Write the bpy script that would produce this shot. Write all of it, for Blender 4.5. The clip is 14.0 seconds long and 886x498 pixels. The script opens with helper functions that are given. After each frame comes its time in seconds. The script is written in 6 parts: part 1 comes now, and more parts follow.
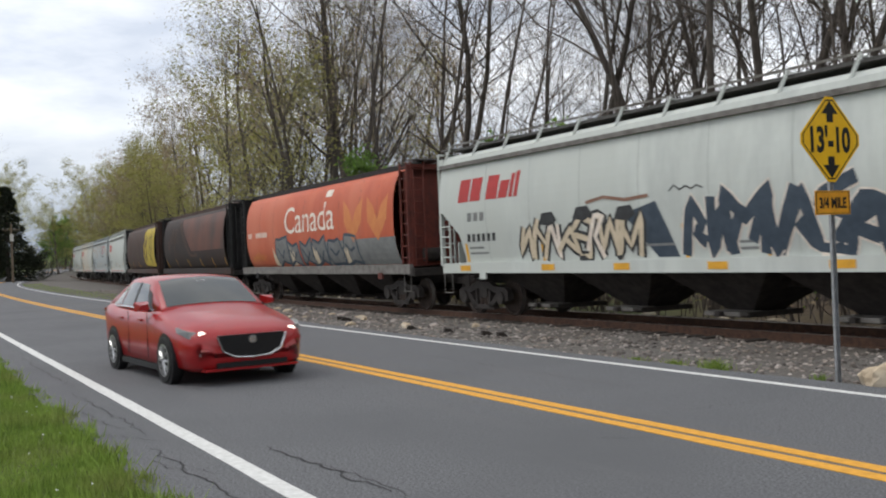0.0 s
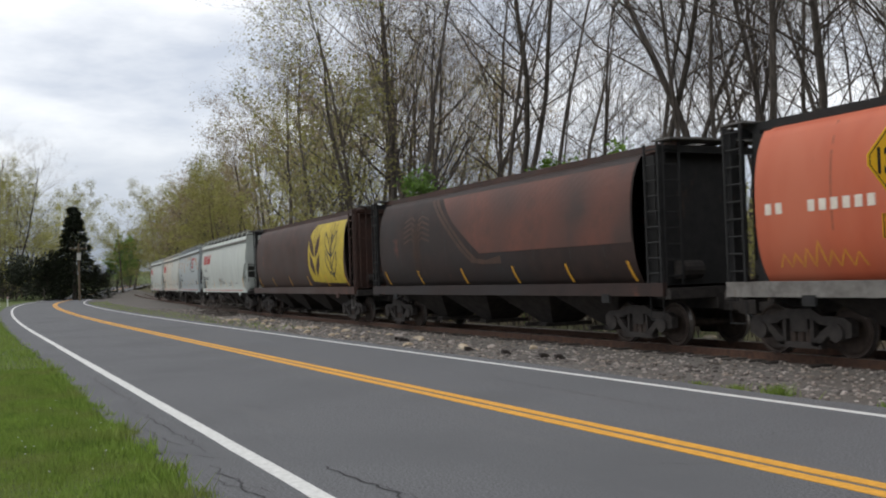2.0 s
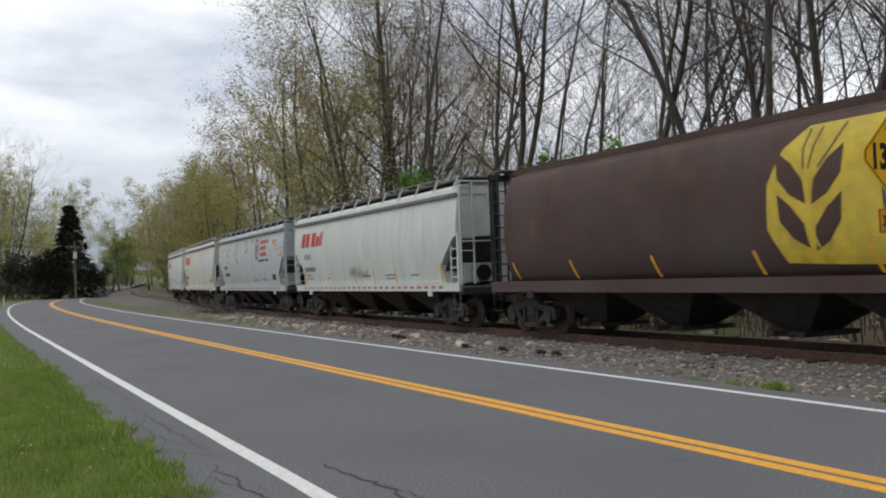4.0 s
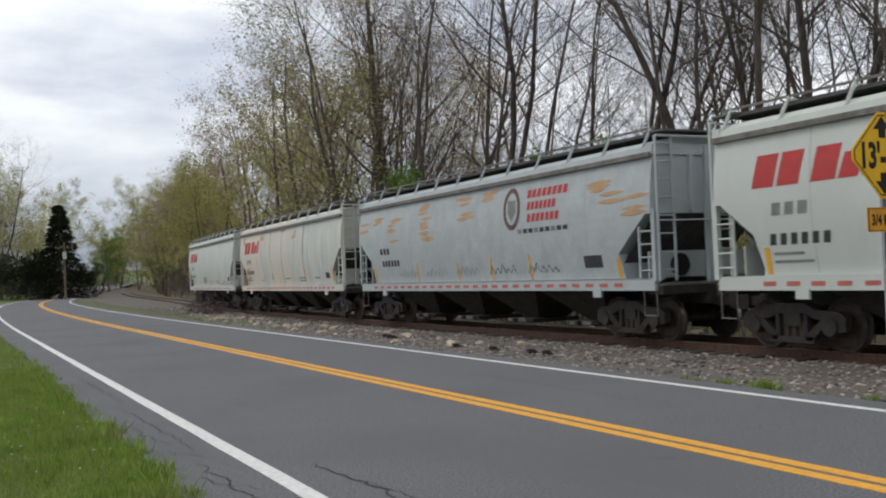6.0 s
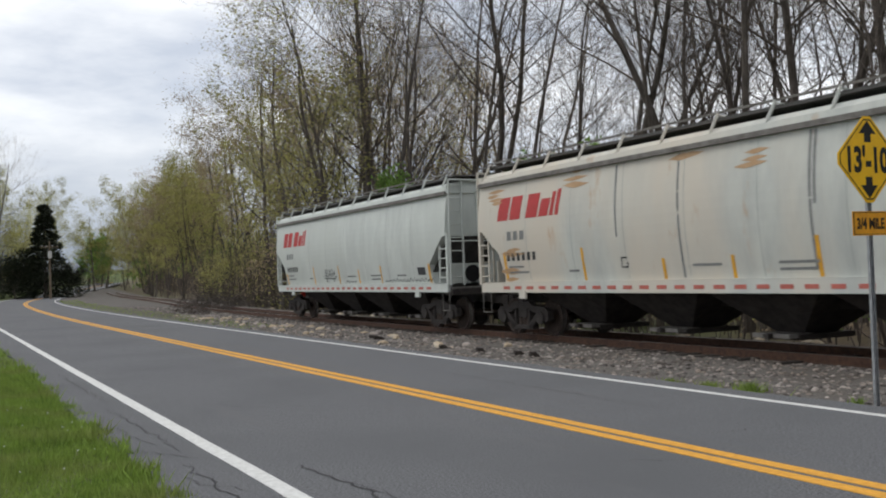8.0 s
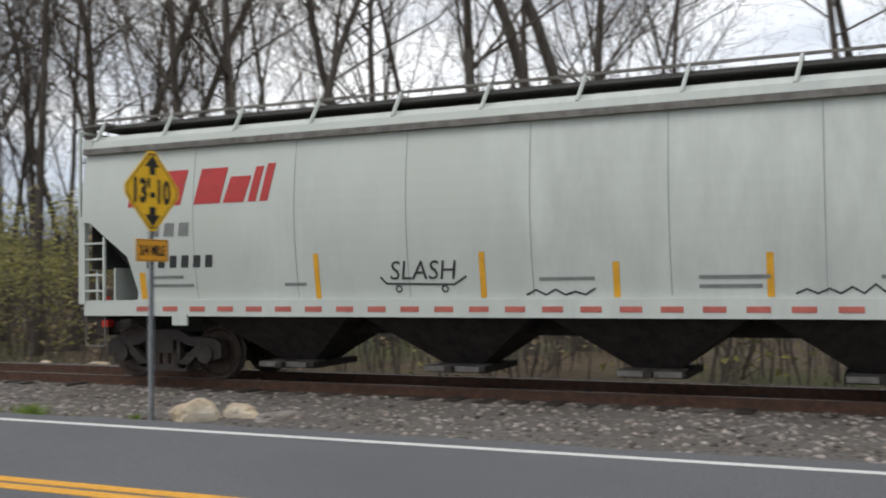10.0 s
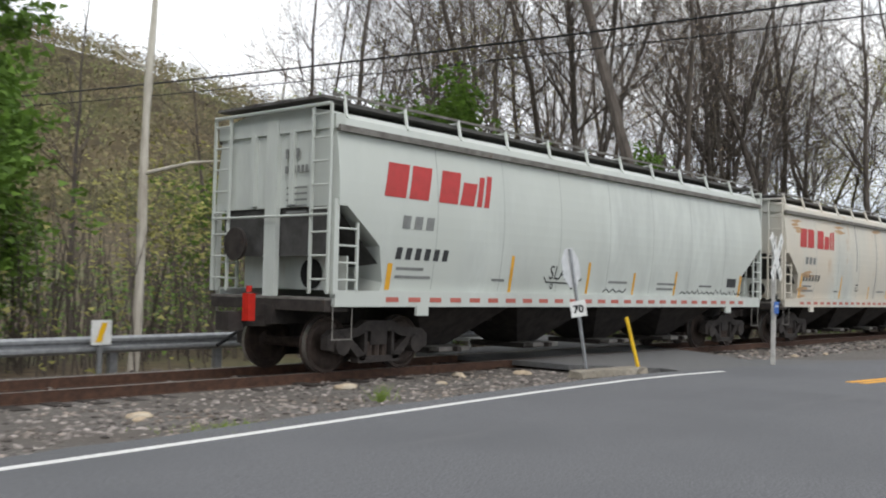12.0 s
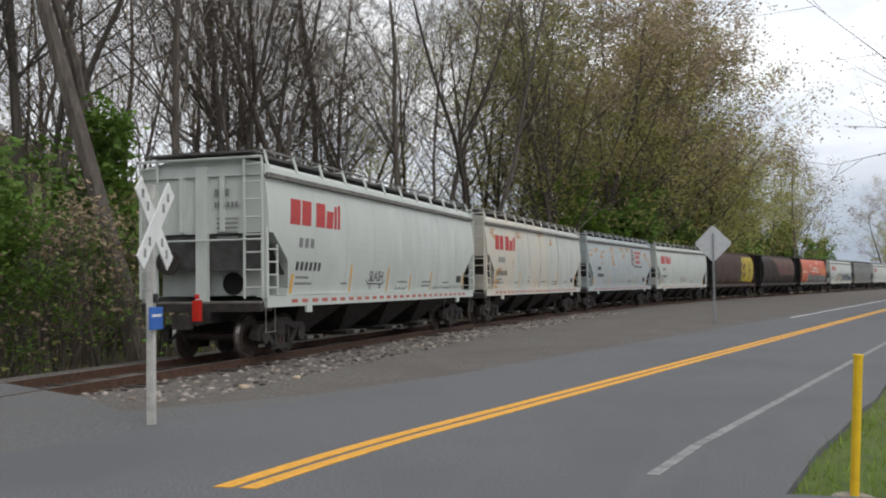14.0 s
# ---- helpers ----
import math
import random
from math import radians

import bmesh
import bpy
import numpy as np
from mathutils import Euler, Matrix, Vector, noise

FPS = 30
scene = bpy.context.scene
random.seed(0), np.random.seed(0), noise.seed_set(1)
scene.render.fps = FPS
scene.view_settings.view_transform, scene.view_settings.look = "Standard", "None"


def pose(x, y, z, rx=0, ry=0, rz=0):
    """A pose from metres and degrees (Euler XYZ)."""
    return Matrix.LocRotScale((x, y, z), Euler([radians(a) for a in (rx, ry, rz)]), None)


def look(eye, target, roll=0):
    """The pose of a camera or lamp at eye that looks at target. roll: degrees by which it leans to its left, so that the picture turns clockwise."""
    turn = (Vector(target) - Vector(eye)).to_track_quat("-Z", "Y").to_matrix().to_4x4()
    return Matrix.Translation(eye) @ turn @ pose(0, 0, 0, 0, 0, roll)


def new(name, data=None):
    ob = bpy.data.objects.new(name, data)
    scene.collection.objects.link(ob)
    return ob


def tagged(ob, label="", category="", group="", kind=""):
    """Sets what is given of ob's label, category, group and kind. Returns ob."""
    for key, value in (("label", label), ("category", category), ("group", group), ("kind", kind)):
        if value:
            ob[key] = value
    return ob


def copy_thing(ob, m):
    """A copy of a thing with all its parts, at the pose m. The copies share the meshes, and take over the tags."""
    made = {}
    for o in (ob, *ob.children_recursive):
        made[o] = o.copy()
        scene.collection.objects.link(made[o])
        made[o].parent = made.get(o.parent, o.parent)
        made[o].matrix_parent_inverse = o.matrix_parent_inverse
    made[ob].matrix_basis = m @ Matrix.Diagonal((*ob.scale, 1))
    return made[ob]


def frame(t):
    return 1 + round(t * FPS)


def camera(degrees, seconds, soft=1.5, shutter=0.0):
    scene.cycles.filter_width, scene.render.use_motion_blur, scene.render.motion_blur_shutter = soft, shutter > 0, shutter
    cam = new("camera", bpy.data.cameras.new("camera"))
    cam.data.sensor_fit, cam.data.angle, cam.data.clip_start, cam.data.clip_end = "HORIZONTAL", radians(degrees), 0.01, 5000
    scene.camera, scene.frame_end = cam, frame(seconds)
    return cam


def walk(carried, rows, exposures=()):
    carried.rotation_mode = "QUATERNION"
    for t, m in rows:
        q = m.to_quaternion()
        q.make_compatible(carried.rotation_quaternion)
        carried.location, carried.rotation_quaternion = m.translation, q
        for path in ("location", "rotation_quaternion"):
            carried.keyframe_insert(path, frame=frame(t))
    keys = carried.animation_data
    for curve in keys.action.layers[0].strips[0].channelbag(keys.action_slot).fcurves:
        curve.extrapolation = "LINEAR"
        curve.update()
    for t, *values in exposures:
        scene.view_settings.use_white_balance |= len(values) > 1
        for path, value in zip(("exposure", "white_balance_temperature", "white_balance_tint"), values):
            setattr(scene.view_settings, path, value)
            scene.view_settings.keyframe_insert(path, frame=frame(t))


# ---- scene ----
cam = camera(48.0, 14.0, soft=2.0, shutter=0.12)
EYE = 1.66
ROWS = [
    (0.0, 0, 0, EYE, 60.9, 0.2, 2.3), (0.25, 0, 0, EYE, 62.2, 1.1, 2.1), (0.5, 0, 0, EYE, 63.1, 1.41, 2.05), (1.0, 0, 0, EYE, 63.9, 1.43, 2.03),
    (1.5, 0, 0, EYE, 64.14, 1.53, 1.9), (2.0, 0, 0, EYE, 64.23, 1.54, 1.91), (2.5, 0, 0, EYE, 64.1, 1.5, 1.91),
    (3.0, 0, 0, EYE, 64.2, 1.36, 2.12), (4.2, 0, 0, EYE, 64.0, 1.38, 2.15), (5.5, 0, 0, EYE, 63.69, 1.4, 2.18),
    (6.0, 0, 0, EYE, 63.51, 1.32, 2.27), (6.5, 0, 0, EYE, 63.25, 1.3, 2.37), (7.0, 0, 0, EYE, 63.03, 1.29, 2.43),
    (7.5, 0, 0, EYE, 63.01, 1.37, 2.28), (8.0, 0, 0, EYE, 62.77, 1.37, 1.98), (8.5, 0, 0, EYE, 62.19, 1.37, 1.74),
    (8.75, 0.02, 0, EYE, 60.2, 1.6, 1.7), (9.0, 0.05, 0, EYE, 57.36, 1.81, 1.6), (9.2, 0.1, 0, EYE, 53.7, 1.85, 1.3),
    (9.6, 0.2, -0.1, EYE, 41, 1.8, 1.0), (10.1, 0.4, -0.25, EYE, 19, 1.7, 0.6), (10.6, 0.7, -0.4, 1.68, -6, 1.55, 0.1),
    (11.0, 1.1, -0.42, 1.71, -24.5, 1.42, -0.4), (11.3, 1.57, -0.34, 1.72, -34.36, 1.38, -0.62), (11.5, 2.2, -0.1, 1.63, -39.7, 1.55, -0.4),
    (12.0, 6.0, 1.66, 1.45, -49.51, 2.19, -1.36), (12.5, 9.43, 2.77, 1.79, -58.95, 0.95, -1.29), (13.0, 12.05, 3.03, 1.77, -65.92, 1.4, -0.42),
    (13.5, 14.9, 3.4, 1.65, -69.62, 2.02, 0.1), (14.0, 16.53, 3.64, 1.5, -73.75, 2.14, 0.81),
]
EXPOSURES = ((0.0, 0.25), (0.7, 0.05), (9.2, 0.05), (11.3, 0.48), (12.5, 0.48), (13.2, 0.33), (14.0, 0.2))
walk(cam, [(t, pose(x, y, z, 90 + p, r, w)) for t, x, y, z, w, p, r in ROWS], EXPOSURES)

# ---- sky, sun, exposure ----
scene.view_settings.exposure = 0.0
SUN_ELEV, SUN_TURN = radians(48), radians(200)
world = bpy.data.worlds.new("sky")
scene.world = world
world.use_nodes = True
wn, wl = world.node_tree.nodes, world.node_tree.links
wn.clear()
w_out, w_bg, w_sky = wn.new("ShaderNodeOutputWorld"), wn.new("ShaderNodeBackground"), wn.new("ShaderNodeTexSky")
w_sky.sky_type, w_sky.sun_disc, w_sky.sun_elevation, w_sky.sun_rotation = "NISHITA", False, SUN_ELEV, SUN_TURN
w_co, w_map, w_n1, w_n2 = wn.new("ShaderNodeTexCoord"), wn.new("ShaderNodeMapping"), wn.new("ShaderNodeTexNoise"), wn.new("ShaderNodeTexNoise")
w_map.inputs["Scale"].default_value = (1.6, 1.6, 5.5)
w_map.inputs["Location"].default_value = (3.1, 0.4, 0.0)
w_n1.inputs["Scale"].default_value, w_n1.inputs["Detail"].default_value, w_n1.inputs["Roughness"].default_value = 1.5, 7, 0.55
w_n2.inputs["Scale"].default_value, w_n2.inputs["Detail"].default_value = 4.0, 6
w_ramp = wn.new("ShaderNodeValToRGB")
w_ramp.color_ramp.elements[0].position, w_ramp.color_ramp.elements[0].color = 0.36, (4.8, 5.2, 5.95, 1)
w_ramp.color_ramp.elements[1].position, w_ramp.color_ramp.elements[1].color = 0.62, (10.0, 10.0, 9.95, 1)
w_sep, w_hi, w_cov, w_mix, w_low = wn.new("ShaderNodeSeparateXYZ"), wn.new("ShaderNodeMapRange"), wn.new("ShaderNodeMix"), wn.new("ShaderNodeMix"), wn.new("ShaderNodeMix")
wl.new(w_co.outputs["Generated"], w_map.inputs["Vector"])
wl.new(w_map.outputs["Vector"], w_n1.inputs["Vector"])
wl.new(w_map.outputs["Vector"], w_n2.inputs["Vector"])
wl.new(w_n1.outputs["Fac"], w_ramp.inputs["Fac"])
wl.new(w_co.outputs["Generated"], w_sep.inputs["Vector"])
# clouds are darker and bluer low over the horizon
w_hi.inputs["From Min"].default_value, w_hi.inputs["From Max"].default_value = 0.03, 0.16
wl.new(w_sep.outputs["Z"], w_hi.inputs["Value"])
w_cov.data_type = w_mix.data_type = w_low.data_type = "RGBA"
w_low.inputs["A"].default_value = (2.7, 3.15, 3.95, 1)
wl.new(w_hi.outputs["Result"], w_low.inputs["Factor"])
wl.new(w_ramp.outputs["Color"], w_low.inputs["B"])
w_mix.inputs["Factor"].default_value = 0.9
wl.new(w_sky.outputs["Color"], w_mix.inputs["A"])
wl.new(w_low.outputs["Result"], w_mix.inputs["B"])
wl.new(w_mix.outputs["Result"], w_bg.inputs["Color"])
w_bg.inputs["Strength"].default_value = 0.13
wl.new(w_bg.outputs["Background"], w_out.inputs["Surface"])
sun = new("sun", bpy.data.lights.new("sun", "SUN"))
sun.data.energy, sun.data.angle, sun.data.color = 1.0, radians(25), (1.0, 0.96, 0.9)
sun.matrix_world = look((0, 0, 60), (25, 35, 0))


# ---- materials ----
def mat(name, c1, c2=None, scale=6.0, rough=0.8, bump=0.2, metal=0.0, c3=None, big=0.35, stretch=(1, 1, 1), spots=None, spec=0.3, vary=0.0, obj=True, island=0.0, through_light=0.0):
    m = bpy.data.materials.new(name)
    m.use_nodes = True
    n, l = m.node_tree.nodes, m.node_tree.links
    b = n["Principled BSDF"]
    b.inputs["Roughness"].default_value, b.inputs["Metallic"].default_value, b.inputs["Specular IOR Level"].default_value = rough, metal, spec
    co, mp = n.new("ShaderNodeTexCoord"), n.new("ShaderNodeMapping")
    mp.inputs["Scale"].default_value = stretch
    l.new(co.outputs["Object" if obj else "Generated"], mp.inputs["Vector"])
    fine, broad = n.new("ShaderNodeTexNoise"), n.new("ShaderNodeTexNoise")
    fine.inputs["Scale"].default_value, fine.inputs["Detail"].default_value, fine.inputs["Roughness"].default_value = scale, 6, 0.65
    broad.inputs["Scale"].default_value, broad.inputs["Detail"].default_value = big, 4
    l.new(mp.outputs["Vector"], fine.inputs["Vector"])
    l.new(mp.outputs["Vector"], broad.inputs["Vector"])
    c2 = c2 or tuple(v * 0.7 for v in c1)
    r1 = n.new("ShaderNodeValToRGB")
    r1.color_ramp.elements[0].position, r1.color_ramp.elements[1].position = 0.35, 0.65
    r1.color_ramp.elements[0].color, r1.color_ramp.elements[1].color = (*c2, 1), (*c1, 1)
    l.new(fine.outputs["Fac"], r1.inputs["Fac"])
    col = r1.outputs["Color"]
    if c3:
        r2, mx = n.new("ShaderNodeValToRGB"), n.new("ShaderNodeMix")
        mx.data_type = "RGBA"
        r2.color_ramp.elements[0].position, r2.color_ramp.elements[1].position = 0.45, 0.68
        l.new(broad.outputs["Fac"], r2.inputs["Fac"])
        l.new(r2.outputs["Color"], mx.inputs["Factor"])
        l.new(col, mx.inputs["A"])
        mx.inputs["B"].default_value = (*c3, 1)
        col = mx.outputs["Result"]
    if spots:
        sc, amount, sp_c, sp_stretch = spots
        ns, mps, r3, mx3 = n.new("ShaderNodeTexNoise"), n.new("ShaderNodeMapping"), n.new("ShaderNodeValToRGB"), n.new("ShaderNodeMix")
        mps.inputs["Scale"].default_value = sp_stretch
        ns.inputs["Scale"].default_value, ns.inputs["Detail"].default_value, ns.inputs["Roughness"].default_value = sc, 7, 0.7
        l.new(co.outputs["Object"], mps.inputs["Vector"])
        l.new(mps.outputs["Vector"], ns.inputs["Vector"])
        r3.color_ramp.elements[0].position, r3.color_ramp.elements[1].position = amount, amount + 0.12
        l.new(ns.outputs["Fac"], r3.inputs["Fac"])
        mx3.data_type = "RGBA"
        l.new(r3.outputs["Color"], mx3.inputs["Factor"])
        l.new(col, mx3.inputs["A"])
        mx3.inputs["B"].default_value = (*sp_c, 1)
        col = mx3.outputs["Result"]
    if vary:
        oi, hs, mr = n.new("ShaderNodeObjectInfo"), n.new("ShaderNodeHueSaturation"), n.new("ShaderNodeMapRange")
        mr.inputs["To Min"].default_value, mr.inputs["To Max"].default_value = 1 - vary, 1 + vary
        l.new(oi.outputs["Random"], mr.inputs["Value"])
        l.new(mr.outputs["Result"], hs.inputs["Value"])
        l.new(col, hs.inputs["Color"])
        col = hs.outputs["Color"]
    if island:
        ge, hi, mi = n.new("ShaderNodeNewGeometry"), n.new("ShaderNodeHueSaturation"), n.new("ShaderNodeMapRange")
        mi.inputs["To Min"].default_value, mi.inputs["To Max"].default_value = 1 - island, 1 + island
        l.new(ge.outputs["Random Per Island"], mi.inputs["Value"])
        l.new(mi.outputs["Result"], hi.inputs["Value"])
        l.new(col, hi.inputs["Color"])
        col = hi.outputs["Color"]
    l.new(col, b.inputs["Base Color"])
    if through_light:
        tr, ms = n.new("ShaderNodeBsdfTranslucent"), n.new("ShaderNodeMixShader")
        ms.inputs["Fac"].default_value = through_light
        l.new(col, tr.inputs["Color"])
        l.new(b.outputs["BSDF"], ms.inputs[1])
        l.new(tr.outputs["BSDF"], ms.inputs[2])
        l.new(ms.outputs["Shader"], n["Material Output"].inputs["Surface"])
    if bump:
        bp = n.new("ShaderNodeBump")
        bp.inputs["Strength"].default_value, bp.inputs["Distance"].default_value = bump, 0.02
        l.new(fine.outputs["Fac"], bp.inputs["Height"])
        l.new(bp.outputs["Normal"], b.inputs["Normal"])
    return m


ASPHALT = mat("asphalt", (0.172, 0.174, 0.182), (0.046, 0.047, 0.05), 46, 0.9, 0.25, c3=(0.094, 0.096, 0.101), big=0.35, spots=(1.1, 0.55, (0.112, 0.112, 0.116), (0.12, 1, 1)))
PATCH = mat("old_asphalt", (0.15, 0.15, 0.15), (0.07, 0.07, 0.07), 22, 0.92, 0.6, c3=(0.115, 0.112, 0.108), big=0.4)
CRACK = mat("crack_tar", (0.042, 0.042, 0.044), None, 20, 0.9, 0.3)
WHITE_LINE = mat("white_road_paint", (0.66, 0.66, 0.64), (0.5, 0.5, 0.48), 14, 0.75, 0.3, spots=(9, 0.62, (0.2, 0.2, 0.2), (1, 1, 1)))
YELLOW_LINE = mat("yellow_road_paint", (0.72, 0.36, 0.045), (0.55, 0.27, 0.035), 12, 0.75, 0.3, spots=(8, 0.64, (0.2, 0.14, 0.07), (1, 1, 1)))
GRASS = mat("grass_ground", (0.085, 0.13, 0.022), (0.05, 0.075, 0.016), 5, 0.95, 0.6, c3=(0.1, 0.105, 0.04), big=0.12)
BLADE = mat("grass_blade", (0.23, 0.33, 0.06), (0.14, 0.22, 0.035), 2.5, 0.7, 0, c3=(0.21, 0.25, 0.065), big=0.9, island=0.35, through_light=0.25)
BALLAST = mat("ballast_bed", (0.17, 0.155, 0.14), (0.05, 0.045, 0.041), 14, 0.95, 1.0, c3=(0.095, 0.083, 0.072), big=0.5)
STONE = mat("ballast_stone", (0.25, 0.225, 0.205), (0.12, 0.105, 0.095), 3, 0.9, 0.3, c3=(0.17, 0.14, 0.115), big=0.9, island=0.75)
PALE_ROCK = mat("pale_rock", (0.52, 0.43, 0.31), (0.33, 0.26, 0.18), 6, 0.9, 0.6, c3=(0.42, 0.38, 0.31), big=2)
DARK_WOOD = mat("creosoted_wood", (0.045, 0.036, 0.03), (0.018, 0.015, 0.013), 8, 0.9, 0.5, stretch=(1, 6, 6))
RAIL = mat("rusty_rail_steel", (0.1, 0.052, 0.033), (0.05, 0.028, 0.02), 9, 0.75, 0.2, 0.2)
RAIL_TOP = mat("worn_rail_top", (0.28, 0.25, 0.23), (0.18, 0.15, 0.13), 9, 0.4, 0.1, 0.8)
LITTER = mat("forest_floor", (0.125, 0.09, 0.055), (0.06, 0.044, 0.028), 2.5, 0.95, 0.8, c3=(0.075, 0.09, 0.03), big=0.08)
HILL = mat("wooded_hill", (0.12, 0.095, 0.05), (0.06, 0.048, 0.028), 0.25, 0.95, 1.0, c3=(0.1, 0.12, 0.035), big=0.03)
BARK = mat("bark", (0.125, 0.106, 0.092), (0.055, 0.046, 0.04), 7, 0.95, 0.7, stretch=(1, 1, 0.2), vary=0.25)
PALE_BARK = mat("pale_bark", (0.6, 0.57, 0.5), (0.36, 0.32, 0.27), 4, 0.9, 0.5, stretch=(1, 1, 0.3))
LEAF_BUFF = mat("budding_leaves_buff", (0.36, 0.28, 0.18), (0.24, 0.18, 0.11), 2, 0.7, 0, vary=0.2, island=0.35, through_light=0.4)
LEAF_OLIVE = mat("young_leaves_olive", (0.37, 0.35, 0.115), (0.25, 0.24, 0.08), 2, 0.7, 0, vary=0.2, island=0.35, through_light=0.4)
LEAF_GREEN = mat("young_leaves_green", (0.16, 0.27, 0.045), (0.085, 0.155, 0.03), 2, 0.65, 0, vary=0.2, island=0.35, through_light=0.4)
LEAF_DARK = mat("conifer_needles", (0.042, 0.05, 0.03), (0.02, 0.026, 0.017), 2, 0.8, 0, island=0.35)
HILL_LEAF = mat("far_spring_leaves", (0.19, 0.15, 0.08), (0.12, 0.1, 0.055), 0.4, 0.8, 0, c3=(0.14, 0.15, 0.055), big=0.05, island=0.35)
STEEL = mat("galvanised_steel", (0.36, 0.37, 0.38), (0.24, 0.25, 0.26), 10, 0.5, 0.05, 0.6)
SIGN_YELLOW = mat("sign_yellow", (0.8, 0.47, 0.012), (0.72, 0.41, 0.012), 6, 0.45, 0)
SIGN_ORANGE = mat("plaque_orange", (0.72, 0.33, 0.02), (0.6, 0.27, 0.02), 6, 0.45, 0)
SIGN_BLACK = mat("sign_black", (0.012, 0.012, 0.012), None, 6, 0.5, 0)
SIGN_WHITE = mat("sign_white", (0.74, 0.75, 0.74), (0.6, 0.6, 0.58), 4, 0.5, 0.05)
SIGN_BACK = mat("sign_bare_metal", (0.56, 0.57, 0.58), (0.46, 0.47, 0.48), 7, 0.5, 0.05, 0.1)
BLUE = mat("blue_plate", (0.03, 0.14, 0.46), (0.025, 0.1, 0.36), 6, 0.5, 0)
SIGN_GREEN = mat("green_plate", (0.02, 0.2, 0.13), None, 6, 0.5, 0)
POST_YELLOW = mat("yellow_post_paint", (0.76, 0.49, 0.02), (0.6, 0.37, 0.02), 8, 0.5, 0.1)
RED_PAINT = mat("red_lamp_housing", (0.55, 0.025, 0.015), None, 6, 0.45, 0.05)
POLE_WOOD = mat("weathered_pole", (0.17, 0.13, 0.095), (0.09, 0.07, 0.05), 6, 0.9, 0.4, stretch=(1, 1, 0.15))
GREY_POST = mat("grey_post", (0.5, 0.49, 0.46), (0.33, 0.32, 0.3), 6, 0.7, 0.1)
CABLE = mat("black_cable", (0.012, 0.012, 0.013), None, 4, 0.6, 0)
CONCRETE = mat("concrete", (0.27, 0.24, 0.19), (0.16, 0.145, 0.12), 9, 0.9, 0.4)

WHITE_CAR = mat("hopper_grey_white_paint", (0.53, 0.56, 0.525), (0.44, 0.465, 0.44), 2.2, 0.5, 0.03, c3=(0.47, 0.495, 0.46), big=0.4, stretch=(1, 1, 0.3), spots=(1.6, 0.66, (0.4, 0.36, 0.3), (0.8, 1, 0.25)), spec=0.35)
RUST_CAR = mat("hopper_stained_paint", (0.52, 0.535, 0.49), (0.42, 0.435, 0.41), 2.2, 0.55, 0.03, c3=(0.55, 0.5, 0.42), big=0.35, stretch=(1, 1, 0.3), spots=(1.2, 0.6, (0.42, 0.25, 0.12), (0.9, 1, 0.3)))
GREY_CAR = mat("hopper_blue_grey_paint", (0.4, 0.435, 0.44), (0.33, 0.36, 0.365), 2.2, 0.55, 0.03, c3=(0.36, 0.395, 0.4), big=0.4, spots=(1.1, 0.63, (0.46, 0.25, 0.11), (0.6, 1, 1.3)))
DARK_GREY_CAR = mat("hopper_dark_grey_paint", (0.2, 0.2, 0.19), (0.14, 0.14, 0.135), 2.2, 0.6, 0.03)
RED_CAR = mat("hopper_faded_red_paint", (0.5, 0.108, 0.048), (0.41, 0.08, 0.037), 1.6, 0.55, 0.03, c3=(0.5, 0.14, 0.075), big=0.5, stretch=(1, 1, 0.3), spots=(1.5, 0.66, (0.24, 0.09, 0.06), (0.8, 1, 0.22)))
BROWN_CAR = mat("hopper_sooty_brown_paint", (0.045, 0.027, 0.023), (0.026, 0.019, 0.017), 1.4, 0.62, 0.03, spec=0.2, c3=(0.034, 0.029, 0.029), big=0.3, spots=(0.9, 0.63, (0.17, 0.06, 0.04), (0.6, 1, 0.6)))
BROWN_CAR2 = mat("hopper_brown_paint", (0.075, 0.04, 0.032), (0.046, 0.029, 0.024), 1.4, 0.62, 0.03, spec=0.2, c3=(0.07, 0.054, 0.05), big=0.3, spots=(0.9, 0.64, (0.2, 0.075, 0.045), (0.6, 1, 0.6)))
UNDER = mat("grimy_underframe", (0.045, 0.038, 0.034), (0.019, 0.016, 0.015), 5, 0.8, 0.3, spots=(3, 0.62, (0.075, 0.045, 0.03), (1, 1, 1)))
DULL = mat("dull_hopper_metal", (0.21, 0.2, 0.185), (0.11, 0.1, 0.09), 4, 0.7, 0.2, 0.1, spots=(2, 0.6, (0.09, 0.06, 0.04), (1, 1, 1)))
WHEEL = mat("wheel_steel", (0.075, 0.055, 0.045), (0.035, 0.026, 0.022), 7, 0.65, 0.2, 0.4)
TREAD = mat("bright_tread", (0.5, 0.48, 0.46), (0.35, 0.33, 0.31), 9, 0.3, 0, 0.9)
GRATE = mat("roof_walk_grating", (0.2, 0.19, 0.18), (0.075, 0.07, 0.066), 30, 0.7, 0.5, 0.3, stretch=(3, 1, 1))
BLACK_PAINT = mat("black_end_paint", (0.02, 0.019, 0.019), (0.011, 0.011, 0.011), 4, 0.7, 0.1, spots=(2, 0.64, (0.06, 0.035, 0.025), (1, 1, 0.4)))
# shade of the cut-away car ends, put into the colour
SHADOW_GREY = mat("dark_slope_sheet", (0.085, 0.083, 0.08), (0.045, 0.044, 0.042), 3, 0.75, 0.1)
LOGO_RED = mat("faded_red_lettering", (0.44, 0.045, 0.045), (0.36, 0.042, 0.04), 6, 0.6, 0)
INK = mat("black_lettering", (0.045, 0.047, 0.05), (0.03, 0.03, 0.03), 6, 0.65, 0)
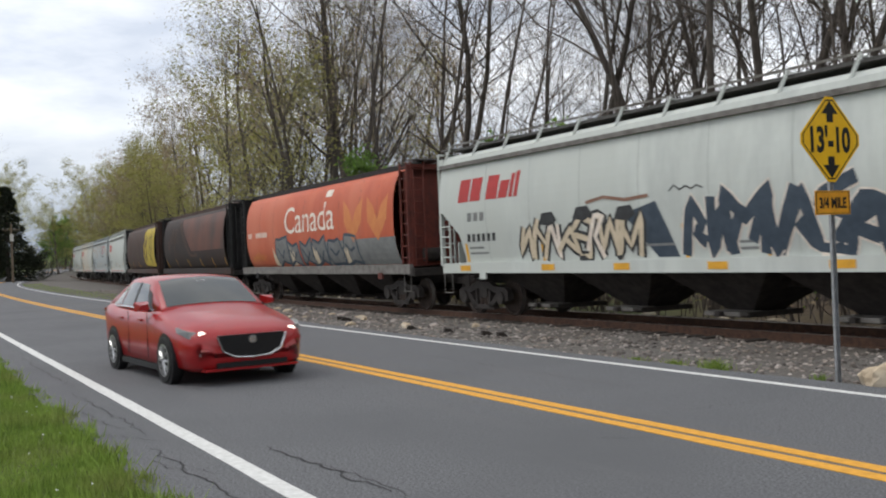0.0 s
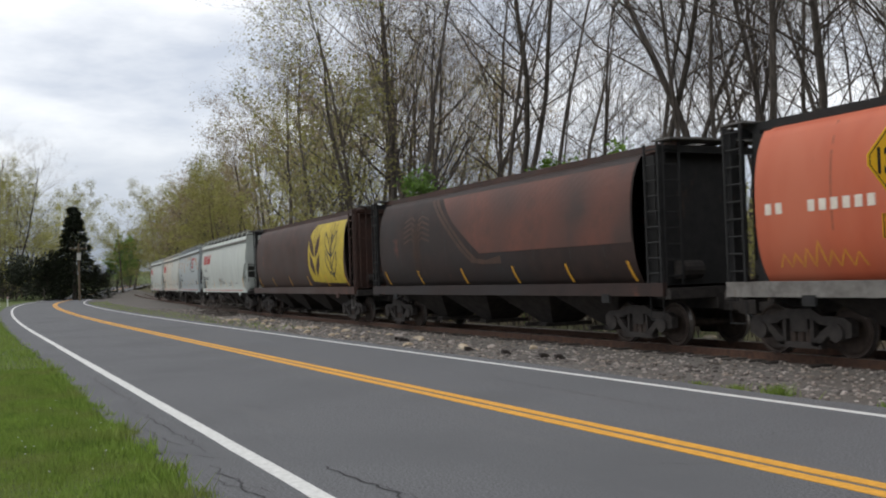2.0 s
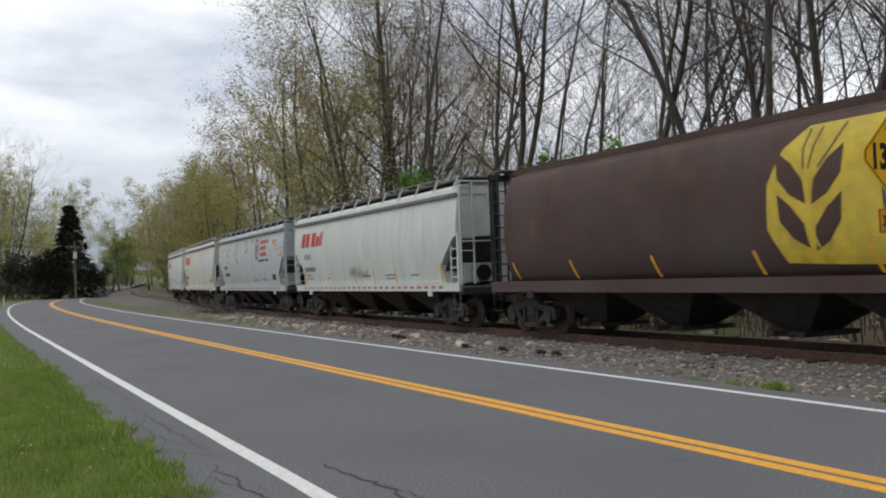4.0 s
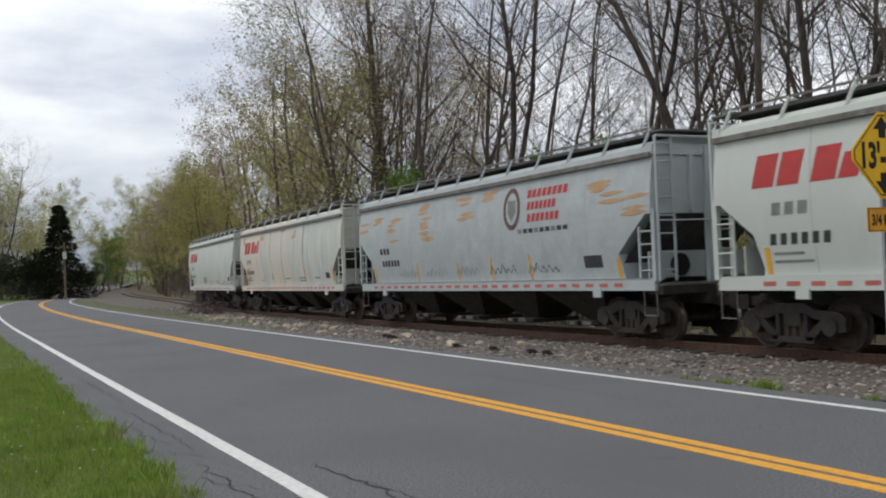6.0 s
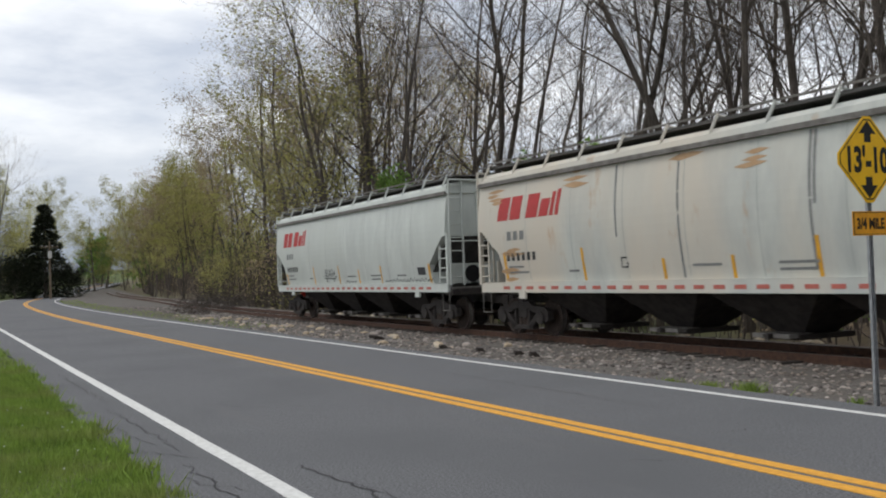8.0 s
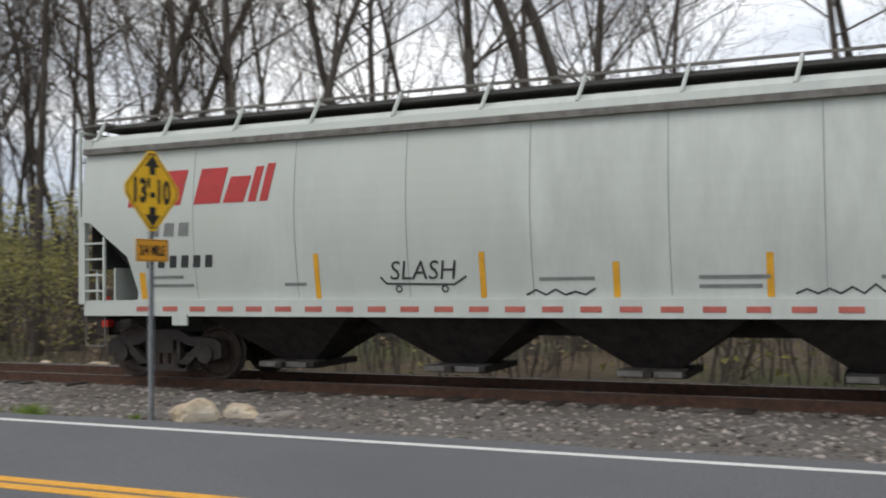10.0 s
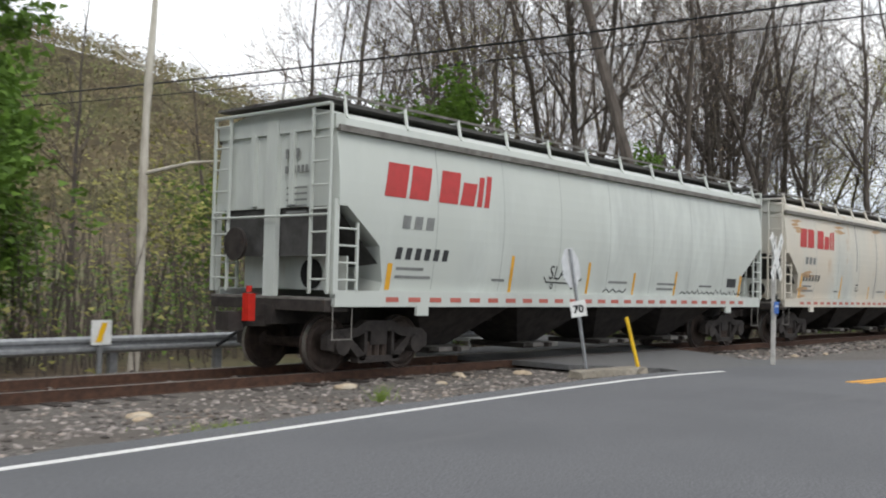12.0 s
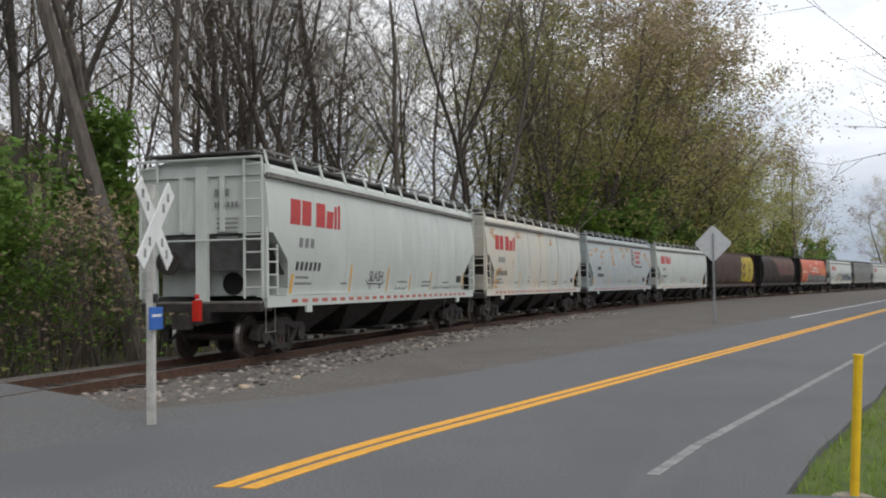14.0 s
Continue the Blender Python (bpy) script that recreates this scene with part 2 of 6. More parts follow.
SEAM = mat("seam_shade", (0.34, 0.36, 0.34), (0.28, 0.3, 0.28), 3, 0.7, 0)
FADED_INK = mat("faded_lettering", (0.22, 0.225, 0.22), (0.15, 0.155, 0.15), 6, 0.65, 0)
LETTER_WHITE = mat("white_lettering", (0.76, 0.69, 0.6), (0.62, 0.53, 0.45), 5, 0.6, 0)
WHEAT = mat("wheat_yellow", (0.56, 0.42, 0.045), (0.4, 0.29, 0.035), 3, 0.6, 0, c3=(0.42, 0.33, 0.05), big=1.0)
WHEAT_DARK = mat("faded_wheat", (0.17, 0.085, 0.055), None, 3, 0.6, 0)
WHEAT_GOLD = mat("faded_gold", (0.58, 0.22, 0.07), (0.52, 0.17, 0.06), 3, 0.6, 0)
TAG_GREY = mat("grey_spray_paint", (0.2, 0.205, 0.2), (0.14, 0.145, 0.145), 3, 0.55, 0)
TAG_BLUE = mat("slate_spray_paint", (0.055, 0.075, 0.1), (0.035, 0.05, 0.07), 4, 0.55, 0)
TAG_CREAM = mat("cream_spray_paint", (0.62, 0.52, 0.38), (0.5, 0.42, 0.3), 4, 0.55, 0)
STRIPE_YELLOW = mat("yellow_reflector", (0.72, 0.37, 0.03), (0.55, 0.28, 0.03), 5, 0.5, 0)
STRIPE_RED = mat("red_reflector", (0.46, 0.13, 0.1), (0.36, 0.1, 0.08), 5, 0.5, 0)
RUST_STREAK = mat("rust_streak", (0.46, 0.31, 0.18), (0.38, 0.24, 0.13), 3, 0.7, 0)


# ---- mesh kit ----
class Kit:
    def __init__(self):
        self.v, self.f = [], []

    def add(self, vs, fs):
        o = len(self.v)
        self.v += [tuple(p) for p in vs]
        self.f += [tuple(i + o for i in q) for q in fs]
        return self

    def box(self, x0, x1, y0, y1, z0, z1):
        return self.add([(x, y, z) for x in (x0, x1) for y in (y0, y1) for z in (z0, z1)],
                        [(0, 1, 3, 2), (4, 6, 7, 5), (0, 4, 5, 1), (2, 3, 7, 6), (0, 2, 6, 4), (1, 5, 7, 3)])

    def tube(self, p, q, r, n=8, r2=None, caps=True):
        p, q = Vector(p), Vector(q)
        d = (q - p).normalized()
        a = d.orthogonal().normalized()
        b = d.cross(a)
        vs = []
        for c, rr in ((p, r), (q, r if r2 is None else r2)):
            vs += [c + rr * (a * math.cos(6.28319 * k / n) + b * math.sin(6.28319 * k / n)) for k in range(n)]
        fs = [(k, (k + 1) % n, n + (k + 1) % n, n + k) for k in range(n)]
        if caps:
            fs += [tuple(range(n))[::-1], tuple(range(n, 2 * n))]
        return self.add(vs, fs)

    def rings(self, rings, closed=True, caps=True):
        n = len(rings[0])
        vs = [p for r in rings for p in r]
        fs = []
        for i in range(len(rings) - 1):
            for k in range(n if closed else n - 1):
                k2 = (k + 1) % n
                fs.append((i * n + k, i * n + k2, (i + 1) * n + k2, (i + 1) * n + k))
        if caps:
            fs += [tuple(range(n))[::-1], tuple(range((len(rings) - 1) * n, len(rings) * n))]
        return self.add(vs, fs)

    def slab(self, pts, thick):
        """A flat polygon in x and z (y = 0 is the front face), thick along +y."""
        n = len(pts)
        vs = [(x, 0, z) for x, z in pts] + [(x, thick, z) for x, z in pts]
        return self.add(vs, [tuple(range(n)), tuple(range(n, 2 * n))[::-1]] + [(k, n + k, n + (k + 1) % n, (k + 1) % n) for k in range(n)])

    def mesh(self, name, material, smooth=False):
        me = bpy.data.meshes.new(name)
        me.from_pydata(self.v, [], self.f)
        bm = bmesh.new()
        bm.from_mesh(me)
        bmesh.ops.recalc_face_normals(bm, faces=bm.faces)
        bm.to_mesh(me)
        bm.free()
        me.materials.append(material)
        if smooth:
            me.shade_smooth()
        return me


def part(name, kit, material=None, parent=None, label="", smooth=False, at=None):
    me = kit.mesh(name, material, smooth) if isinstance(kit, Kit) else kit
    ob = new(name, me)
    if parent:
        ob.parent = parent
    if at is not None:
        ob.matrix_basis = at
    if label:
        ob["label"] = label
    return ob


def thing(name, label, category, at=None, group="", kind=""):
    ob = new(name)
    ob.empty_display_size = 0.2
    if at is not None:
        ob.matrix_basis = at
    return tagged(ob, label, category, group, kind)


def text_kit(body, size, depth=0.0, shear=0.0, font_space=1.0, bold=0.0):
    cu = bpy.data.curves.new("lettering", "FONT")
    cu.body, cu.size, cu.extrude, cu.shear, cu.space_character, cu.resolution_u, cu.offset = body, size, depth, shear, font_space, 3, bold
    ob = bpy.data.objects.new("lettering", cu)
    scene.collection.objects.link(ob)
    bpy.context.view_layer.update()
    me = bpy.data.meshes.new_from_object(ob.evaluated_get(bpy.context.evaluated_depsgraph_get()))
    vs, fs = [tuple(v.co) for v in me.vertices], [tuple(p.vertices) for p in me.polygons]
    bpy.data.objects.remove(ob)
    bpy.data.meshes.remove(me)
    return vs, fs


# ---- lie of the land ----
TRACK_Y, RAIL_Z = 14.6, 0.0


def track_y(x):
    y = TRACK_Y
    if x > 39:
        d = min(x, 125) - 39
        y -= 0.0016 * d * d + max(0, x - 125) * 0.275
    if x < -25:
        d = -25 - max(x, -92)
        y += 0.001 * d * d + max(0, -92 - x) * 0.095
    return y


def smooth01(v):
    v = min(1, max(0, v))
    return v * v * (3 - 2 * v)


def road_shift(x):
    s = 0.0
    if x > 5:
        s += 1.1 * smooth01((x - 5) / 17)
    if x > 20.5:
        d = x - 20.5
        s -= 0.235 * d * d / 12 if d < 6 else 0.235 * (d - 3)
    if x < -40:
        s += 0.0005 * (min(-40 - x, 110)) ** 2 + max(0, -150 - x) * 0.11
    if x < -95:
        s += 0.0006 * min(-95 - x, 110) ** 2 + max(0, -205 - x) * 0.1
    return s


def far_rise(x):
    return 0.012 * max(0, -150 - x)


def ground_z(x, y):
    s, t = y - road_shift(x), y - track_y(x)
    z = -0.06
    if s < 1.9:
        z = -0.03 + 0.055 * smooth01((1.72 - s) / 0.7)
    if t > -4.5:
        z = -0.06 - 0.1 * smooth01((t + 4.5) / 2.0)
    if t > 2.2:
        z = -0.16 - 0.5 * smooth01((t - 2.2) / 4)
    if y > 30:
        z += 0.055 * max(0, t - 24) * smooth01((y - 30) / 40) * (1 - smooth01((x + 40) / 60) * 0.4)
    z += far_rise(x)
    # wooded hill beyond the crossing
    z += 52 * math.exp(-(((x - 120) / 85) ** 2 + ((y - 255) / 75) ** 2))
    z += 30 * math.exp(-(((x - 260) / 120) ** 2 + ((y - 190) / 60) ** 2))
    return z


def ground_grid():
    xs = [-3000, -1500, -800, -500, -350] + list(range(-260, -60, 8)) + list(range(-60, 80, 2)) + list(range(80, 260, 8)) + [270, 300, 350, 420, 500, 800, 1500, 3000]
    ys = [-3000, -1500, -600, -250, -120, -60, -35, -20, -12, -8, -5, -3, -2, -1, 0, 0.5, 1, 1.3, 1.6, 1.9, 2.5, 5, 8, 8.6] + [9 + 0.4 * k for k in range(40)] + [25.5, 27, 29, 32, 36, 40, 46, 54, 62, 72, 84, 98, 115, 130, 145, 160, 175, 190, 205, 220, 235, 250, 265, 285, 310, 350, 420, 600, 1000, 1800, 3000]
    def bent(x, y):
        """Rows follow the road and straighten out far from it."""
        away = max(0, -3 - y, y - 26)
        return y + max(-200, min(200, road_shift(x))) * max(0, 1 - away / 400)

    vs = [(x, bent(x, y), 0) for x in xs for y in ys]
    vs = [(x, y, ground_z(x, y) + 0.015 * noise.noise((x * 0.9, y * 0.9, 0))) for x, y, _ in vs]
    n = len(ys)
    kit = Kit().add(vs, [(i * n + k, (i + 1) * n + k, (i + 1) * n + k + 1, i * n + k + 1) for i in range(len(xs) - 1) for k in range(n - 1)])
    me = kit.mesh("ground", GRASS, True)
    for m in (BALLAST, LITTER, HILL):
        me.materials.append(m)
    for p in me.polygons:
        x, y, _ = p.center
        s, t = y - road_shift(x), y - track_y(x)
        p.material_index = 0 if s < 5 else 1 if t < 3.4 else 2 if t < 45 else 3
    if me.polygons[0].normal.z < 0:
        me.flip_normals()
    return tagged(new("ground", me), "grass verge, gravel and leaf-littered woodland floor", "ground", kind="structure")


def strip(name, material, x0, x1, y0, y1, z, step=2.0, shift=road_shift, parent=None, rough_edge=0.0, thick=0.05):
    n = max(2, int((x1 - x0) / step) + 1)
    xs = [x0 + (x1 - x0) * k / (n - 1) for k in range(n)]
    j = lambda x, q: rough_edge * noise.noise((x * 1.3, q * 7.0, 0.5))
    top = [[(x, y0 + shift(x) + j(x, y0), z + far_rise(x)), (x, y1 + shift(x) + j(x, y1), z + far_rise(x))] for x in xs]
    rings = [[a, b, (b[0], b[1], b[2] - thick), (a[0], a[1], a[2] - thick)] for a, b in top]
    return part(name, Kit().rings(rings), material, parent)


ground_grid()
WORN_LINE = mat("worn_white_paint", (0.26, 0.26, 0.255), (0.2, 0.2, 0.2), 6, 0.8, 0.2, spots=(5, 0.46, (0.15, 0.15, 0.15), (1, 1, 1)))
road = tagged(strip("road", ASPHALT, -330, 24.0, 1.62, 9.35, 0.0, 0.5, rough_edge=0.12, thick=0.12), "two-lane grey asphalt road with faded seams", "road", kind="structure")
strip("far_stretch", ASPHALT, 24.0, 420, 2.42, 9.35, 0.0, 1.0, parent=road, rough_edge=0.09, thick=0.12)
strip("edge_line", WHITE_LINE, -330, -30, 2.37, 2.52, 0.005, 1.5, parent=road, thick=0.004)
strip("edge_line", WHITE_LINE, -30, -0.5, 2.36, 2.52, 0.005, 0.12, parent=road, thick=0.004, rough_edge=0.008)
strip("edge_line", WORN_LINE, 24.5, 420, 3.44, 3.55, 0.005, 1.5, parent=road, thick=0.004)
strip("edge_line", WHITE_LINE, -330, 23.6, 8.8, 8.92, 0.005, 1.5, parent=road, thick=0.004)
strip("edge_line", WHITE_LINE, 60, 420, 8.8, 8.92, 0.005, 1.5, parent=road, thick=0.004)
for a, b, q in ((-330, 6.9, 0.0), (23.35, 420, 0.36)):
    strip("centre_line", YELLOW_LINE, a, b, q + 5.8, q + 5.95, 0.005, 0.5, parent=road, thick=0.004, rough_edge=0.012)
    strip("centre_line", YELLOW_LINE, a, b, q + 6.02, q + 6.17, 0.005, 0.5, parent=road, thick=0.004, rough_edge=0.012)


def apron(name, pts, z, material, label):
    """A flat paved piece with the given outline."""
    n = len(pts)
    kit = Kit().add([(x, y, z) for x, y in pts] + [(x, y, z - 0.1) for x, y in pts], [tuple(range(n)), tuple(range(n, 2 * n))[::-1]] + [(k, n + k, n + (k + 1) % n, (k + 1) % n) for k in range(n)])
    return tagged(part(name, kit, material), label, "pavement", kind="structure")


apron("side_road", [(22.6, 9.3), (23.3, 10.9), (22.4, 12.4), (22.6, 16.6), (27.7, 17.3), (29.2, 22.6), (33.4, 22.6), (31.6, 17.2), (28.8, 12.6), (27.4, 11.0), (29.6, 9.4), (36, 7.2), (36, 6.4), (22.6, 8.9)], -0.006, PATCH, "worn asphalt side road over a level crossing")
apron("driveway", [(1.5, 2.2), (12, 2.5), (24.0, 2.95), (23.4, 1.6), (22.4, -6), (3, -6), (0.8, 0.6)], -0.006, PATCH, "old cracked asphalt driveway apron")


def crack(pts, w=0.035):
    kit = Kit()
    rs = []
    for k, (x, y) in enumerate(pts):
        ww = w * (0.25 + 0.5 * math.sin(3.14 * (k + 0.5) / len(pts)) + 0.5 * abs(noise.noise((k * 0.4, x, y))))
        rs.append([(x, y - ww, 0.004), (x, y + ww, 0.004)])
    part("crack", kit.rings(rs, closed=False, caps=False), CRACK, road)


rng = random.Random(5)
for x0, y0, x1, y1, w in ((-8.5, 2.87, -6.3, 3.0, 0.024), (-7.5, 6.25, -7.4, 8.3, 0.018), (-7.0, 5.1, -6.6, 5.75, 0.012), (-12.5, 4.0, -11.5, 5.2, 0.011), (-13.5, 3.2, -12.4, 3.9, 0.011), (-9.2, 2.0, -6.2, 2.1, 0.018), (-14, 2.05, -9.9, 2.14, 0.013), (-10.2, 1.8, -9.4, 2.2, 0.01), (-8.6, 1.84, -7.7, 2.16, 0.01), (-12.0, 1.85, -10.4, 1.95, 0.012), (-7.6, 3.0, -6.0, 3.05, 0.009), (-20, 2.1, -14.5, 2.16, 0.014), (-5.5, 3.35, -3.0, 3.6, 0.02), (-16, 7.6, -9, 7.5, 0.01)):
    n = max(12, int(14 * math.hypot(x1 - x0, y1 - y0)))
    wob = rng.uniform(0, 90)
    pts = [(x0 + (x1 - x0) * k / n + 0.09 * noise.noise((wob, k * 0.33, 1)) + rng.uniform(-0.012, 0.012), y0 + (y1 - y0) * k / n + 0.1 * noise.noise((k * 0.25, wob, 2)) + rng.uniform(-0.016, 0.016)) for k in range(n + 1)]
    crack(pts, w * 0.65)

# ---- railway ----
track = thing("railway_track", "rusty single railway track on dark timber ties", "railway track", kind="structure")
XS = [-174 + 3 * k for k in range(150)]


def heading(x):
    return math.atan2(track_y(x + 0.5) - track_y(x - 0.5), 1.0)


def on_track(x, side, z=0.0):
    a = heading(x)
    return (x - side * math.sin(a), track_y(x) + side * math.cos(a), z + far_rise(x))


for side in (-0.75, 0.75):
    for nm, w0, z0, z1, m in (("rail", 0.035, -0.15, -0.012, RAIL), ("rail_foot", 0.075, -0.17, -0.14, RAIL), ("rail_head", 0.038, -0.03, 0.0, RAIL)):
        part(nm, Kit().rings([[on_track(x, side - w0, z0), on_track(x, side + w0, z0), on_track(x, side + w0, z1), on_track(x, side - w0, z1)] for x in XS]), m, track)
    part("rail_crown", Kit().rings([[on_track(x, side - 0.03, -0.002), on_track(x, side + 0.03, -0.002), on_track(x, side + 0.03, 0.003), on_track(x, side - 0.03, 0.003)] for x in XS]), RAIL_TOP, track)
tie_mesh = Kit().box(-0.115, 0.115, -1.3, 1.3, -0.18, 0.0).mesh("tie", DARK_WOOD)
x = -75.0
while x < 65:
    ob = part("tie", tie_mesh, None, track)
    ob.matrix_basis = pose(x, track_y(x), -0.15 + rng.uniform(-0.015, 0.02), 0, 0, math.degrees(heading(x)) + rng.uniform(-1.5, 1.5))
    x += 0.53
part("crossing_plank", Kit().box(22.6, 28.9, TRACK_Y - 0.68, TRACK_Y + 0.68, -0.1, -0.01).box(22.5, 28.6, TRACK_Y - 1.9, TRACK_Y - 0.83, -0.1, -0.008).box(22.7, 29.6, TRACK_Y + 0.83, TRACK_Y + 1.9, -0.1, -0.008), PATCH, track, "asphalt and planks between the rails")


def pebble_shape(r, rnd, flat=0.7):
    """One lumpy stone of about 20 faces."""
    bm = bmesh.new()
    bmesh.ops.create_icosphere(bm, subdivisions=1, radius=r)
    for v in bm.verts:
        v.co *= rnd.uniform(0.7, 1.2)
        v.co.z *= flat
    vs, fs = [tuple(v.co) for v in bm.verts], [tuple(q.index for q in f.verts) for f in bm.faces]
    bm.free()
    return vs, fs


def scatter_stones():
    rnd = random.Random(11)
    shapes = [pebble_shape(1.0, rnd) for _ in range(8)]
    kit = Kit()
    def lay(n, x0, x1, t0, t1, r0, r1):
        for _ in range(n):
            x = rnd.uniform(x0, x1)
            t = rnd.uniform(t0, t1)
            y = track_y(x) + t
            if 22.3 < x < 29.4 and t < 3:
                continue
            r = rnd.uniform(r0, r1)
            vs, fs = rnd.choice(shapes)
            a = rnd.uniform(0, 6.28)
            c, s = math.cos(a) * r, math.sin(a) * r
            z = ground_z(x, y)
            kit.add([(x + c * p[0] - s * p[1], y + s * p[0] + c * p[1], z + p[2] * r) for p in vs], fs)
    lay(8500, -32, 24, -5.2, -0.9, 0.02, 0.055)
    lay(2400, -75, -32, -5.0, -0.9, 0.03, 0.075)
    lay(700, 0, 24, -5.6, -1.5, 0.015, 0.04)
    lay(2000, 29.4, 75, -3.4, -0.9, 0.03, 0.08)
    lay(900, -30, 24, -0.7, 2.6, 0.03, 0.07)
    ob = part("ballast", kit, STONE)
    return tagged(ob, "loose grey-brown crushed stone ballast beside the rails", "ballast", kind="stuff")


scatter_stones()


def rock(x, y, sx, sy, sz, seed, material=PALE_ROCK, label="pale tan weathered boulder on the verge", sub=3):
    rnd = random.Random(seed)
    bm = bmesh.new()
    bmesh.ops.create_icosphere(bm, subdivisions=sub, radius=1.0)
    for v in bm.verts:
        d = 1 + 0.3 * noise.noise(v.co * 1.3 + Vector((seed * 3.1, 0, 0))) + 0.1 * noise.noise(v.co * 4 + Vector((0, seed, 0)))
        v.co = Vector((round(v.co.x * 3) / 3 * 0.4 + v.co.x * 0.6, v.co.y, v.co.z)) * d
        v.co = Vector((v.co.x * sx, v.co.y * sy, max(-0.3, v.co.z) * sz))
    me = bpy.data.meshes.new("rock")
    bm.to_mesh(me)
    bm.free()
    me.materials.append(material)
    ob = new("rock", me)
    ob.matrix_basis = pose(x, y, ground_z(x, y) + 0.2 * sz, 0, 0, rnd.uniform(0, 360))
    return tagged(ob, label, "rock")


# ---- hopper cars ----
PITCH = 18.2
BOGIE_X = (2.35, 15.85)
CACHE = {}


def cached(key, make):
    if key not in CACHE:
        CACHE[key] = make()
    return CACHE[key]


def wheel_kit(r=0.46):
    prof = [(-0.07, 0.1), (-0.07, 0.36), (-0.05, 0.40), (-0.066, 0.42), (-0.066, r), (0.04, r + 0.004), (0.045, r + 0.03), (0.07, r + 0.03), (0.07, 0.4), (0.02, 0.36), (0.03, 0.15), (0.07, 0.1)]
    n = 28
    return Kit().rings([[(rr * math.cos(6.28319 * k / n), yy, rr * math.sin(6.28319 * k / n)) for k in range(n)] for yy, rr in prof])


def side_frame_kit():
    """Cast bogie side frame, seen flat on, with its two openings and spring nest."""
    k = Kit()
    k.add(*slab_xz([(-1.2, 0.62), (-1.05, 0.72), (-0.55, 0.74), (-0.32, 0.86), (0.32, 0.86), (0.55, 0.74), (1.05, 0.72), (1.2, 0.62), (1.2, 0.4), (1.05, 0.36), (0.98, 0.52), (0.78, 0.56), (0.5, 0.6), (0.32, 0.68), (-0.32, 0.68), (-0.5, 0.6), (-0.78, 0.56), (-0.98, 0.52), (-1.05, 0.36), (-1.2, 0.4)], 0.16))
    k.add(*slab_xz([(-0.85, 0.56), (-0.68, 0.58), (-0.33, 0.3), (-0.33, 0.2), (-0.45, 0.2)], 0.14))
    k.add(*slab_xz([(0.85, 0.56), (0.68, 0.58), (0.33, 0.3), (0.33, 0.2), (0.45, 0.2)], 0.14))
    k.box(-0.5, 0.5, 0.0, 0.18, 0.16, 0.27)
    k.box(-0.36, -0.29, 0, 0.15, 0.25, 0.7)
    k.box(0.29, 0.36, 0, 0.15, 0.25, 0.7)
    for sx in (-0.89, 0.89):
        k.tube((sx, -0.05, 0.46), (sx, 0.18, 0.46), 0.16, 12)
    return k


def slab_xz(pts, thick):
    k = Kit().slab(pts, thick)
    return k.v, k.f


def bogie(car, x):
    b = part("bogie", cached("bolster", lambda: Kit().box(-0.2, 0.2, -1.15, 1.15, 0.45, 0.75).box(-0.9, 0.9, -0.15, 0.15, 0.4, 0.55).mesh("bogie", UNDER)), None, car, "grimy two-axle cast steel bogie", at=pose(x, 0, 0))
    for s in (-1, 1):
        part("side_frame", cached("sf", lambda: side_frame_kit().mesh("side_frame", UNDER)), None, b, at=pose(0, s * 1.08 - 0.09, 0))
        for dx in (-0.18, 0.0, 0.18):
            part("spring", cached("spr", lambda: Kit().tube((0, 0, 0.27), (0, 0, 0.5), 0.075, 8).mesh("spring", WHEEL)), None, b, at=pose(dx, s * 1.06, 0))
        for ax in (-0.89, 0.89):
            part("wheel", cached("wheel", lambda: wheel_kit().mesh("wheel", WHEEL, False)), None, b, at=pose(ax, s * 0.76, 0.46, 0, 0, 0 if s < 0 else 180))
            part("tread", cached("tread", lambda: Kit().rings([[(rr * math.cos(6.28319 * k / 28), yy, rr * math.sin(6.28319 * k / 28)) for k in range(28)] for yy, rr in ((-0.06, 0.462), (0.035, 0.466))], caps=False).mesh("tread", TREAD)), None, b, at=pose(ax, s * 0.76, 0.46, 0, 0, 0 if s < 0 else 180))
    for ax in (-0.89, 0.89):
        part("axle", cached("axle", lambda: Kit().tube((0, -0.9, 0), (0, 0.9, 0), 0.085, 12).mesh("axle", WHEEL)), None, b, at=pose(ax, 0, 0.46))


def ladder_kit(x, y, z0, z1, w, n, along="x", r=0.018):
    k = Kit()
    d = (w, 0) if along == "x" else (0, w)
    for a in (0, 1):
        p = (x + d[0] * a, y + d[1] * a)
        k.box(p[0] - 0.022, p[0] + 0.022, p[1] - 0.022, p[1] + 0.022, z0, z1)
    for i in range(n):
        z = z0 + (z1 - z0) * (i + 0.6) / n
        k.tube((x, y, z), (x + d[0], y + d[1], z), r, 6)
    return k


def bay_kit(x, w, top=1.15, bot=0.32, ytop=1.25, ybot=0.42, xb=0.3):
    """One funnel-shaped discharge hopper with its gate."""
    k = Kit()
    k.rings([[(x - w, -ytop, top), (x + w, -ytop, top), (x + w, ytop, top), (x - w, ytop, top)], [(x - xb, -ybot, bot), (x + xb, -ybot, bot), (x + xb, ybot, bot), (x - xb, ybot, bot)]])
    k.box(x - xb - 0.18, x + xb + 0.18, -ybot - 0.3, ybot + 0.3, bot - 0.1, bot)
    k.box(x - 0.06, x + 0.06, -ybot - 0.65, -ybot - 0.25, bot - 0.07, bot + 0.02)
    return k


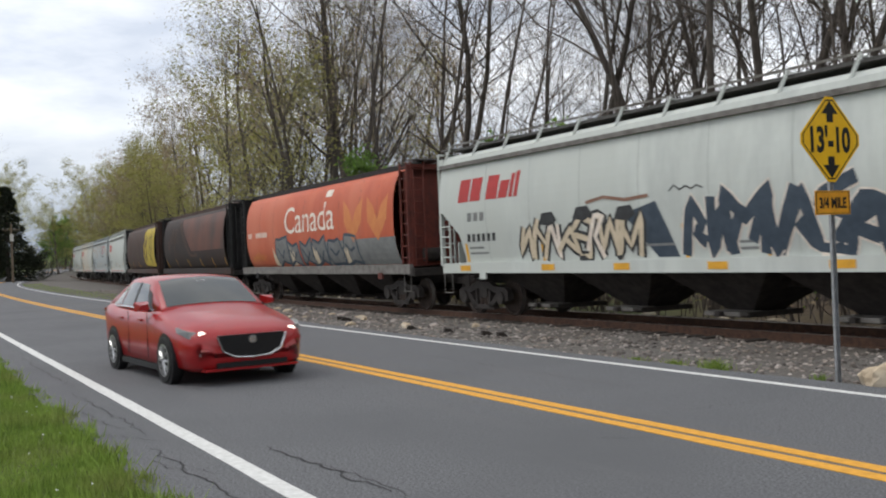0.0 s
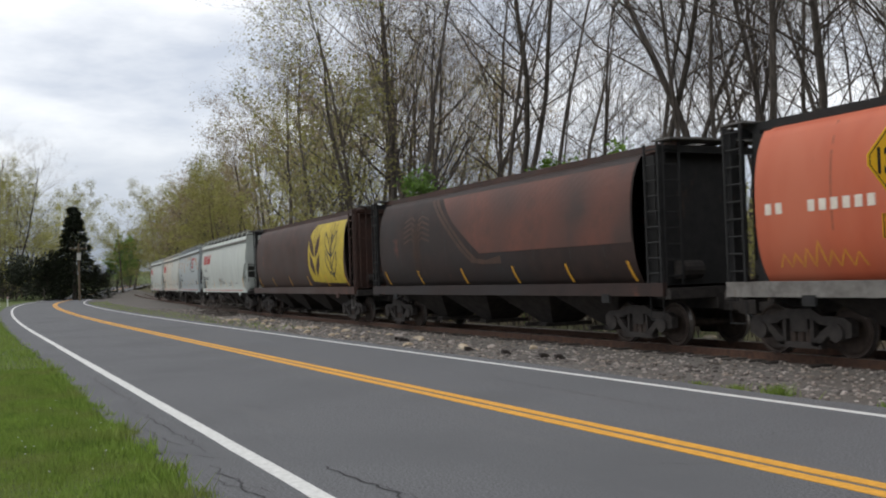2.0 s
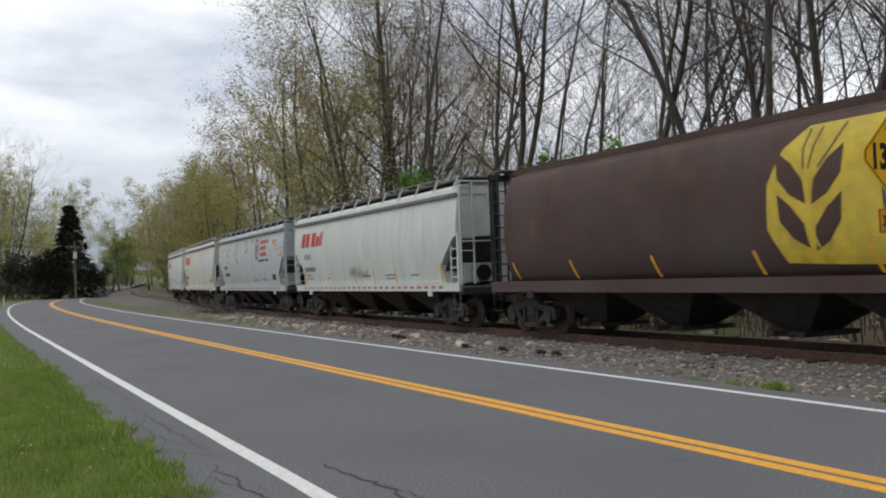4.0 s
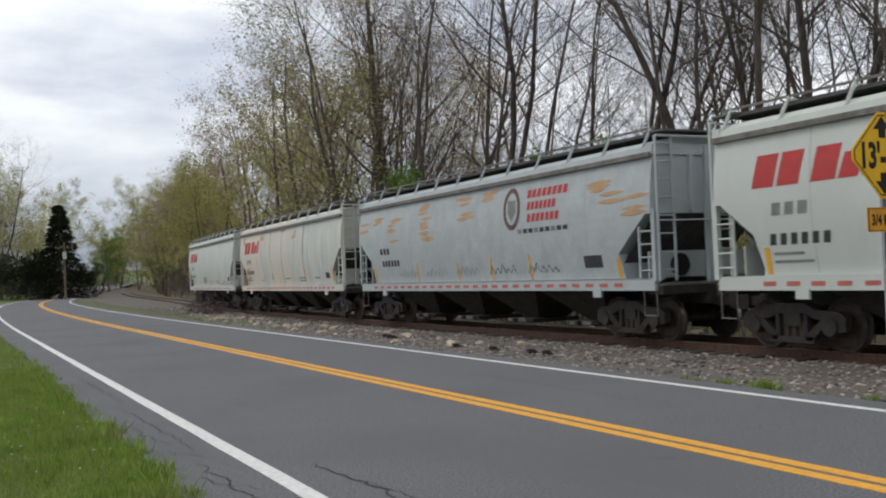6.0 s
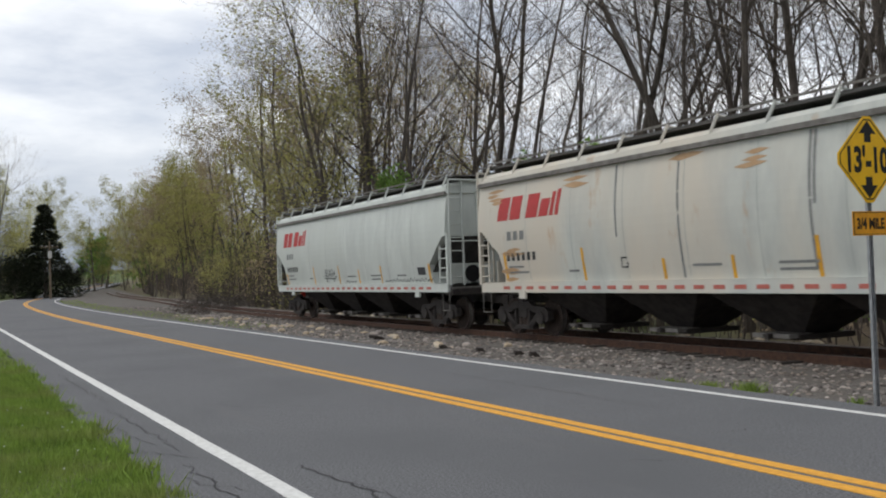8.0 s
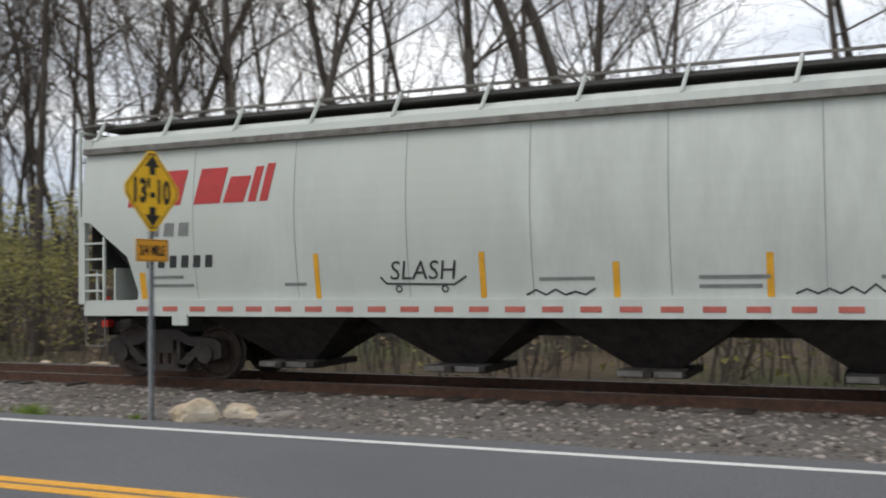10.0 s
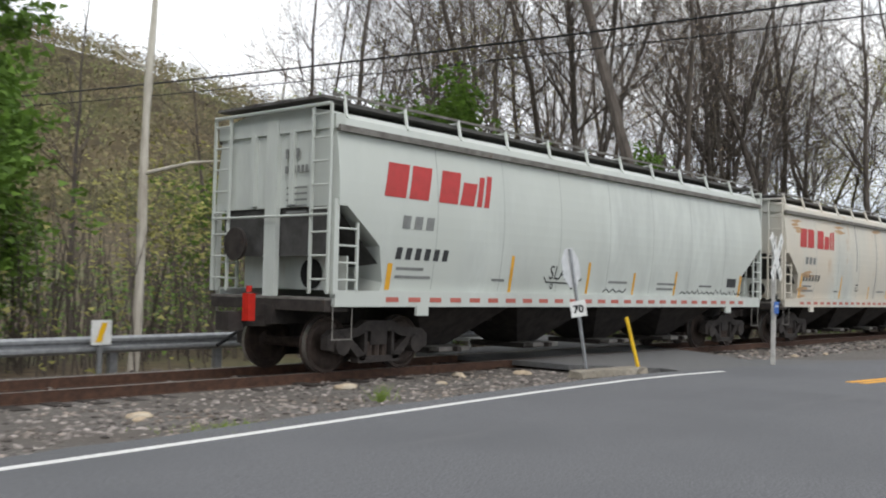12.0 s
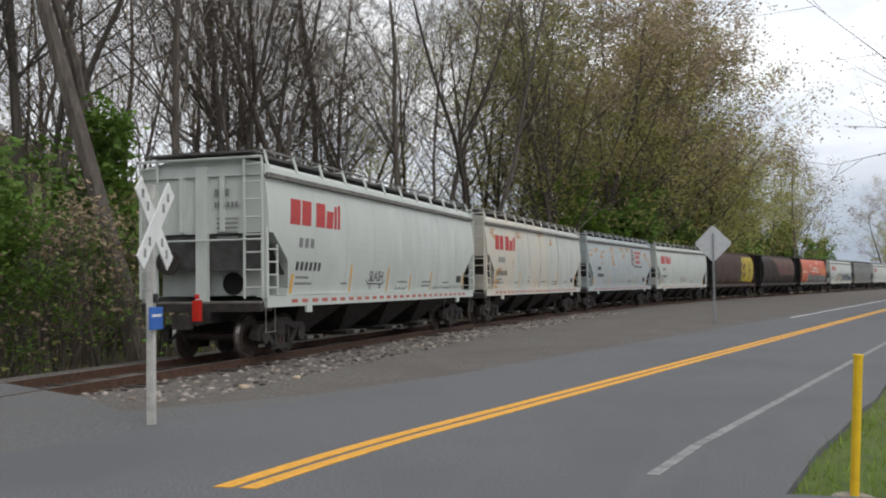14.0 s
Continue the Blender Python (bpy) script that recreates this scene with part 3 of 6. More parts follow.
def roof_walk(car, x0, x1, z, pale, dark=GRATE):
    part("roof_walk", Kit().box(x0, x1, -0.62, -0.2, z, z + 0.04).box(x0, x1, 0.2, 0.62, z, z + 0.04).box(x0, x0 + 0.6, -1.35, 1.35, z - 0.01, z + 0.03).box(x1 - 0.6, x1, -1.35, 1.35, z - 0.01, z + 0.03), dark, car, "dark grated roof walkway")
    hatch = Kit().box(x0 + 1.2, x1 - 1.2, -0.17, 0.17, z - 0.12, z + 0.07)
    for k in range(10):
        xx = x0 + 1.3 + k * (x1 - x0 - 2.6) / 9
        hatch.box(xx - 0.05, xx + 0.05, -0.4, 0.4, z + 0.03, z + 0.11)
    part("hatch_trough", hatch, dark, car)


def side_of(shape):
    """Half width of the body at height z."""
    if shape == "flat":
        return lambda z: 1.43 + 0.15 * math.sin(3.14159 * min(1, max(0, (z - 1.36) / 2.75)))
    return lambda z: 0.98 + 0.6 * max(0.0, 1 - abs((z - 2.72) / 1.62) ** 2.6) ** 0.62


def on_side(verts, x0, z0, side, lift=0.006, sx=1.0):
    return [(x0 + v[0] * sx, -side(z0 + v[1]) - lift - (0.004 if len(v) > 2 and v[2] > 0 else 0), z0 + v[1]) for v in verts]


def quad_patch(x0, x1, z0, z1, side, slant=0.0, lift=0.006, n=3):
    """A painted patch that follows the curve of the body side."""
    rs = []
    for i in range(n + 1):
        z = z0 + (z1 - z0) * i / n
        d = slant * i / n
        rs.append([(x0 + d, -side(z) - lift, z), (x1 + d, -side(z) - lift, z)])
    k = Kit().rings(rs, closed=False, caps=False)
    return k


def stroke(pts, w, side, lift=0.008):
    """A painted stroke along points in x and z on the body side."""
    k = Kit()
    L, Rr = [], []
    fine = []
    for a, b in zip(pts, pts[1:]):
        n = max(1, int(math.hypot(b[0] - a[0], b[1] - a[1]) / 0.14))
        fine += [(a[0] + (b[0] - a[0]) * i / n, a[1] + (b[1] - a[1]) * i / n) for i in range(n)]
    pts = fine + [pts[-1]]
    for i, (x, z) in enumerate(pts):
        a, b = pts[max(0, i - 1)], pts[min(len(pts) - 1, i + 1)]
        dx, dz = b[0] - a[0], b[1] - a[1]
        q = math.hypot(dx, dz) or 1
        nx, nz = -dz / q * w / 2, dx / q * w / 2
        L.append((x + nx, z + nz))
        Rr.append((x - nx, z - nz))
    k.rings([[(p[0], -side(p[1]) - lift, p[1]), (q[0], -side(q[1]) - lift, q[1])] for p, q in zip(L, Rr)], closed=False, caps=False)
    return k


def merge(*kits):
    k = Kit()
    for q in kits:
        k.add(q.v, q.f)
    return k


def outline_patch(pts, side, lift=0.007):
    """A filled painted shape from an outline in x and z."""
    bm = bmesh.new()
    vs = [bm.verts.new((x, 0, z)) for x, z in pts]
    bm.faces.new(vs)
    bmesh.ops.triangulate(bm, faces=bm.faces)
    for _ in range(5):
        long = [e for e in bm.edges if e.calc_length() > 0.22]
        if long:
            bmesh.ops.subdivide_edges(bm, edges=long, cuts=1)
            bmesh.ops.triangulate(bm, faces=bm.faces)
    bm.verts.index_update()
    k = Kit().add([(v.co.x, -side(v.co.z) - lift, v.co.z) for v in bm.verts], [tuple(v.index for v in f.verts) for f in bm.faces])
    bm.free()
    return k


def end_bits(car, paint, dark, lamp):
    """Sills, steps, couplers and bogies that all cars share."""
    part("centre_sill", Kit().box(0.75, 17.45, -0.25, 0.25, 0.78, 1.1).box(0.8, 1.3, -1.45, 1.45, 1.02, 1.2).box(16.9, 17.4, -1.45, 1.45, 1.02, 1.2), UNDER, car)
    part("coupler", Kit().box(0.05, 0.9, -0.09, 0.09, 0.74, 0.92).box(-0.05, 0.25, -0.16, 0.16, 0.68, 0.98), UNDER, car, "rusty knuckle coupler")
    part("coupler", Kit().box(17.3, 18.15, -0.09, 0.09, 0.74, 0.92).box(17.95, 18.25, -0.16, 0.16, 0.68, 0.98), UNDER, car, "rusty knuckle coupler")
    for x in BOGIE_X:
        bogie(car, x)
    for x in (0.85, 17.0):
        hose = Kit()
        pts = [(x - 0.1 if x < 9 else x + 0.5, 0.3, 0.85), (x - 0.4 if x < 9 else x + 0.8, 0.32, 0.6), (x - 0.75 if x < 9 else x + 1.1, 0.3, 0.42)]
        for a, b in zip(pts, pts[1:]):
            hose.tube(a, b, 0.03, 6)
        part("brake_hose", hose, CABLE, car)


def end_step(car, x, y, m):
    k = Kit()
    for a in (0, 0.42):
        k.tube((x + a, y, 0.58), (x + a, y, 1.15), 0.011, 6)
    k.box(x, x + 0.42, y - 0.03, y + 0.03, 0.57, 0.59)
    part("stirrup_step", k, DULL if m is not BLACK_PAINT else m, car)


def soo_hopper(paint, label, tail=False, red_strip=True, lettered=True, seed=1):
    """Flat-sided covered hopper with cut-away ends and funnel bays."""
    rnd = random.Random(seed)
    car = thing("hopper_car", label, "rail car", group="freight train")
    side = side_of("flat")
    zs, ze, x0, x1 = 1.34, 3.95, 0.95, 17.25
    # body shell: lower part between the cut-aways, upper part full length
    prof_low = [1.34, 1.5, 1.7, 1.9, 2.1, 2.3, 2.5, 2.7]
    prof_up = [2.7, 2.9, 3.1, 3.3, 3.5, 3.7, 3.85, ze]
    def ring(x, zz):
        return [(x, -side(z), z) for z in zz] + [(x, side(z), z) for z in reversed(zz)]
    def xcut(z):
        return 1.12 if z > 2.7 else 1.12 + (2.7 - z) / 0.8 * 1.05 if z > 1.9 else 2.17 - (1.9 - z) * 0.25
    low = Kit()
    n_x = 12
    rings = []
    for i in range(n_x + 1):
        f = i / n_x
        rings.append([(xcut(z) + (18.2 - 2 * xcut(z)) * f, -side(z), z) for z in prof_low] + [(xcut(z) + (18.2 - 2 * xcut(z)) * f, side(z), z) for z in reversed(prof_low)])
    low.rings(rings)
    low.rings([ring(x0 + (x1 - x0) * i / 12, prof_up) for i in range(13)])
    part("body", low, paint, car, smooth=False)
    # roof: curved sheet above the eave
    roof = Kit()
    rr = []
    for i in range(9):
        x = x0 + 0.02 + (x1 - x0 - 0.04) * i / 8
        rr.append([(x, -1.5, ze + 0.01), (x, -1.47, ze + 0.16), (x, -1.3, ze + 0.27), (x, -0.7, ze + 0.38), (x, 0, ze + 0.42), (x, 0.7, ze + 0.38), (x, 1.3, ze + 0.27), (x, 1.47, ze + 0.16), (x, 1.5, ze + 0.01)])
    part("roof", roof.rings(rr), paint, car)
    part("eave_rail", Kit().box(x0, x1, -1.56, -1.46, ze - 0.07, ze + 0.03).box(x0, x1, 1.46, 1.56, ze - 0.07, ze + 0.03), DULL if paint is not DARK_GREY_CAR else paint, car, "grey top chord under the roof edge")
    for s in (-1, 1):
        part("side_sill", Kit().box(x0, x1, s * 1.47 - 0.06, s * 1.47 + 0.06, 1.1, 1.36).box(x0, x1, s * 1.4 - 0.13, s * 1.4 + 0.13, 1.33, 1.36), paint, car)
    # sloped end sheets in the cut-aways and the end posts
    for m, b in ((1, 0.0), (-1, 18.2)):
        X = lambda v: b + m * v
        # sheet is coloured dark for the shade inside the cut-away
        part("slope_sheet", Kit().rings([[(X(1.02), -1.42, 2.69), (X(1.02), 1.42, 2.69)], [(X(2.5), -1.42, 1.35), (X(2.5), 1.42, 1.35)]], closed=False, caps=False), SHADOW_GREY, car, "sloped end sheet with its shade painted in")
        part("end_plate", Kit().box(min(X(1.4), X(1.44)), max(X(1.4), X(1.44)), -1.3, 1.3, 1.36, 1.92), paint, car)
        part("end_opening", Kit().tube((X(1.36), -0.48, 1.62), (X(1.41), -0.48, 1.62), 0.25, 20), CABLE, car, "round black opening")
        posts = Kit()
        for y in (-0.5, 0.0, 0.5):
            w = 0.14 if y == 0 else 0.05
            posts.box(min(X(0.86), X(0.96)), max(X(0.86), X(0.96)), y - w, y + w, 1.2 if y == 0 else 2.74, 4.15 if y == 0 else 3.95)
        part("end_post", posts, paint, car)
        part("end_cap", Kit().box(min(X(0.9), X(1.1)), max(X(0.9), X(1.1)), -1.5, 1.5, ze - 0.02, ze + 0.2), paint, car)
        for y in (-1.5, 1.5):
            part("corner_post", Kit().box(min(X(0.88), X(0.98)), max(X(0.88), X(0.98)), y - 0.05, y + 0.05, 1.3, 2.8), paint, car)
            part("side_ladder", ladder_kit(X(0.95) if m > 0 else X(1.4), y * 1.02, 1.36, 2.45, 0.45, 4), paint, car)
            end_step(car, X(0.95) if m > 0 else X(1.37), y * 0.99, paint)
        part("end_ladder", ladder_kit(X(0.82), -1.48, 1.3, 4.3, 0.42, 8, "y"), paint, car)
        part("end_ladder", ladder_kit(X(0.82), 1.06, 1.3, 4.3, 0.42, 8, "y"), paint, car)
        part("crossover_rail", Kit().tube((X(0.8), -1.48, 2.55), (X(0.8), 1.48, 2.55), 0.02, 6), paint, car)
        part("crossover_rail", Kit().tube((X(0.8), -1.48, 4.3), (X(0.8), 1.48, 4.3), 0.03, 6), paint, car)
        part("end_platform", Kit().box(min(X(0.8), X(1.8)), max(X(0.8), X(1.8)), -1.45, 1.45, 1.2, 1.24), DULL, car)
        part("jacking_pad", Kit().box(min(X(2.85), X(3.15)), max(X(2.85), X(3.15)), -1.55, -1.5, 0.95, 1.14), paint, car)
    roof_walk(car, 0.75, 17.45, ze + 0.46, paint)
    for i in range(12):
        stan = Kit()
        x = 1.2 + i * 15.8 / 11
        stan.tube((x - 0.04, -1.46, ze + 0.16), (x + 0.05, -1.3, ze + 0.56), 0.032, 6)
        stan.tube((x + 0.05, -1.3, ze + 0.5), (x + 0.05, -0.62, ze + 0.47), 0.02, 5)
        part("walk_bracket", stan, paint, car)
    part("roof_grating", Kit().box(1.0, 17.2, -1.24, -0.66, ze + 0.41, ze + 0.47), GRATE, car)
    part("roof_rail", Kit().box(1.0, 17.2, -1.33, -1.28, ze + 0.53, ze + 0.57), DULL, car)
    for bx in (4.6, 7.6, 10.6, 13.6):
        part("discharge_bay", bay_kit(bx, 1.45), UNDER, car, "grimy funnel discharge bay")
        part("gate", Kit().box(bx - 0.45, bx + 0.45, -0.95, -0.35, 0.26, 0.34), DULL, car)
    # seams down the side
    for i in range(7):
        x = 3.3 + i * 11.6 / 6
        part("seam", quad_patch(x, x + 0.016, 1.4, 3.86, side, 0, 0.004, 8), SEAM if paint is not DARK_GREY_CAR else INK, car)
    if red_strip:
        for i in range(26):
            x = 2.1 + i * 0.55
            part("reflector", Kit().box(x, x + 0.3, -1.537, -1.53, 1.18, 1.26), STRIPE_RED, car)
    for x, w in ((2.2, 0.12), (5.6, 0.09), (8.35, 0.09), (10.3, 0.09), (12.3, 0.09), (16.0, 0.13)):
        part("yellow_stripe", quad_patch(x - w / 2, x + w / 2, 1.38, 1.38 + rnd.uniform(0.4, 0.75), side, 0.0), STRIPE_YELLOW, car)
    if lettered:
        # railway's emblem as plain slanted red blocks, and marks as bars
        for x, w, h in ((1.95, 0.52, 0.58), (2.55, 0.5, 0.58), (3.32, 0.52, 0.58), (3.9, 0.4, 0.42), (4.38, 0.15, 0.56), (4.6, 0.15, 0.6)):
            part("emblem_block", quad_patch(x, x + w, 2.93, 2.93 + h, side, 0.14, 0.006, 4), LOGO_RED, car)
        for i in range(3):
            part("reporting_mark", quad_patch(2.4 + i * 0.3, 2.6 + i * 0.3, 2.42, 2.64, side, 0.03), FADED_INK, car)
        for i in range(6):
            part("car_digit", quad_patch(2.3 + i * 0.24, 2.44 + i * 0.24, 1.9, 2.1, side, 0.03), INK, car)
        for x, z, w in ((2.35, 1.72, 0.7), (2.35, 1.58, 0.9), (5.0, 1.58, 0.4), (9.2, 1.62, 0.8), (11.4, 1.62, 0.9), (11.4, 1.5, 0.8), (13.6, 1.6, 0.7)):
            part("data_line", quad_patch(x, x + w, z, z + 0.05, side), FADED_INK, car)
    end_bits(car, paint, UNDER, tail)
    if tail:
        part("end_of_train_lamp", Kit().box(0.22, 0.36, -0.31, -0.16, 0.84, 1.28).tube((0.29, -0.23, 1.3), (0.29, -0.23, 1.4), 0.05, 10), RED_PAINT, car, "red end-of-train lamp on the coupler")
        for i in range(3):
            bars = Kit()
            bars.box(0.905, 0.912, -0.38 - i * 0.13, -0.3 - i * 0.13, 3.5, 3.66)
            part("end_mark", bars, FADED_INK, car)
        for i in range(6):
            bars = Kit()
            bars.box(0.905, 0.912, -0.36 - i * 0.1, -0.3 - i * 0.1, 3.26, 3.38)
            part("end_digit", bars, FADED_INK, car)
        for i in range(5):
            bars = Kit()
            bars.box(0.905, 0.912, -0.85, -0.35, 3.0 - i * 0.1, 3.03 - i * 0.1)
            part("end_line", bars, FADED_INK, car)
        part("brake_wheel", Kit().tube((0.72, 0.75, 2.1), (0.78, 0.75, 2.1), 0.28, 18), UNDER, car)
        # flat strip painting the shade below the upper end wall
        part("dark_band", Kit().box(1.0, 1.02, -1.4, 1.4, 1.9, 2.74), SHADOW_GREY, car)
    return car, side


def cylinder_hopper(paint, label, end_paint=BLACK_PAINT, seed=1, front_paint=None):
    """Round-sided grain hopper with framed ends."""
    car = thing("grain_hopper_car", label, "rail car", group="freight train")
    side = side_of("round")
    zz = [1.34 + (4.12 - 1.34) * i / 16 for i in range(17)]
    def ring(x):
        return [(x, -side(z), z) for z in zz] + [(x, side(z), z) for z in reversed(zz)]
    part("body", Kit().rings([ring(1.85 + 14.5 * i / 10) for i in range(11)], caps=False), paint, car, smooth=True)
    part("roof", Kit().rings([[(x, -side(4.1), 4.1), (x, -0.75, 4.28), (x, 0.75, 4.28), (x, side(4.1), 4.1)] for x in (1.85, 16.35)]), paint, car)
    roof_walk(car, 0.75, 17.45, 4.36, BLACK_PAINT)
    part("roof_edge", Kit().box(1.0, 17.2, -1.0, -0.92, 4.2, 4.36).box(1.0, 17.2, 0.92, 1.0, 4.2, 4.36), BLACK_PAINT if paint is RED_CAR else BROWN_CAR2, car)
    for s in (-1, 1):
        part("side_sill", Kit().box(0.95, 17.25, s * 1.47 - 0.06, s * 1.47 + 0.06, 1.08, 1.36).box(1.5, 16.7, s * 1.25 - 0.25, s * 1.25 + 0.25, 1.32, 1.36), paint if paint is not RED_CAR else DULL, car)
    for m, b in ((1, 0.0), (-1, 18.2)):
        X = lambda v: b + m * v
        bx = lambda k, a, c, *r: k.box(min(X(a), X(c)), max(X(a), X(c)), *r)
        end_paint = front_paint or end_paint if m < 0 else end_paint
        part("end_frame", bx(bx(bx(bx(Kit(), 1.0, 1.12, -1.45, -1.3, 1.3, 4.25), 1.0, 1.12, 1.3, 1.45, 1.3, 4.25), 1.0, 1.12, -1.45, 1.45, 4.1, 4.25), 1.35, 1.55, -1.1, 1.1, 1.3, 4.2), end_paint, car, "dark framed car end")
        part("end_post", bx(Kit(), 1.5, 1.86, -1.2, -1.1, 1.3, 4.1), end_paint, car)
        part("end_post", bx(Kit(), 1.5, 1.86, 1.1, 1.2, 1.3, 4.1), end_paint, car)
        for y in (-1.5, 1.5):
            part("side_ladder", ladder_kit(X(1.0) if m > 0 else X(1.45), y, 1.36, 4.3, 0.45, 9), end_paint, car)
            end_step(car, X(1.0) if m > 0 else X(1.42), y * 0.99, end_paint)
        part("end_ladder", ladder_kit(X(0.95), -1.4, 1.3, 4.3, 0.42, 9, "y"), end_paint, car)
        part("end_platform", bx(Kit(), 0.85, 1.9, -1.45, 1.45, 1.2, 1.24), UNDER, car)
        part("brake_reservoir", Kit().tube((X(1.25), -0.9, 1.62), (X(1.25), -0.3, 1.62), 0.2, 14), UNDER, car)
        part("jacking_pad", bx(Kit(), 2.85, 3.15, -1.55, -1.5, 0.93, 1.12), end_paint, car)
    for bxx in (4.4, 7.4, 10.8, 13.8):
        part("discharge_bay", bay_kit(bxx, 1.5), UNDER, car, "grimy funnel discharge bay")
    end_bits(car, paint, UNDER, False)
    return car, side


L1, side_f = soo_hopper(WHITE_CAR, "pale grey-white covered hopper with red emblem, last of the train", tail=True, seed=1)
L2, _ = soo_hopper(RUST_CAR, "rust-stained white covered hopper with a faded red emblem", seed=2)
L3, _ = soo_hopper(GREY_CAR, "blue-grey covered hopper with rust patches and round crest", lettered=False, seed=3)
L4, _ = soo_hopper(WHITE_CAR, "pale grey-white covered hopper with red emblem", seed=4)
L5, side_r = cylinder_hopper(BROWN_CAR2, "brown round-sided grain hopper with a yellow wheat panel", seed=5, front_paint=BROWN_CAR2)
L6, _ = cylinder_hopper(BROWN_CAR, "sooty dark brown round-sided grain hopper", seed=6)
L7, _ = cylinder_hopper(RED_CAR, "faded red round-sided grain hopper with white lettering and graffiti", seed=7, front_paint=mat("grimy_red_end_paint", (0.16, 0.035, 0.024), (0.07, 0.022, 0.018), 2, 0.65, 0.1))
L8, _ = soo_hopper(WHITE_CAR, "pale covered hopper with red emblem and large graffiti", seed=8, red_strip=False)
L9, _ = soo_hopper(DARK_GREY_CAR, "dark grey covered hopper on a grimy underframe", lettered=False, red_strip=False, seed=9)
L10, _ = soo_hopper(WHITE_CAR, "pale covered hopper with red emblem", seed=10)
L11, _ = soo_hopper(GREY_CAR, "plain blue-grey covered hopper, weathered", lettered=False, seed=11)
L12, _ = soo_hopper(RUST_CAR, "rust-stained white covered hopper", seed=12)
train = [L1, L2, L3, L4, L5, L6, L7, L8, L9, L10, L11, L12]


# ---- what is painted on the cars ----
def tag_letters(car, side, x0, x1, z0, z1, fill, line, seed, n):
    """Spray-painted wild shapes: filled angular blocks with dark outlines."""
    r = random.Random(seed)
    w = (x1 - x0) / n
    for i in range(n):
        a, b = x0 + i * w - 0.1, x0 + (i + 1) * w + 0.1
        zt = z1 - r.uniform(0, 0.25) * (z1 - z0)
        pts = [(a + r.uniform(0, 0.25) * w, z0 + r.uniform(0, 0.1)), (a + r.uniform(-0.1, 0.2) * w, z0 + 0.5 * (zt - z0)), (a + r.uniform(0.05, 0.3) * w, zt), ((a + b) / 2, zt - r.uniform(0.0, 0.25)), (b - r.uniform(0, 0.3) * w, zt + r.uniform(-0.1, 0.12)), (b - r.uniform(-0.1, 0.2) * w, z0 + 0.45 * (zt - z0)), (b - r.uniform(0, 0.2) * w, z0 + r.uniform(0, 0.12)), ((a + b) / 2 + r.uniform(-0.1, 0.1), z0 + r.uniform(0.1, 0.3))]
        part("graffiti_fill", outline_patch(pts, side, 0.007), fill[i % len(fill)], car)
        part("graffiti_outline", stroke(pts + pts[:1], 0.1, side, 0.011), line, car)
        mid = [(a + 0.3 * w, z0 + 0.7 * (zt - z0)), ((a + b) / 2, z0 + r.uniform(0.2, 0.5) * (zt - z0)), (b - 0.3 * w, z0 + 0.6 * (zt - z0))]
        part("graffiti_outline", stroke(mid, 0.09, side, 0.011), line, car)


def scribble(car, side, x0, x1, z, h, seed, m=None):
    r = random.Random(seed)
    n = max(4, int((x1 - x0) / 0.13))
    pts = [(x0 + (x1 - x0) * i / n, z + (h if i % 2 else 0) * r.uniform(0.4, 1.0)) for i in range(n + 1)]
    part("scrawl", stroke(pts, 0.03, side, 0.009), m or INK, car, "thin scrawled spray line")


# red car: wordmark, faded leaf panels, grey tag
vs, fs = text_kit("Canada", 1.42, font_space=0.95)
wide = max(v[0] for v in vs)
part("wordmark", Kit().add(on_side(vs, 6.6, 2.6, side_r, 0.009, 5.1 / wide), fs), LETTER_WHITE, L7, "white painted wordmark")
part("wordmark_flag", quad_patch(10.75, 11.35, 3.72, 3.95, side_r, 0.05, 0.009), LETTER_WHITE, L7)
for x in (12.5, 14.4):
    part("leaf_panel", outline_patch([(x, 3.5), (x + 0.1, 2.7), (x + 0.8, 2.1), (x + 1.5, 2.75), (x + 1.6, 3.5), (x + 1.1, 3.2), (x + 0.8, 2.75), (x + 0.5, 3.2)], side_r, 0.007), WHEAT_GOLD, L7, "faded gold leaf panel")
tag_letters(L7, side_r, 5.4, 13.6, 1.3, 2.5, [TAG_GREY], TAG_BLUE, 3, 6)
part("grey_block", quad_patch(10.6, 16.4, 1.37, 2.2, side_r, 0.0, 0.0065, 5), TAG_GREY, L7)
for x in (5.0, 7.0, 9.4, 12.2):
    part("cream_flare", outline_patch([(x, 1.4), (x + 0.5, 1.4), (x + 0.45, 2.0), (x + 0.3, 1.8), (x + 0.12, 2.15)], side_r, 0.009), TAG_CREAM, L7)
for i, x in enumerate((2.1, 2.35, 3.1, 3.35, 3.6, 3.85, 4.1, 4.35)):
    part("car_digit", quad_patch(x, x + 0.15, 2.55, 2.75, side_r), LETTER_WHITE, L7)
scribble(L7, side_r, 2.3, 4.2, 1.6, 0.5, 4, STRIPE_YELLOW)
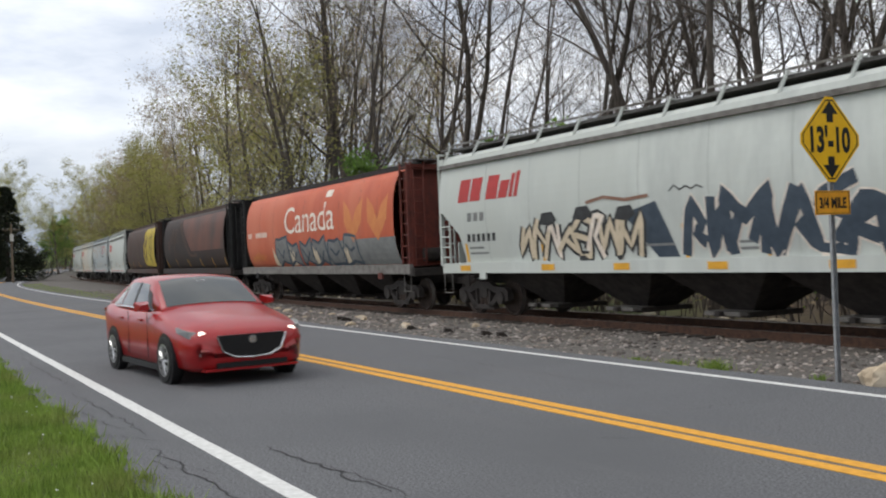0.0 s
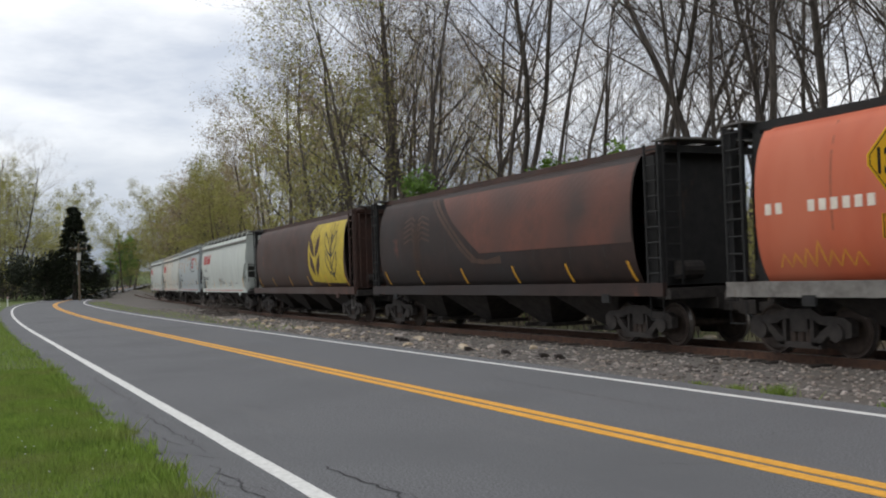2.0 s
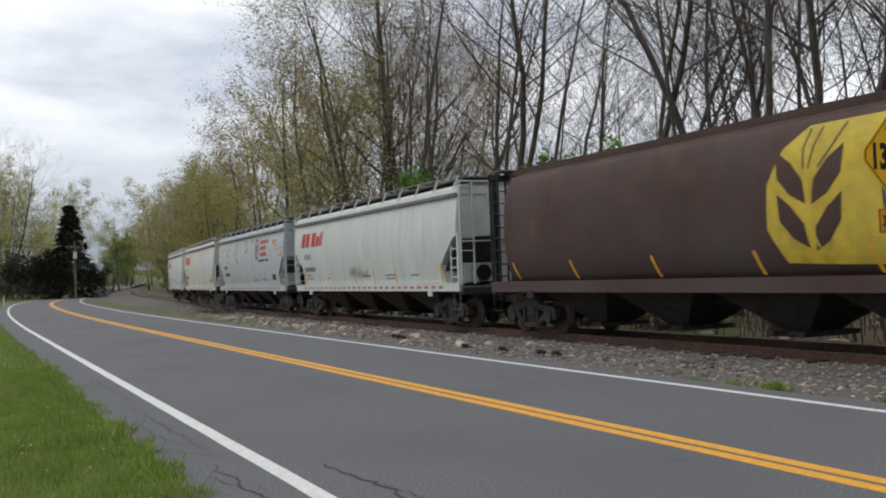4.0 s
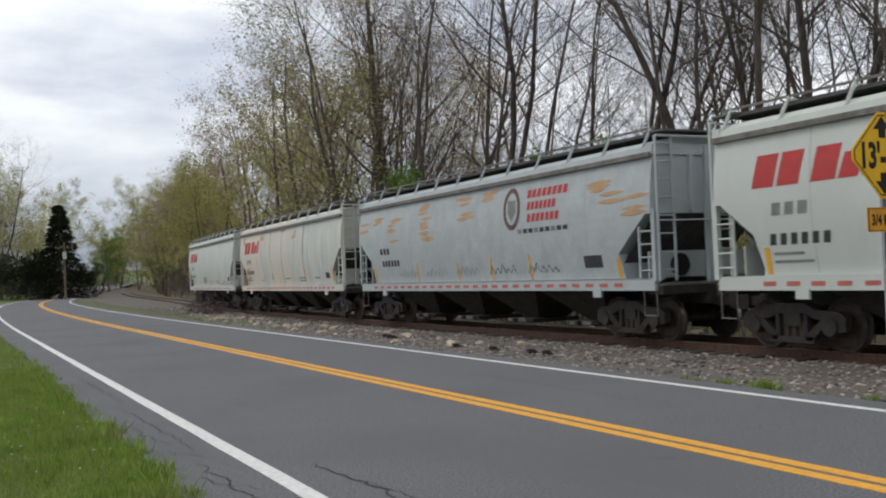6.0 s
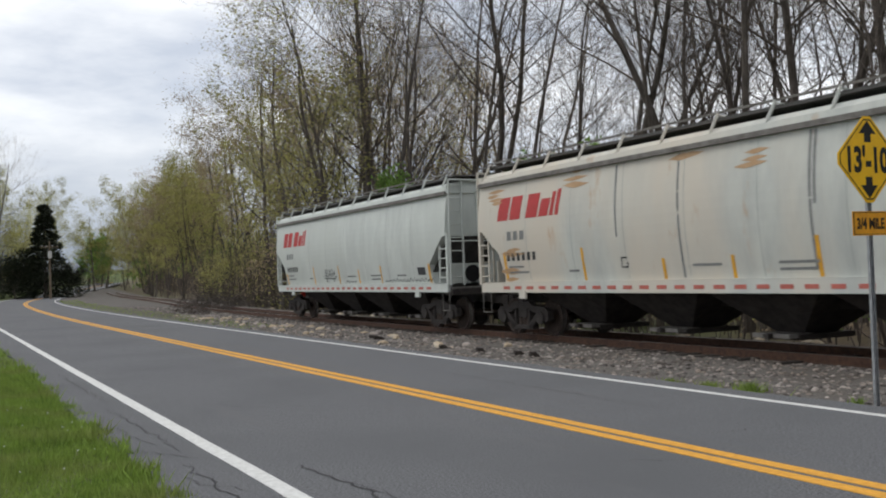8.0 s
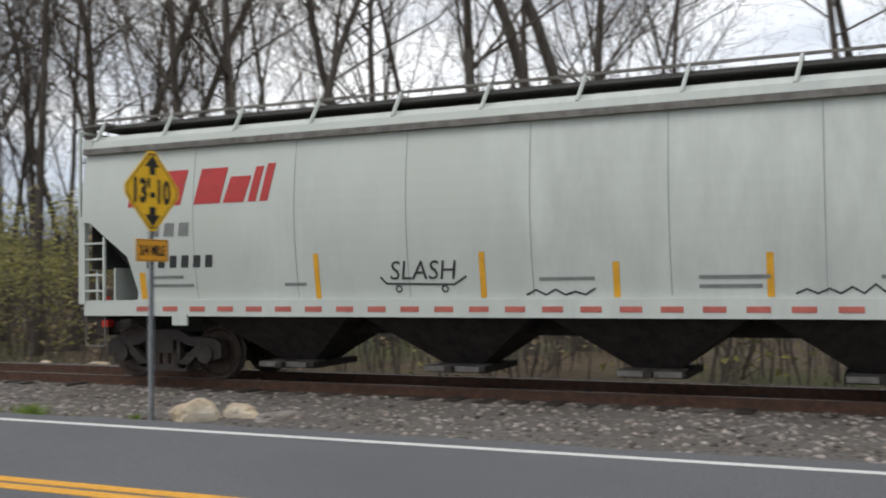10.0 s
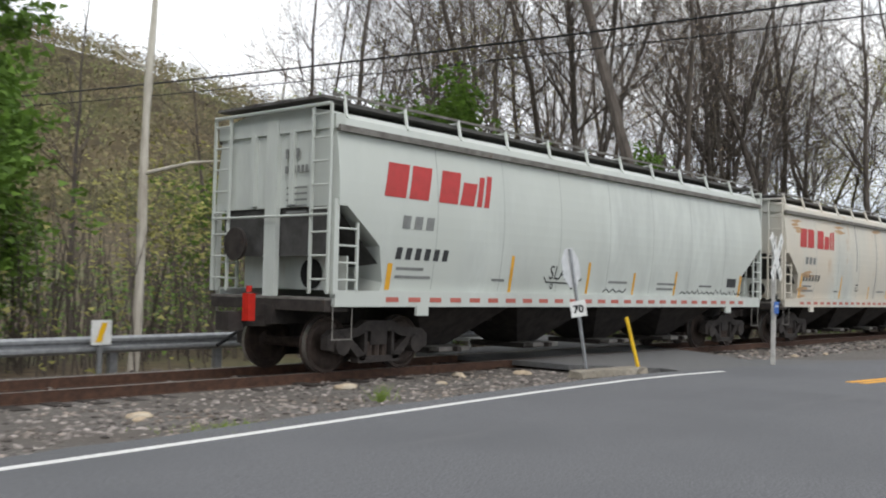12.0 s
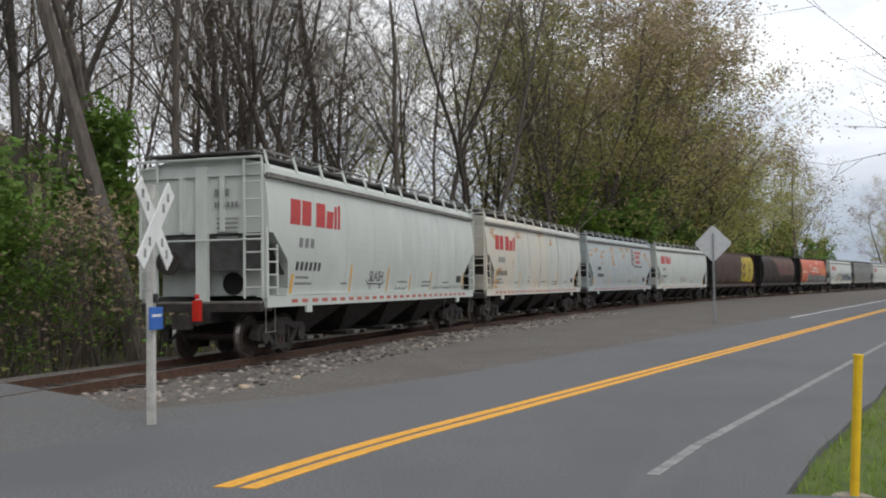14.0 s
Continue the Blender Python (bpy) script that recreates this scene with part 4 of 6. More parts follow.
# brown car: wheat panel
part("wheat_panel", outline_patch([(11.7, 1.6), (11.35, 2.2), (11.4, 3.0), (11.75, 3.6), (12.3, 3.95), (16.25, 3.95), (16.3, 3.0), (16.0, 1.5), (15.4, 1.72), (14.6, 1.55), (13.6, 1.75), (12.9, 1.55)], side_r, 0.007), WHEAT, L5, "yellow wheat-ear panel")
for xc, dark in ((12.35, True), (14.6, False)):
    part("wheat_stem", stroke([(xc + 0.25, 1.62), (xc + 0.05, 2.1), (xc, 2.7), (xc + 0.12, 3.2), (xc + 0.32, 3.85)], 0.05 if dark else 0.08, side_r, 0.013), WHEAT if dark else INK, L5)
    for s, z, g in ((1, 1.78, 1.0), (-1, 1.84, 1.0), (1, 2.58, 1.05), (-1, 2.6, 1.05)):
        shape = [(xc + 0.06 * s, z), (xc + 0.4 * s * g, z + 0.18), (xc + 0.68 * s * g, z + 0.5), (xc + 0.72 * s * g, z + 0.98), (xc + 0.4 * s, z + 0.74), (xc + 0.12 * s, z + 0.42)]
        if dark:
            part("wheat_grain", outline_patch(shape, side_r, 0.012), BROWN_CAR2, L5)
        else:
            part("grain_edge", stroke(shape + shape[:1], 0.07, side_r, 0.012), INK, L5)
    for dx in (-0.3, -0.08, 0.34):
        part("wheat_beard", stroke([(xc + dx * 0.5 + 0.05, 3.2), (xc + dx + 0.18, 3.55), (xc + dx * 1.2 + 0.36, 3.9)], 0.035, side_r, 0.013), INK, L5)
for car in (L5, L6):
    for x in (2.2, 4.9, 8.0, 11.0, 13.6, 16.1):
        part("yellow_stripe", quad_patch(x, x + 0.09, 1.4, 1.85, side_r, -0.12, 0.01), STRIPE_YELLOW, car)
    for x in (3.6, 5.3, 7.0, 8.7, 10.4, 12.1, 13.8, 15.2):
        part("weld_seam", quad_patch(x, x + 0.02, 1.4, 4.05, side_r, 0, 0.004, 8), INK, car)
for x in (3.6, 5.3, 7.0, 8.7, 10.4, 12.1, 13.8, 15.2):
    part("weld_seam", quad_patch(x, x + 0.02, 2.2, 4.05, side_r, 0, 0.004, 6), WHEAT_DARK, L7)
GHOST = mat("faded_ochre_paint", (0.09, 0.049, 0.034), (0.05, 0.033, 0.026), 3, 0.65, 0)
for k in (-2, -1, 0, 1, 2):
    part("ghost_stem", stroke([(5.1 + 0.17 * k, 1.62), (4.98 + 0.12 * k, 2.2), (4.92 + 0.1 * k, 2.75), (4.92 + 0.16 * k, 3.35)], 0.05, side_r, 0.012), GHOST, L6)
for s in (-1, 1):
    for z in (2.8, 2.97, 3.14, 3.31, 3.48):
        part("ghost_ear", stroke([(4.95 + s * 0.12, z - 0.05), (4.95 + s * 0.4, z + 0.08), (4.95 + s * (1.0 - 0.12 * abs(z - 3.0)), z - 0.06)], 0.06, side_r, 0.012), GHOST, L6)
for dz in (0.0, 0.28):
    part("ghost_chevron", stroke([(5.9 + dz, 4.0), (7.0 + dz, 3.2), (8.1 + dz, 2.4), (8.7 + dz, 2.06), (9.3 + dz, 2.0), (10.4, 2.0 + dz * 0.4)], 0.11, side_r, 0.014), GHOST, L6)
part("ghost_patch", outline_patch([(6.6, 4.0), (16.3, 4.0), (16.3, 2.25), (9.2, 2.25), (7.6, 3.2)], side_r, 0.01), mat("faded_oxide_paint", (0.15, 0.056, 0.039), (0.09, 0.042, 0.032), 1.2, 0.6, 0, c3=(0.05, 0.034, 0.03), big=0.6), L6)
# graffitied white car
LETTER_BROWN = mat("brown_spray_paint", (0.24, 0.13, 0.09), (0.18, 0.1, 0.07), 4, 0.6, 0)
WILD = ([(0, 0), (0.1, 1), (0.75, 0.1), (0.85, 1)], [(0.1, 0), (0.0, 0.9), (0.5, 0.45), (0.95, 0.95), (0.85, 0)], [(0.0, 1), (0.2, 0), (0.5, 0.7), (0.75, 0), (1.0, 1)], [(0.1, 0), (0.2, 1), (0.8, 0.8), (0.3, 0.5), (0.95, 0.0)], [(0.9, 0.9), (0.2, 0.95), (0.05, 0.5), (0.8, 0.45), (0.85, 0.05), (0.1, 0.0)], [(0.0, 0), (0.5, 1), (0.95, 0), (0.25, 0.4)])


def wild_tag(car, side, x0, x1, z0, z1, fill, line, w_fill, w_line, seed, n):
    """Crowded slanted strokes with an edge of a second colour."""
    r = random.Random(seed)
    w = (x1 - x0) / n
    for i in range(n):
        top = z0 + (z1 - z0) * r.uniform(0.8, 1.0)
        pts = [(x0 + i * w + (p + 0.2 * q + r.uniform(-0.22, 0.22)) * w * 1.35, z0 + min(1, max(0, q + r.uniform(-0.22, 0.22))) * (top - z0)) for p, q in WILD[(i * 5 + seed) % len(WILD)]]
        pts = [q for a, b in zip(pts, pts[1:]) for q in (a, ((a[0] + b[0]) / 2, (a[1] + b[1]) / 2))] + pts[-1:]
        part("graffiti_outline", stroke(pts, w_line, side, 0.008 + 0.0015 * (i % 2)), line, car)
        part("graffiti_fill", stroke(pts, w_fill, side, 0.0115 + 0.0015 * (i % 2)), fill[i % len(fill)], car)


wild_tag(L8, side_f, 4.7, 8.8, 1.42, 2.35, [TAG_CREAM, TAG_CREAM, LETTER_WHITE], INK, 0.13, 0.28, 2, 8)
for x, z in ((5.6, 2.36), (6.9, 2.42), (8.3, 2.35)):
    part("tag_cap", outline_patch([(x, z - 0.14), (x + 0.15, z + 0.1), (x + 0.55, z + 0.12), (x + 0.7, z - 0.08), (x + 0.4, z - 0.2)], side_f, 0.0145), INK, L8)
part("tag_flourish", stroke([(7.4, 2.6), (8.0, 2.68), (8.7, 2.58), (9.4, 2.62)], 0.07, side_f, 0.01), LETTER_BROWN, L8)
wild_tag(L8, side_f, 10.2, 16.2, 1.42, 2.62, [TAG_BLUE], LETTER_WHITE, 0.24, 0.31, 3, 10)
scribble(L8, side_f, 10.0, 10.9, 2.66, 0.14, 44)
part("tag_shadow", outline_patch([(8.6, 2.3), (9.6, 2.5), (9.9, 1.9), (10.1, 1.4), (9.5, 1.4), (9.3, 2.0)], side_f, 0.006), TAG_BLUE, L8)
for x in (1.9, 5.6, 8.2, 10.9, 13.6, 16.2):
    part("yellow_reflector", Kit().box(x, x + 0.5, -1.538, -1.53, 1.16, 1.3), STRIPE_YELLOW, L8)
# last car's scrawls, rusty streaks on the others
vs, fs = text_kit("SLASH", 0.4, shear=0.15)
wide = max(v[0] for v in vs)
part("scrawl", Kit().add(on_side(vs, 6.85, 1.66, side_f, 0.009, 1.1 / wide), fs), INK, L1, "black hand-sprayed word")
part("scrawl", stroke([(6.7, 1.7), (6.8, 1.6), (7.9, 1.58), (8.1, 1.7)], 0.03, side_f, 0.009), INK, L1)
for x in (7.0, 7.75):
    part("scrawl", stroke([(x + 0.05 * math.cos(1.05 * k), 1.52 + 0.05 * math.sin(1.05 * k)) for k in range(7)], 0.025, side_f, 0.009), INK, L1)
scribble(L1, side_f, 9.0, 10.0, 1.42, 0.1, 3)
scribble(L1, side_f, 12.6, 16.2, 1.42, 0.13, 4)
part("data_plate", quad_patch(15.2, 15.75, 1.62, 1.85, side_f, -0.03), INK, L1)
part("data_plate", quad_patch(15.1, 15.6, 1.6, 1.82, side_f, -0.03), INK, L2)
part("data_mark", stroke([(7.2, 1.85), (7.0, 1.85), (7.0, 1.65), (7.2, 1.65), (7.2, 1.75)], 0.04, side_f), INK, L2)
scribble(L4, side_f, 7.8, 9.8, 1.55, 0.55, 5)
for x, z in ((6.9, 2.3), (8.9, 1.4), (12.2, 1.5), (12.3, 2.6)):
    part("dark_streak", quad_patch(x, x + 0.06, z, 3.85, side_f, 0.0, 0.005, 5), FADED_INK, L2)
r = random.Random(8)
for car, spots in ((L2, [(1.5, 3.5), (2.2, 2.2), (2.0, 1.6), (8.7, 3.6), (5.0, 3.7), (10.6, 3.5)]), (L3, [(1.1, 3.2), (2.3, 3.5), (3.6, 3.4), (3.4, 2.9), (5.9, 3.6), (6.0, 3.2), (6.0, 2.8), (8.4, 3.5), (8.5, 3.2), (9.9, 3.6), (15.0, 3.5), (15.4, 3.1), (16.2, 2.9)])):
    for x, z in spots:
        for k in range(4):
            zz, xx, ll = z + r.uniform(-0.2, 0.2), x + r.uniform(-0.15, 0.15), r.uniform(0.5, 1.1)
            part("rust_streak", outline_patch([(xx, zz), (xx + ll * 0.25, zz + 0.035), (xx + ll * 0.6, zz + 0.06), (xx + ll, zz + 0.02), (xx + ll * 0.7, zz - 0.02), (xx + ll * 0.4, zz - 0.05)], side_f, 0.006), RUST_STREAK, car)
# crest and red bars on the blue-grey car
CREST_BROWN = mat("faded_brown_crest", (0.13, 0.075, 0.055), (0.09, 0.055, 0.045), 5, 0.6, 0)
ring_pts = [(11.6 + 0.36 * math.cos(6.2832 * k / 24), 3.2 + 0.48 * math.sin(6.2832 * k / 24)) for k in range(25)]
part("crest_ring", stroke(ring_pts, 0.13, side_f, 0.007), CREST_BROWN, L3, "brown oval crest")
part("crest_shield", outline_patch([(11.4, 3.42), (11.8, 3.42), (11.8, 3.1), (11.6, 2.88), (11.4, 3.1)], side_f, 0.007), FADED_INK, L3)
for row, (n, wd) in enumerate(((8, 1.85), (7, 1.35), (7, 1.5))):
    for k in range(n):
        part("red_bar", quad_patch(12.35 + wd * k / n, 12.35 + wd * (k + 0.72) / n, 3.42 - row * 0.3, 3.62 - row * 0.3, side_f, 0.04), LOGO_RED, L3)
for k in range(9):
    part("faded_bar", quad_patch(11.9 + 0.26 * k, 12.1 + 0.26 * k, 2.55, 2.66, side_f), INK if k % 3 else FADED_INK, L3)
for k in range(3):
    part("reporting_mark", quad_patch(2.8 + k * 0.28, 3.0 + k * 0.28, 2.3, 2.5, side_f), INK, L3)
for k in range(6):
    part("car_digit", quad_patch(2.9 + k * 0.24, 3.06 + k * 0.24, 1.9, 2.1, side_f), INK, L3)
for k in range(5):
    scribble(L3, side_f, 4.2 + 2.0 * k, 5.6 + 2.0 * k, 1.55, 0.28, 30 + k, INK if k in (3, 4) else FADED_INK)
part("data_plate", quad_patch(14.7, 15.4, 1.62, 1.9, side_f), INK, L3)


def rear_at(t):
    """Where the train's tail is along x at time t."""
    d = t - 7.5
    s = -49.28 + 13.92 * d + 0.0325 * d * d
    pts = ((9.2, 0.0), (10.2, 1.3), (11.3, 2.5), (11.5, 2.3), (12.0, 1.8), (12.5, 0.47), (13.0, -1.7), (13.5, -4.7), (14.0, -7.79))
    if t <= 9.2:
        return s
    for (a, p), (b, q) in zip(pts, pts[1:]):
        if t <= b:
            return s + p + (q - p) * (t - a) / (b - a)
    return s + pts[-1][1]


def car_pose(x):
    """A car whose rear coupler is at x, on the line between its two bogies."""
    a, b = x + BOGIE_X[0], x + BOGIE_X[1]
    ang = math.atan2(track_y(b) - track_y(a), b - a)
    y = track_y(a) - math.sin(ang) * BOGIE_X[0]
    return pose(x, y, RAIL_Z, 0, 0, math.degrees(ang))


def motions():
    times = [0.0, 1.0, 2.0, 3.0, 4.0, 5.0, 6.0, 7.0, 8.0, 9.0, 9.5, 10.0, 10.5, 11.0, 11.3, 11.5, 11.75, 12.0, 12.25, 12.5, 12.75, 13.0, 13.25, 13.5, 13.75, 14.0]
    for i, car in enumerate(train):
        walk(car, [(t, car_pose(rear_at(t) + i * PITCH)) for t in times])
    walk(red_sedan, [(t, pose(SEDAN_X + SEDAN_V * t, 4.25 + road_shift(SEDAN_X + SEDAN_V * t), 0.0, 0, 0, 3.5 + math.degrees(math.atan(road_shift(SEDAN_X + SEDAN_V * t + 1) - road_shift(SEDAN_X + SEDAN_V * t)))))  for t in [0.0, 0.5, 1.0, 1.5, 2.0, 3.0, 4.0, 5.0, 6.0, 8.0, 10.0, 12.0, 14.0]])


# ---- trees ----
def grow(seed, height, spread, leaf_n, leaf_size, trunk_r, low=0.25, bend=0.06, dens=1.0, up=0.12, haze=0.22):
    """Trunk, limbs and twigs as tapered tubes; leaf blades at the twig ends."""
    rnd = random.Random(seed)
    wood, leaf, tips = Kit(), Kit(), []

    def limb(p, d, length, r, level):
        segs = (8, 5, 2, 1)[level]
        sides = (7, 4, 3, 3)[level]
        pts, rad = [p], [r]
        for i in range(segs):
            d = (d + Vector((rnd.gauss(0, bend * (1 + level * 1.2)), rnd.gauss(0, bend * (1 + level * 1.2)), rnd.gauss(0, bend) + up * (level > 0)))).normalized()
            p = p + d * (length / segs)
            pts.append(p)
            rad.append(r * (1 - (i + 1) / segs * (0.8 if level == 0 else 0.85)))
        ref = Vector((0.3, 0.9, 0.1))
        rings = []
        for i, (q, rr) in enumerate(zip(pts, rad)):
            dd = (pts[min(i + 1, segs)] - pts[max(0, i - 1)]).normalized()
            a = dd.cross(ref).normalized()
            b = dd.cross(a)
            flare = 1.5 if level == 0 and i == 0 else 1.0
            rings.append([tuple(q + rr * flare * (a * math.cos(6.28319 * k / sides) + b * math.sin(6.28319 * k / sides))) for k in range(sides)])
        wood.rings(rings, caps=False)
        if level == 3:
            tips.append(pts[-1])
            tips.append(pts[0].lerp(pts[1], 0.5))
            return
        for i in range(int((16, 7, 4)[level] * dens)):
            f = rnd.uniform(low if level == 0 else 0.2, 1.0)
            j = min(segs - 1, int(f * segs))
            q = pts[j].lerp(pts[j + 1], f * segs - j)
            dd = (pts[j + 1] - pts[j]).normalized()
            out = Matrix.Rotation(rnd.uniform(0, 6.28), 3, dd) @ dd.orthogonal().normalized()
            tilt = rnd.uniform(0.5, 1.2)
            nd = (dd * math.cos(tilt) + out * math.sin(tilt)).normalized()
            ll = length * (spread * (1.15 - 0.75 * f) if level == 0 else rnd.uniform(0.35, 0.6)) * rnd.uniform(0.7, 1.2)
            limb(q, nd, ll, max(0.0075, rad[j] * (0.36 if level == 0 else 0.5)), level + 1)

    limb(Vector((0, 0, -0.2)), Vector((rnd.gauss(0, 0.05), rnd.gauss(0, 0.05), 1)).normalized(), height, trunk_r, 0)
    for _ in range(leaf_n):
        c = rnd.choice(tips) + Vector((rnd.gauss(0, haze), rnd.gauss(0, haze), rnd.gauss(0, haze * 0.9)))
        s = leaf_size * rnd.uniform(0.6, 1.4)
        a = Vector((rnd.gauss(0, 1), rnd.gauss(0, 1), rnd.gauss(0, 0.6))).normalized()
        b = a.orthogonal().normalized()
        leaf.add([c - a * s, c + b * s * 0.95, c + a * s], [(0, 1, 2)])
    return wood, leaf


def raw(name, kit, material):
    me = bpy.data.meshes.new(name)
    me.from_pydata(kit.v, [], kit.f)
    me.materials.append(material)
    return me


def tree(name, label, seed, bark, leaves, category="tree", **k):
    t = thing(name, label, category)
    wood, leaf = grow(seed, **k)
    part("trunk", raw("trunk", wood, bark), None, t)
    part("crown", raw("crown", leaf, leaves), None, t)
    return t


BARE = [tree("bare_tree", "tall slender bare tree with sparse spring buds, behind the tracks", 21 + i, BARK, LEAF_BUFF, height=h, spread=0.5, leaf_n=int(n * 2.2), leaf_size=0.04, haze=0.4, trunk_r=r * 0.82, low=lo * 0.95, bend=0.065, dens=1.15) for i, (h, n, r, lo) in enumerate(((22, 700, 0.24, 0.35), (25, 500, 0.27, 0.4), (19, 900, 0.17, 0.3), (23, 400, 0.2, 0.45), (17, 500, 0.12, 0.4)))]
BUFF = [tree("budding_tree", "tall tree hazed with buff and rusty spring buds", 41 + i, BARK, LEAF_BUFF, height=h, spread=0.54, leaf_n=5000, leaf_size=0.06, haze=0.42, trunk_r=0.25, low=0.12, bend=0.08) for i, h in enumerate((20, 23))]
OLIVE = [tree("leafing_tree", "tree with yellow-olive young leaves", 51 + i, BARK, LEAF_OLIVE, height=h, spread=0.54, leaf_n=6000, leaf_size=0.08, haze=0.42, trunk_r=0.2, low=0.1, bend=0.08) for i, h in enumerate((16, 21))]
GREEN = [tree("green_tree", "small tree in fresh green leaf", 61 + i, BARK, LEAF_GREEN, height=h, spread=0.5, leaf_n=6000, leaf_size=0.18, trunk_r=0.15, low=0.06, bend=0.08) for i, h in enumerate((9, 11))]
SHRUB = [tree("shrub", lb, 71 + i, BARK, m, "shrub", height=h, spread=0.8, leaf_n=n, leaf_size=0.075, trunk_r=0.045, low=0.02, bend=0.16, dens=0.75) for i, (lb, m, h, n) in enumerate((("low green brush at the wood's edge", LEAF_GREEN, 3.4, 1500), ("tangled olive brush at the wood's edge", LEAF_OLIVE, 4.4, 1100), ("bare brown brush at the wood's edge", LEAF_BUFF, 4.0, 500)))]


FAR_BUFF = [tree("budding_tree", "tall far tree hazed with buff spring buds", 141 + i, BARK, LEAF_BUFF, height=h, spread=0.54, leaf_n=4200, leaf_size=0.11, haze=0.42, trunk_r=0.25, low=0.12, bend=0.08, dens=0.72) for i, h in enumerate((20, 23))]
FAR_OLIVE = [tree("leafing_tree", "far tree with yellow-olive young leaves", 151 + i, BARK, LEAF_OLIVE, height=h, spread=0.54, leaf_n=4800, leaf_size=0.125, haze=0.42, trunk_r=0.2, low=0.1, bend=0.08, dens=0.72) for i, h in enumerate((16, 21))]
FAR_KIND = dict(zip([q.name for q in BUFF + OLIVE], FAR_BUFF + FAR_OLIVE))
DARK_SHRUB = tree("evergreen_shrub", "broad dark evergreen shrub beside the far bend", 81, BARK, LEAF_DARK, "shrub", height=3.6, spread=0.9, leaf_n=4500, leaf_size=0.14, trunk_r=0.08, low=0.02, bend=0.14)


def conifer():
    """A dark spire: trunk with whorls of drooping boughs, each set with needle blades."""
    rnd = random.Random(3)
    t = thing("conifer", "tall dark evergreen spire beside the far road", "tree")
    part("trunk", Kit().tube((0, 0, -0.2), (0, 0, 12.2), 0.28, 10, 0.03), BARK, t)
    leaf = Kit()
    for k in range(430):
        z = 0.6 + 11.8 * (k / 430)
        rad = 3.3 * (1 - z / 12.9) ** 0.8 + 0.15
        a = rnd.uniform(0, 6.28)
        for j in range(16):
            q = rnd.uniform(0.25, 1.0) * rad
            c = Vector((math.cos(a) * q + rnd.gauss(0, 0.16), math.sin(a) * q + rnd.gauss(0, 0.16), z - q * 0.22 + rnd.gauss(0, 0.12)))
            d = Vector((math.cos(a) + rnd.gauss(0, 0.4), math.sin(a) + rnd.gauss(0, 0.4), rnd.gauss(-0.3, 0.3))).normalized() * 0.28
            b = d.orthogonal().normalized() * 0.09
            leaf.add([c - d, c + b, c + d, c - b], [(0, 1, 2, 3)])
    part("crown", raw("crown", leaf, LEAF_DARK), None, t)
    return t


SPIRE = conifer()
USED = set()
RP = random.Random(9)


def plant(proto, x, y, s=1.0, sz=None):
    if x < -85 or x > 95:
        proto = FAR_KIND.get(proto.name, proto)
    m = Matrix.LocRotScale((x, y, ground_z(x, y) - 0.05), Euler((0, 0, RP.uniform(0, 6.28))), (s, s, sz or s))
    if proto.name in USED:
        proto = copy_thing(proto, m)
    USED.add(proto.name)
    proto.matrix_basis = m
    return proto


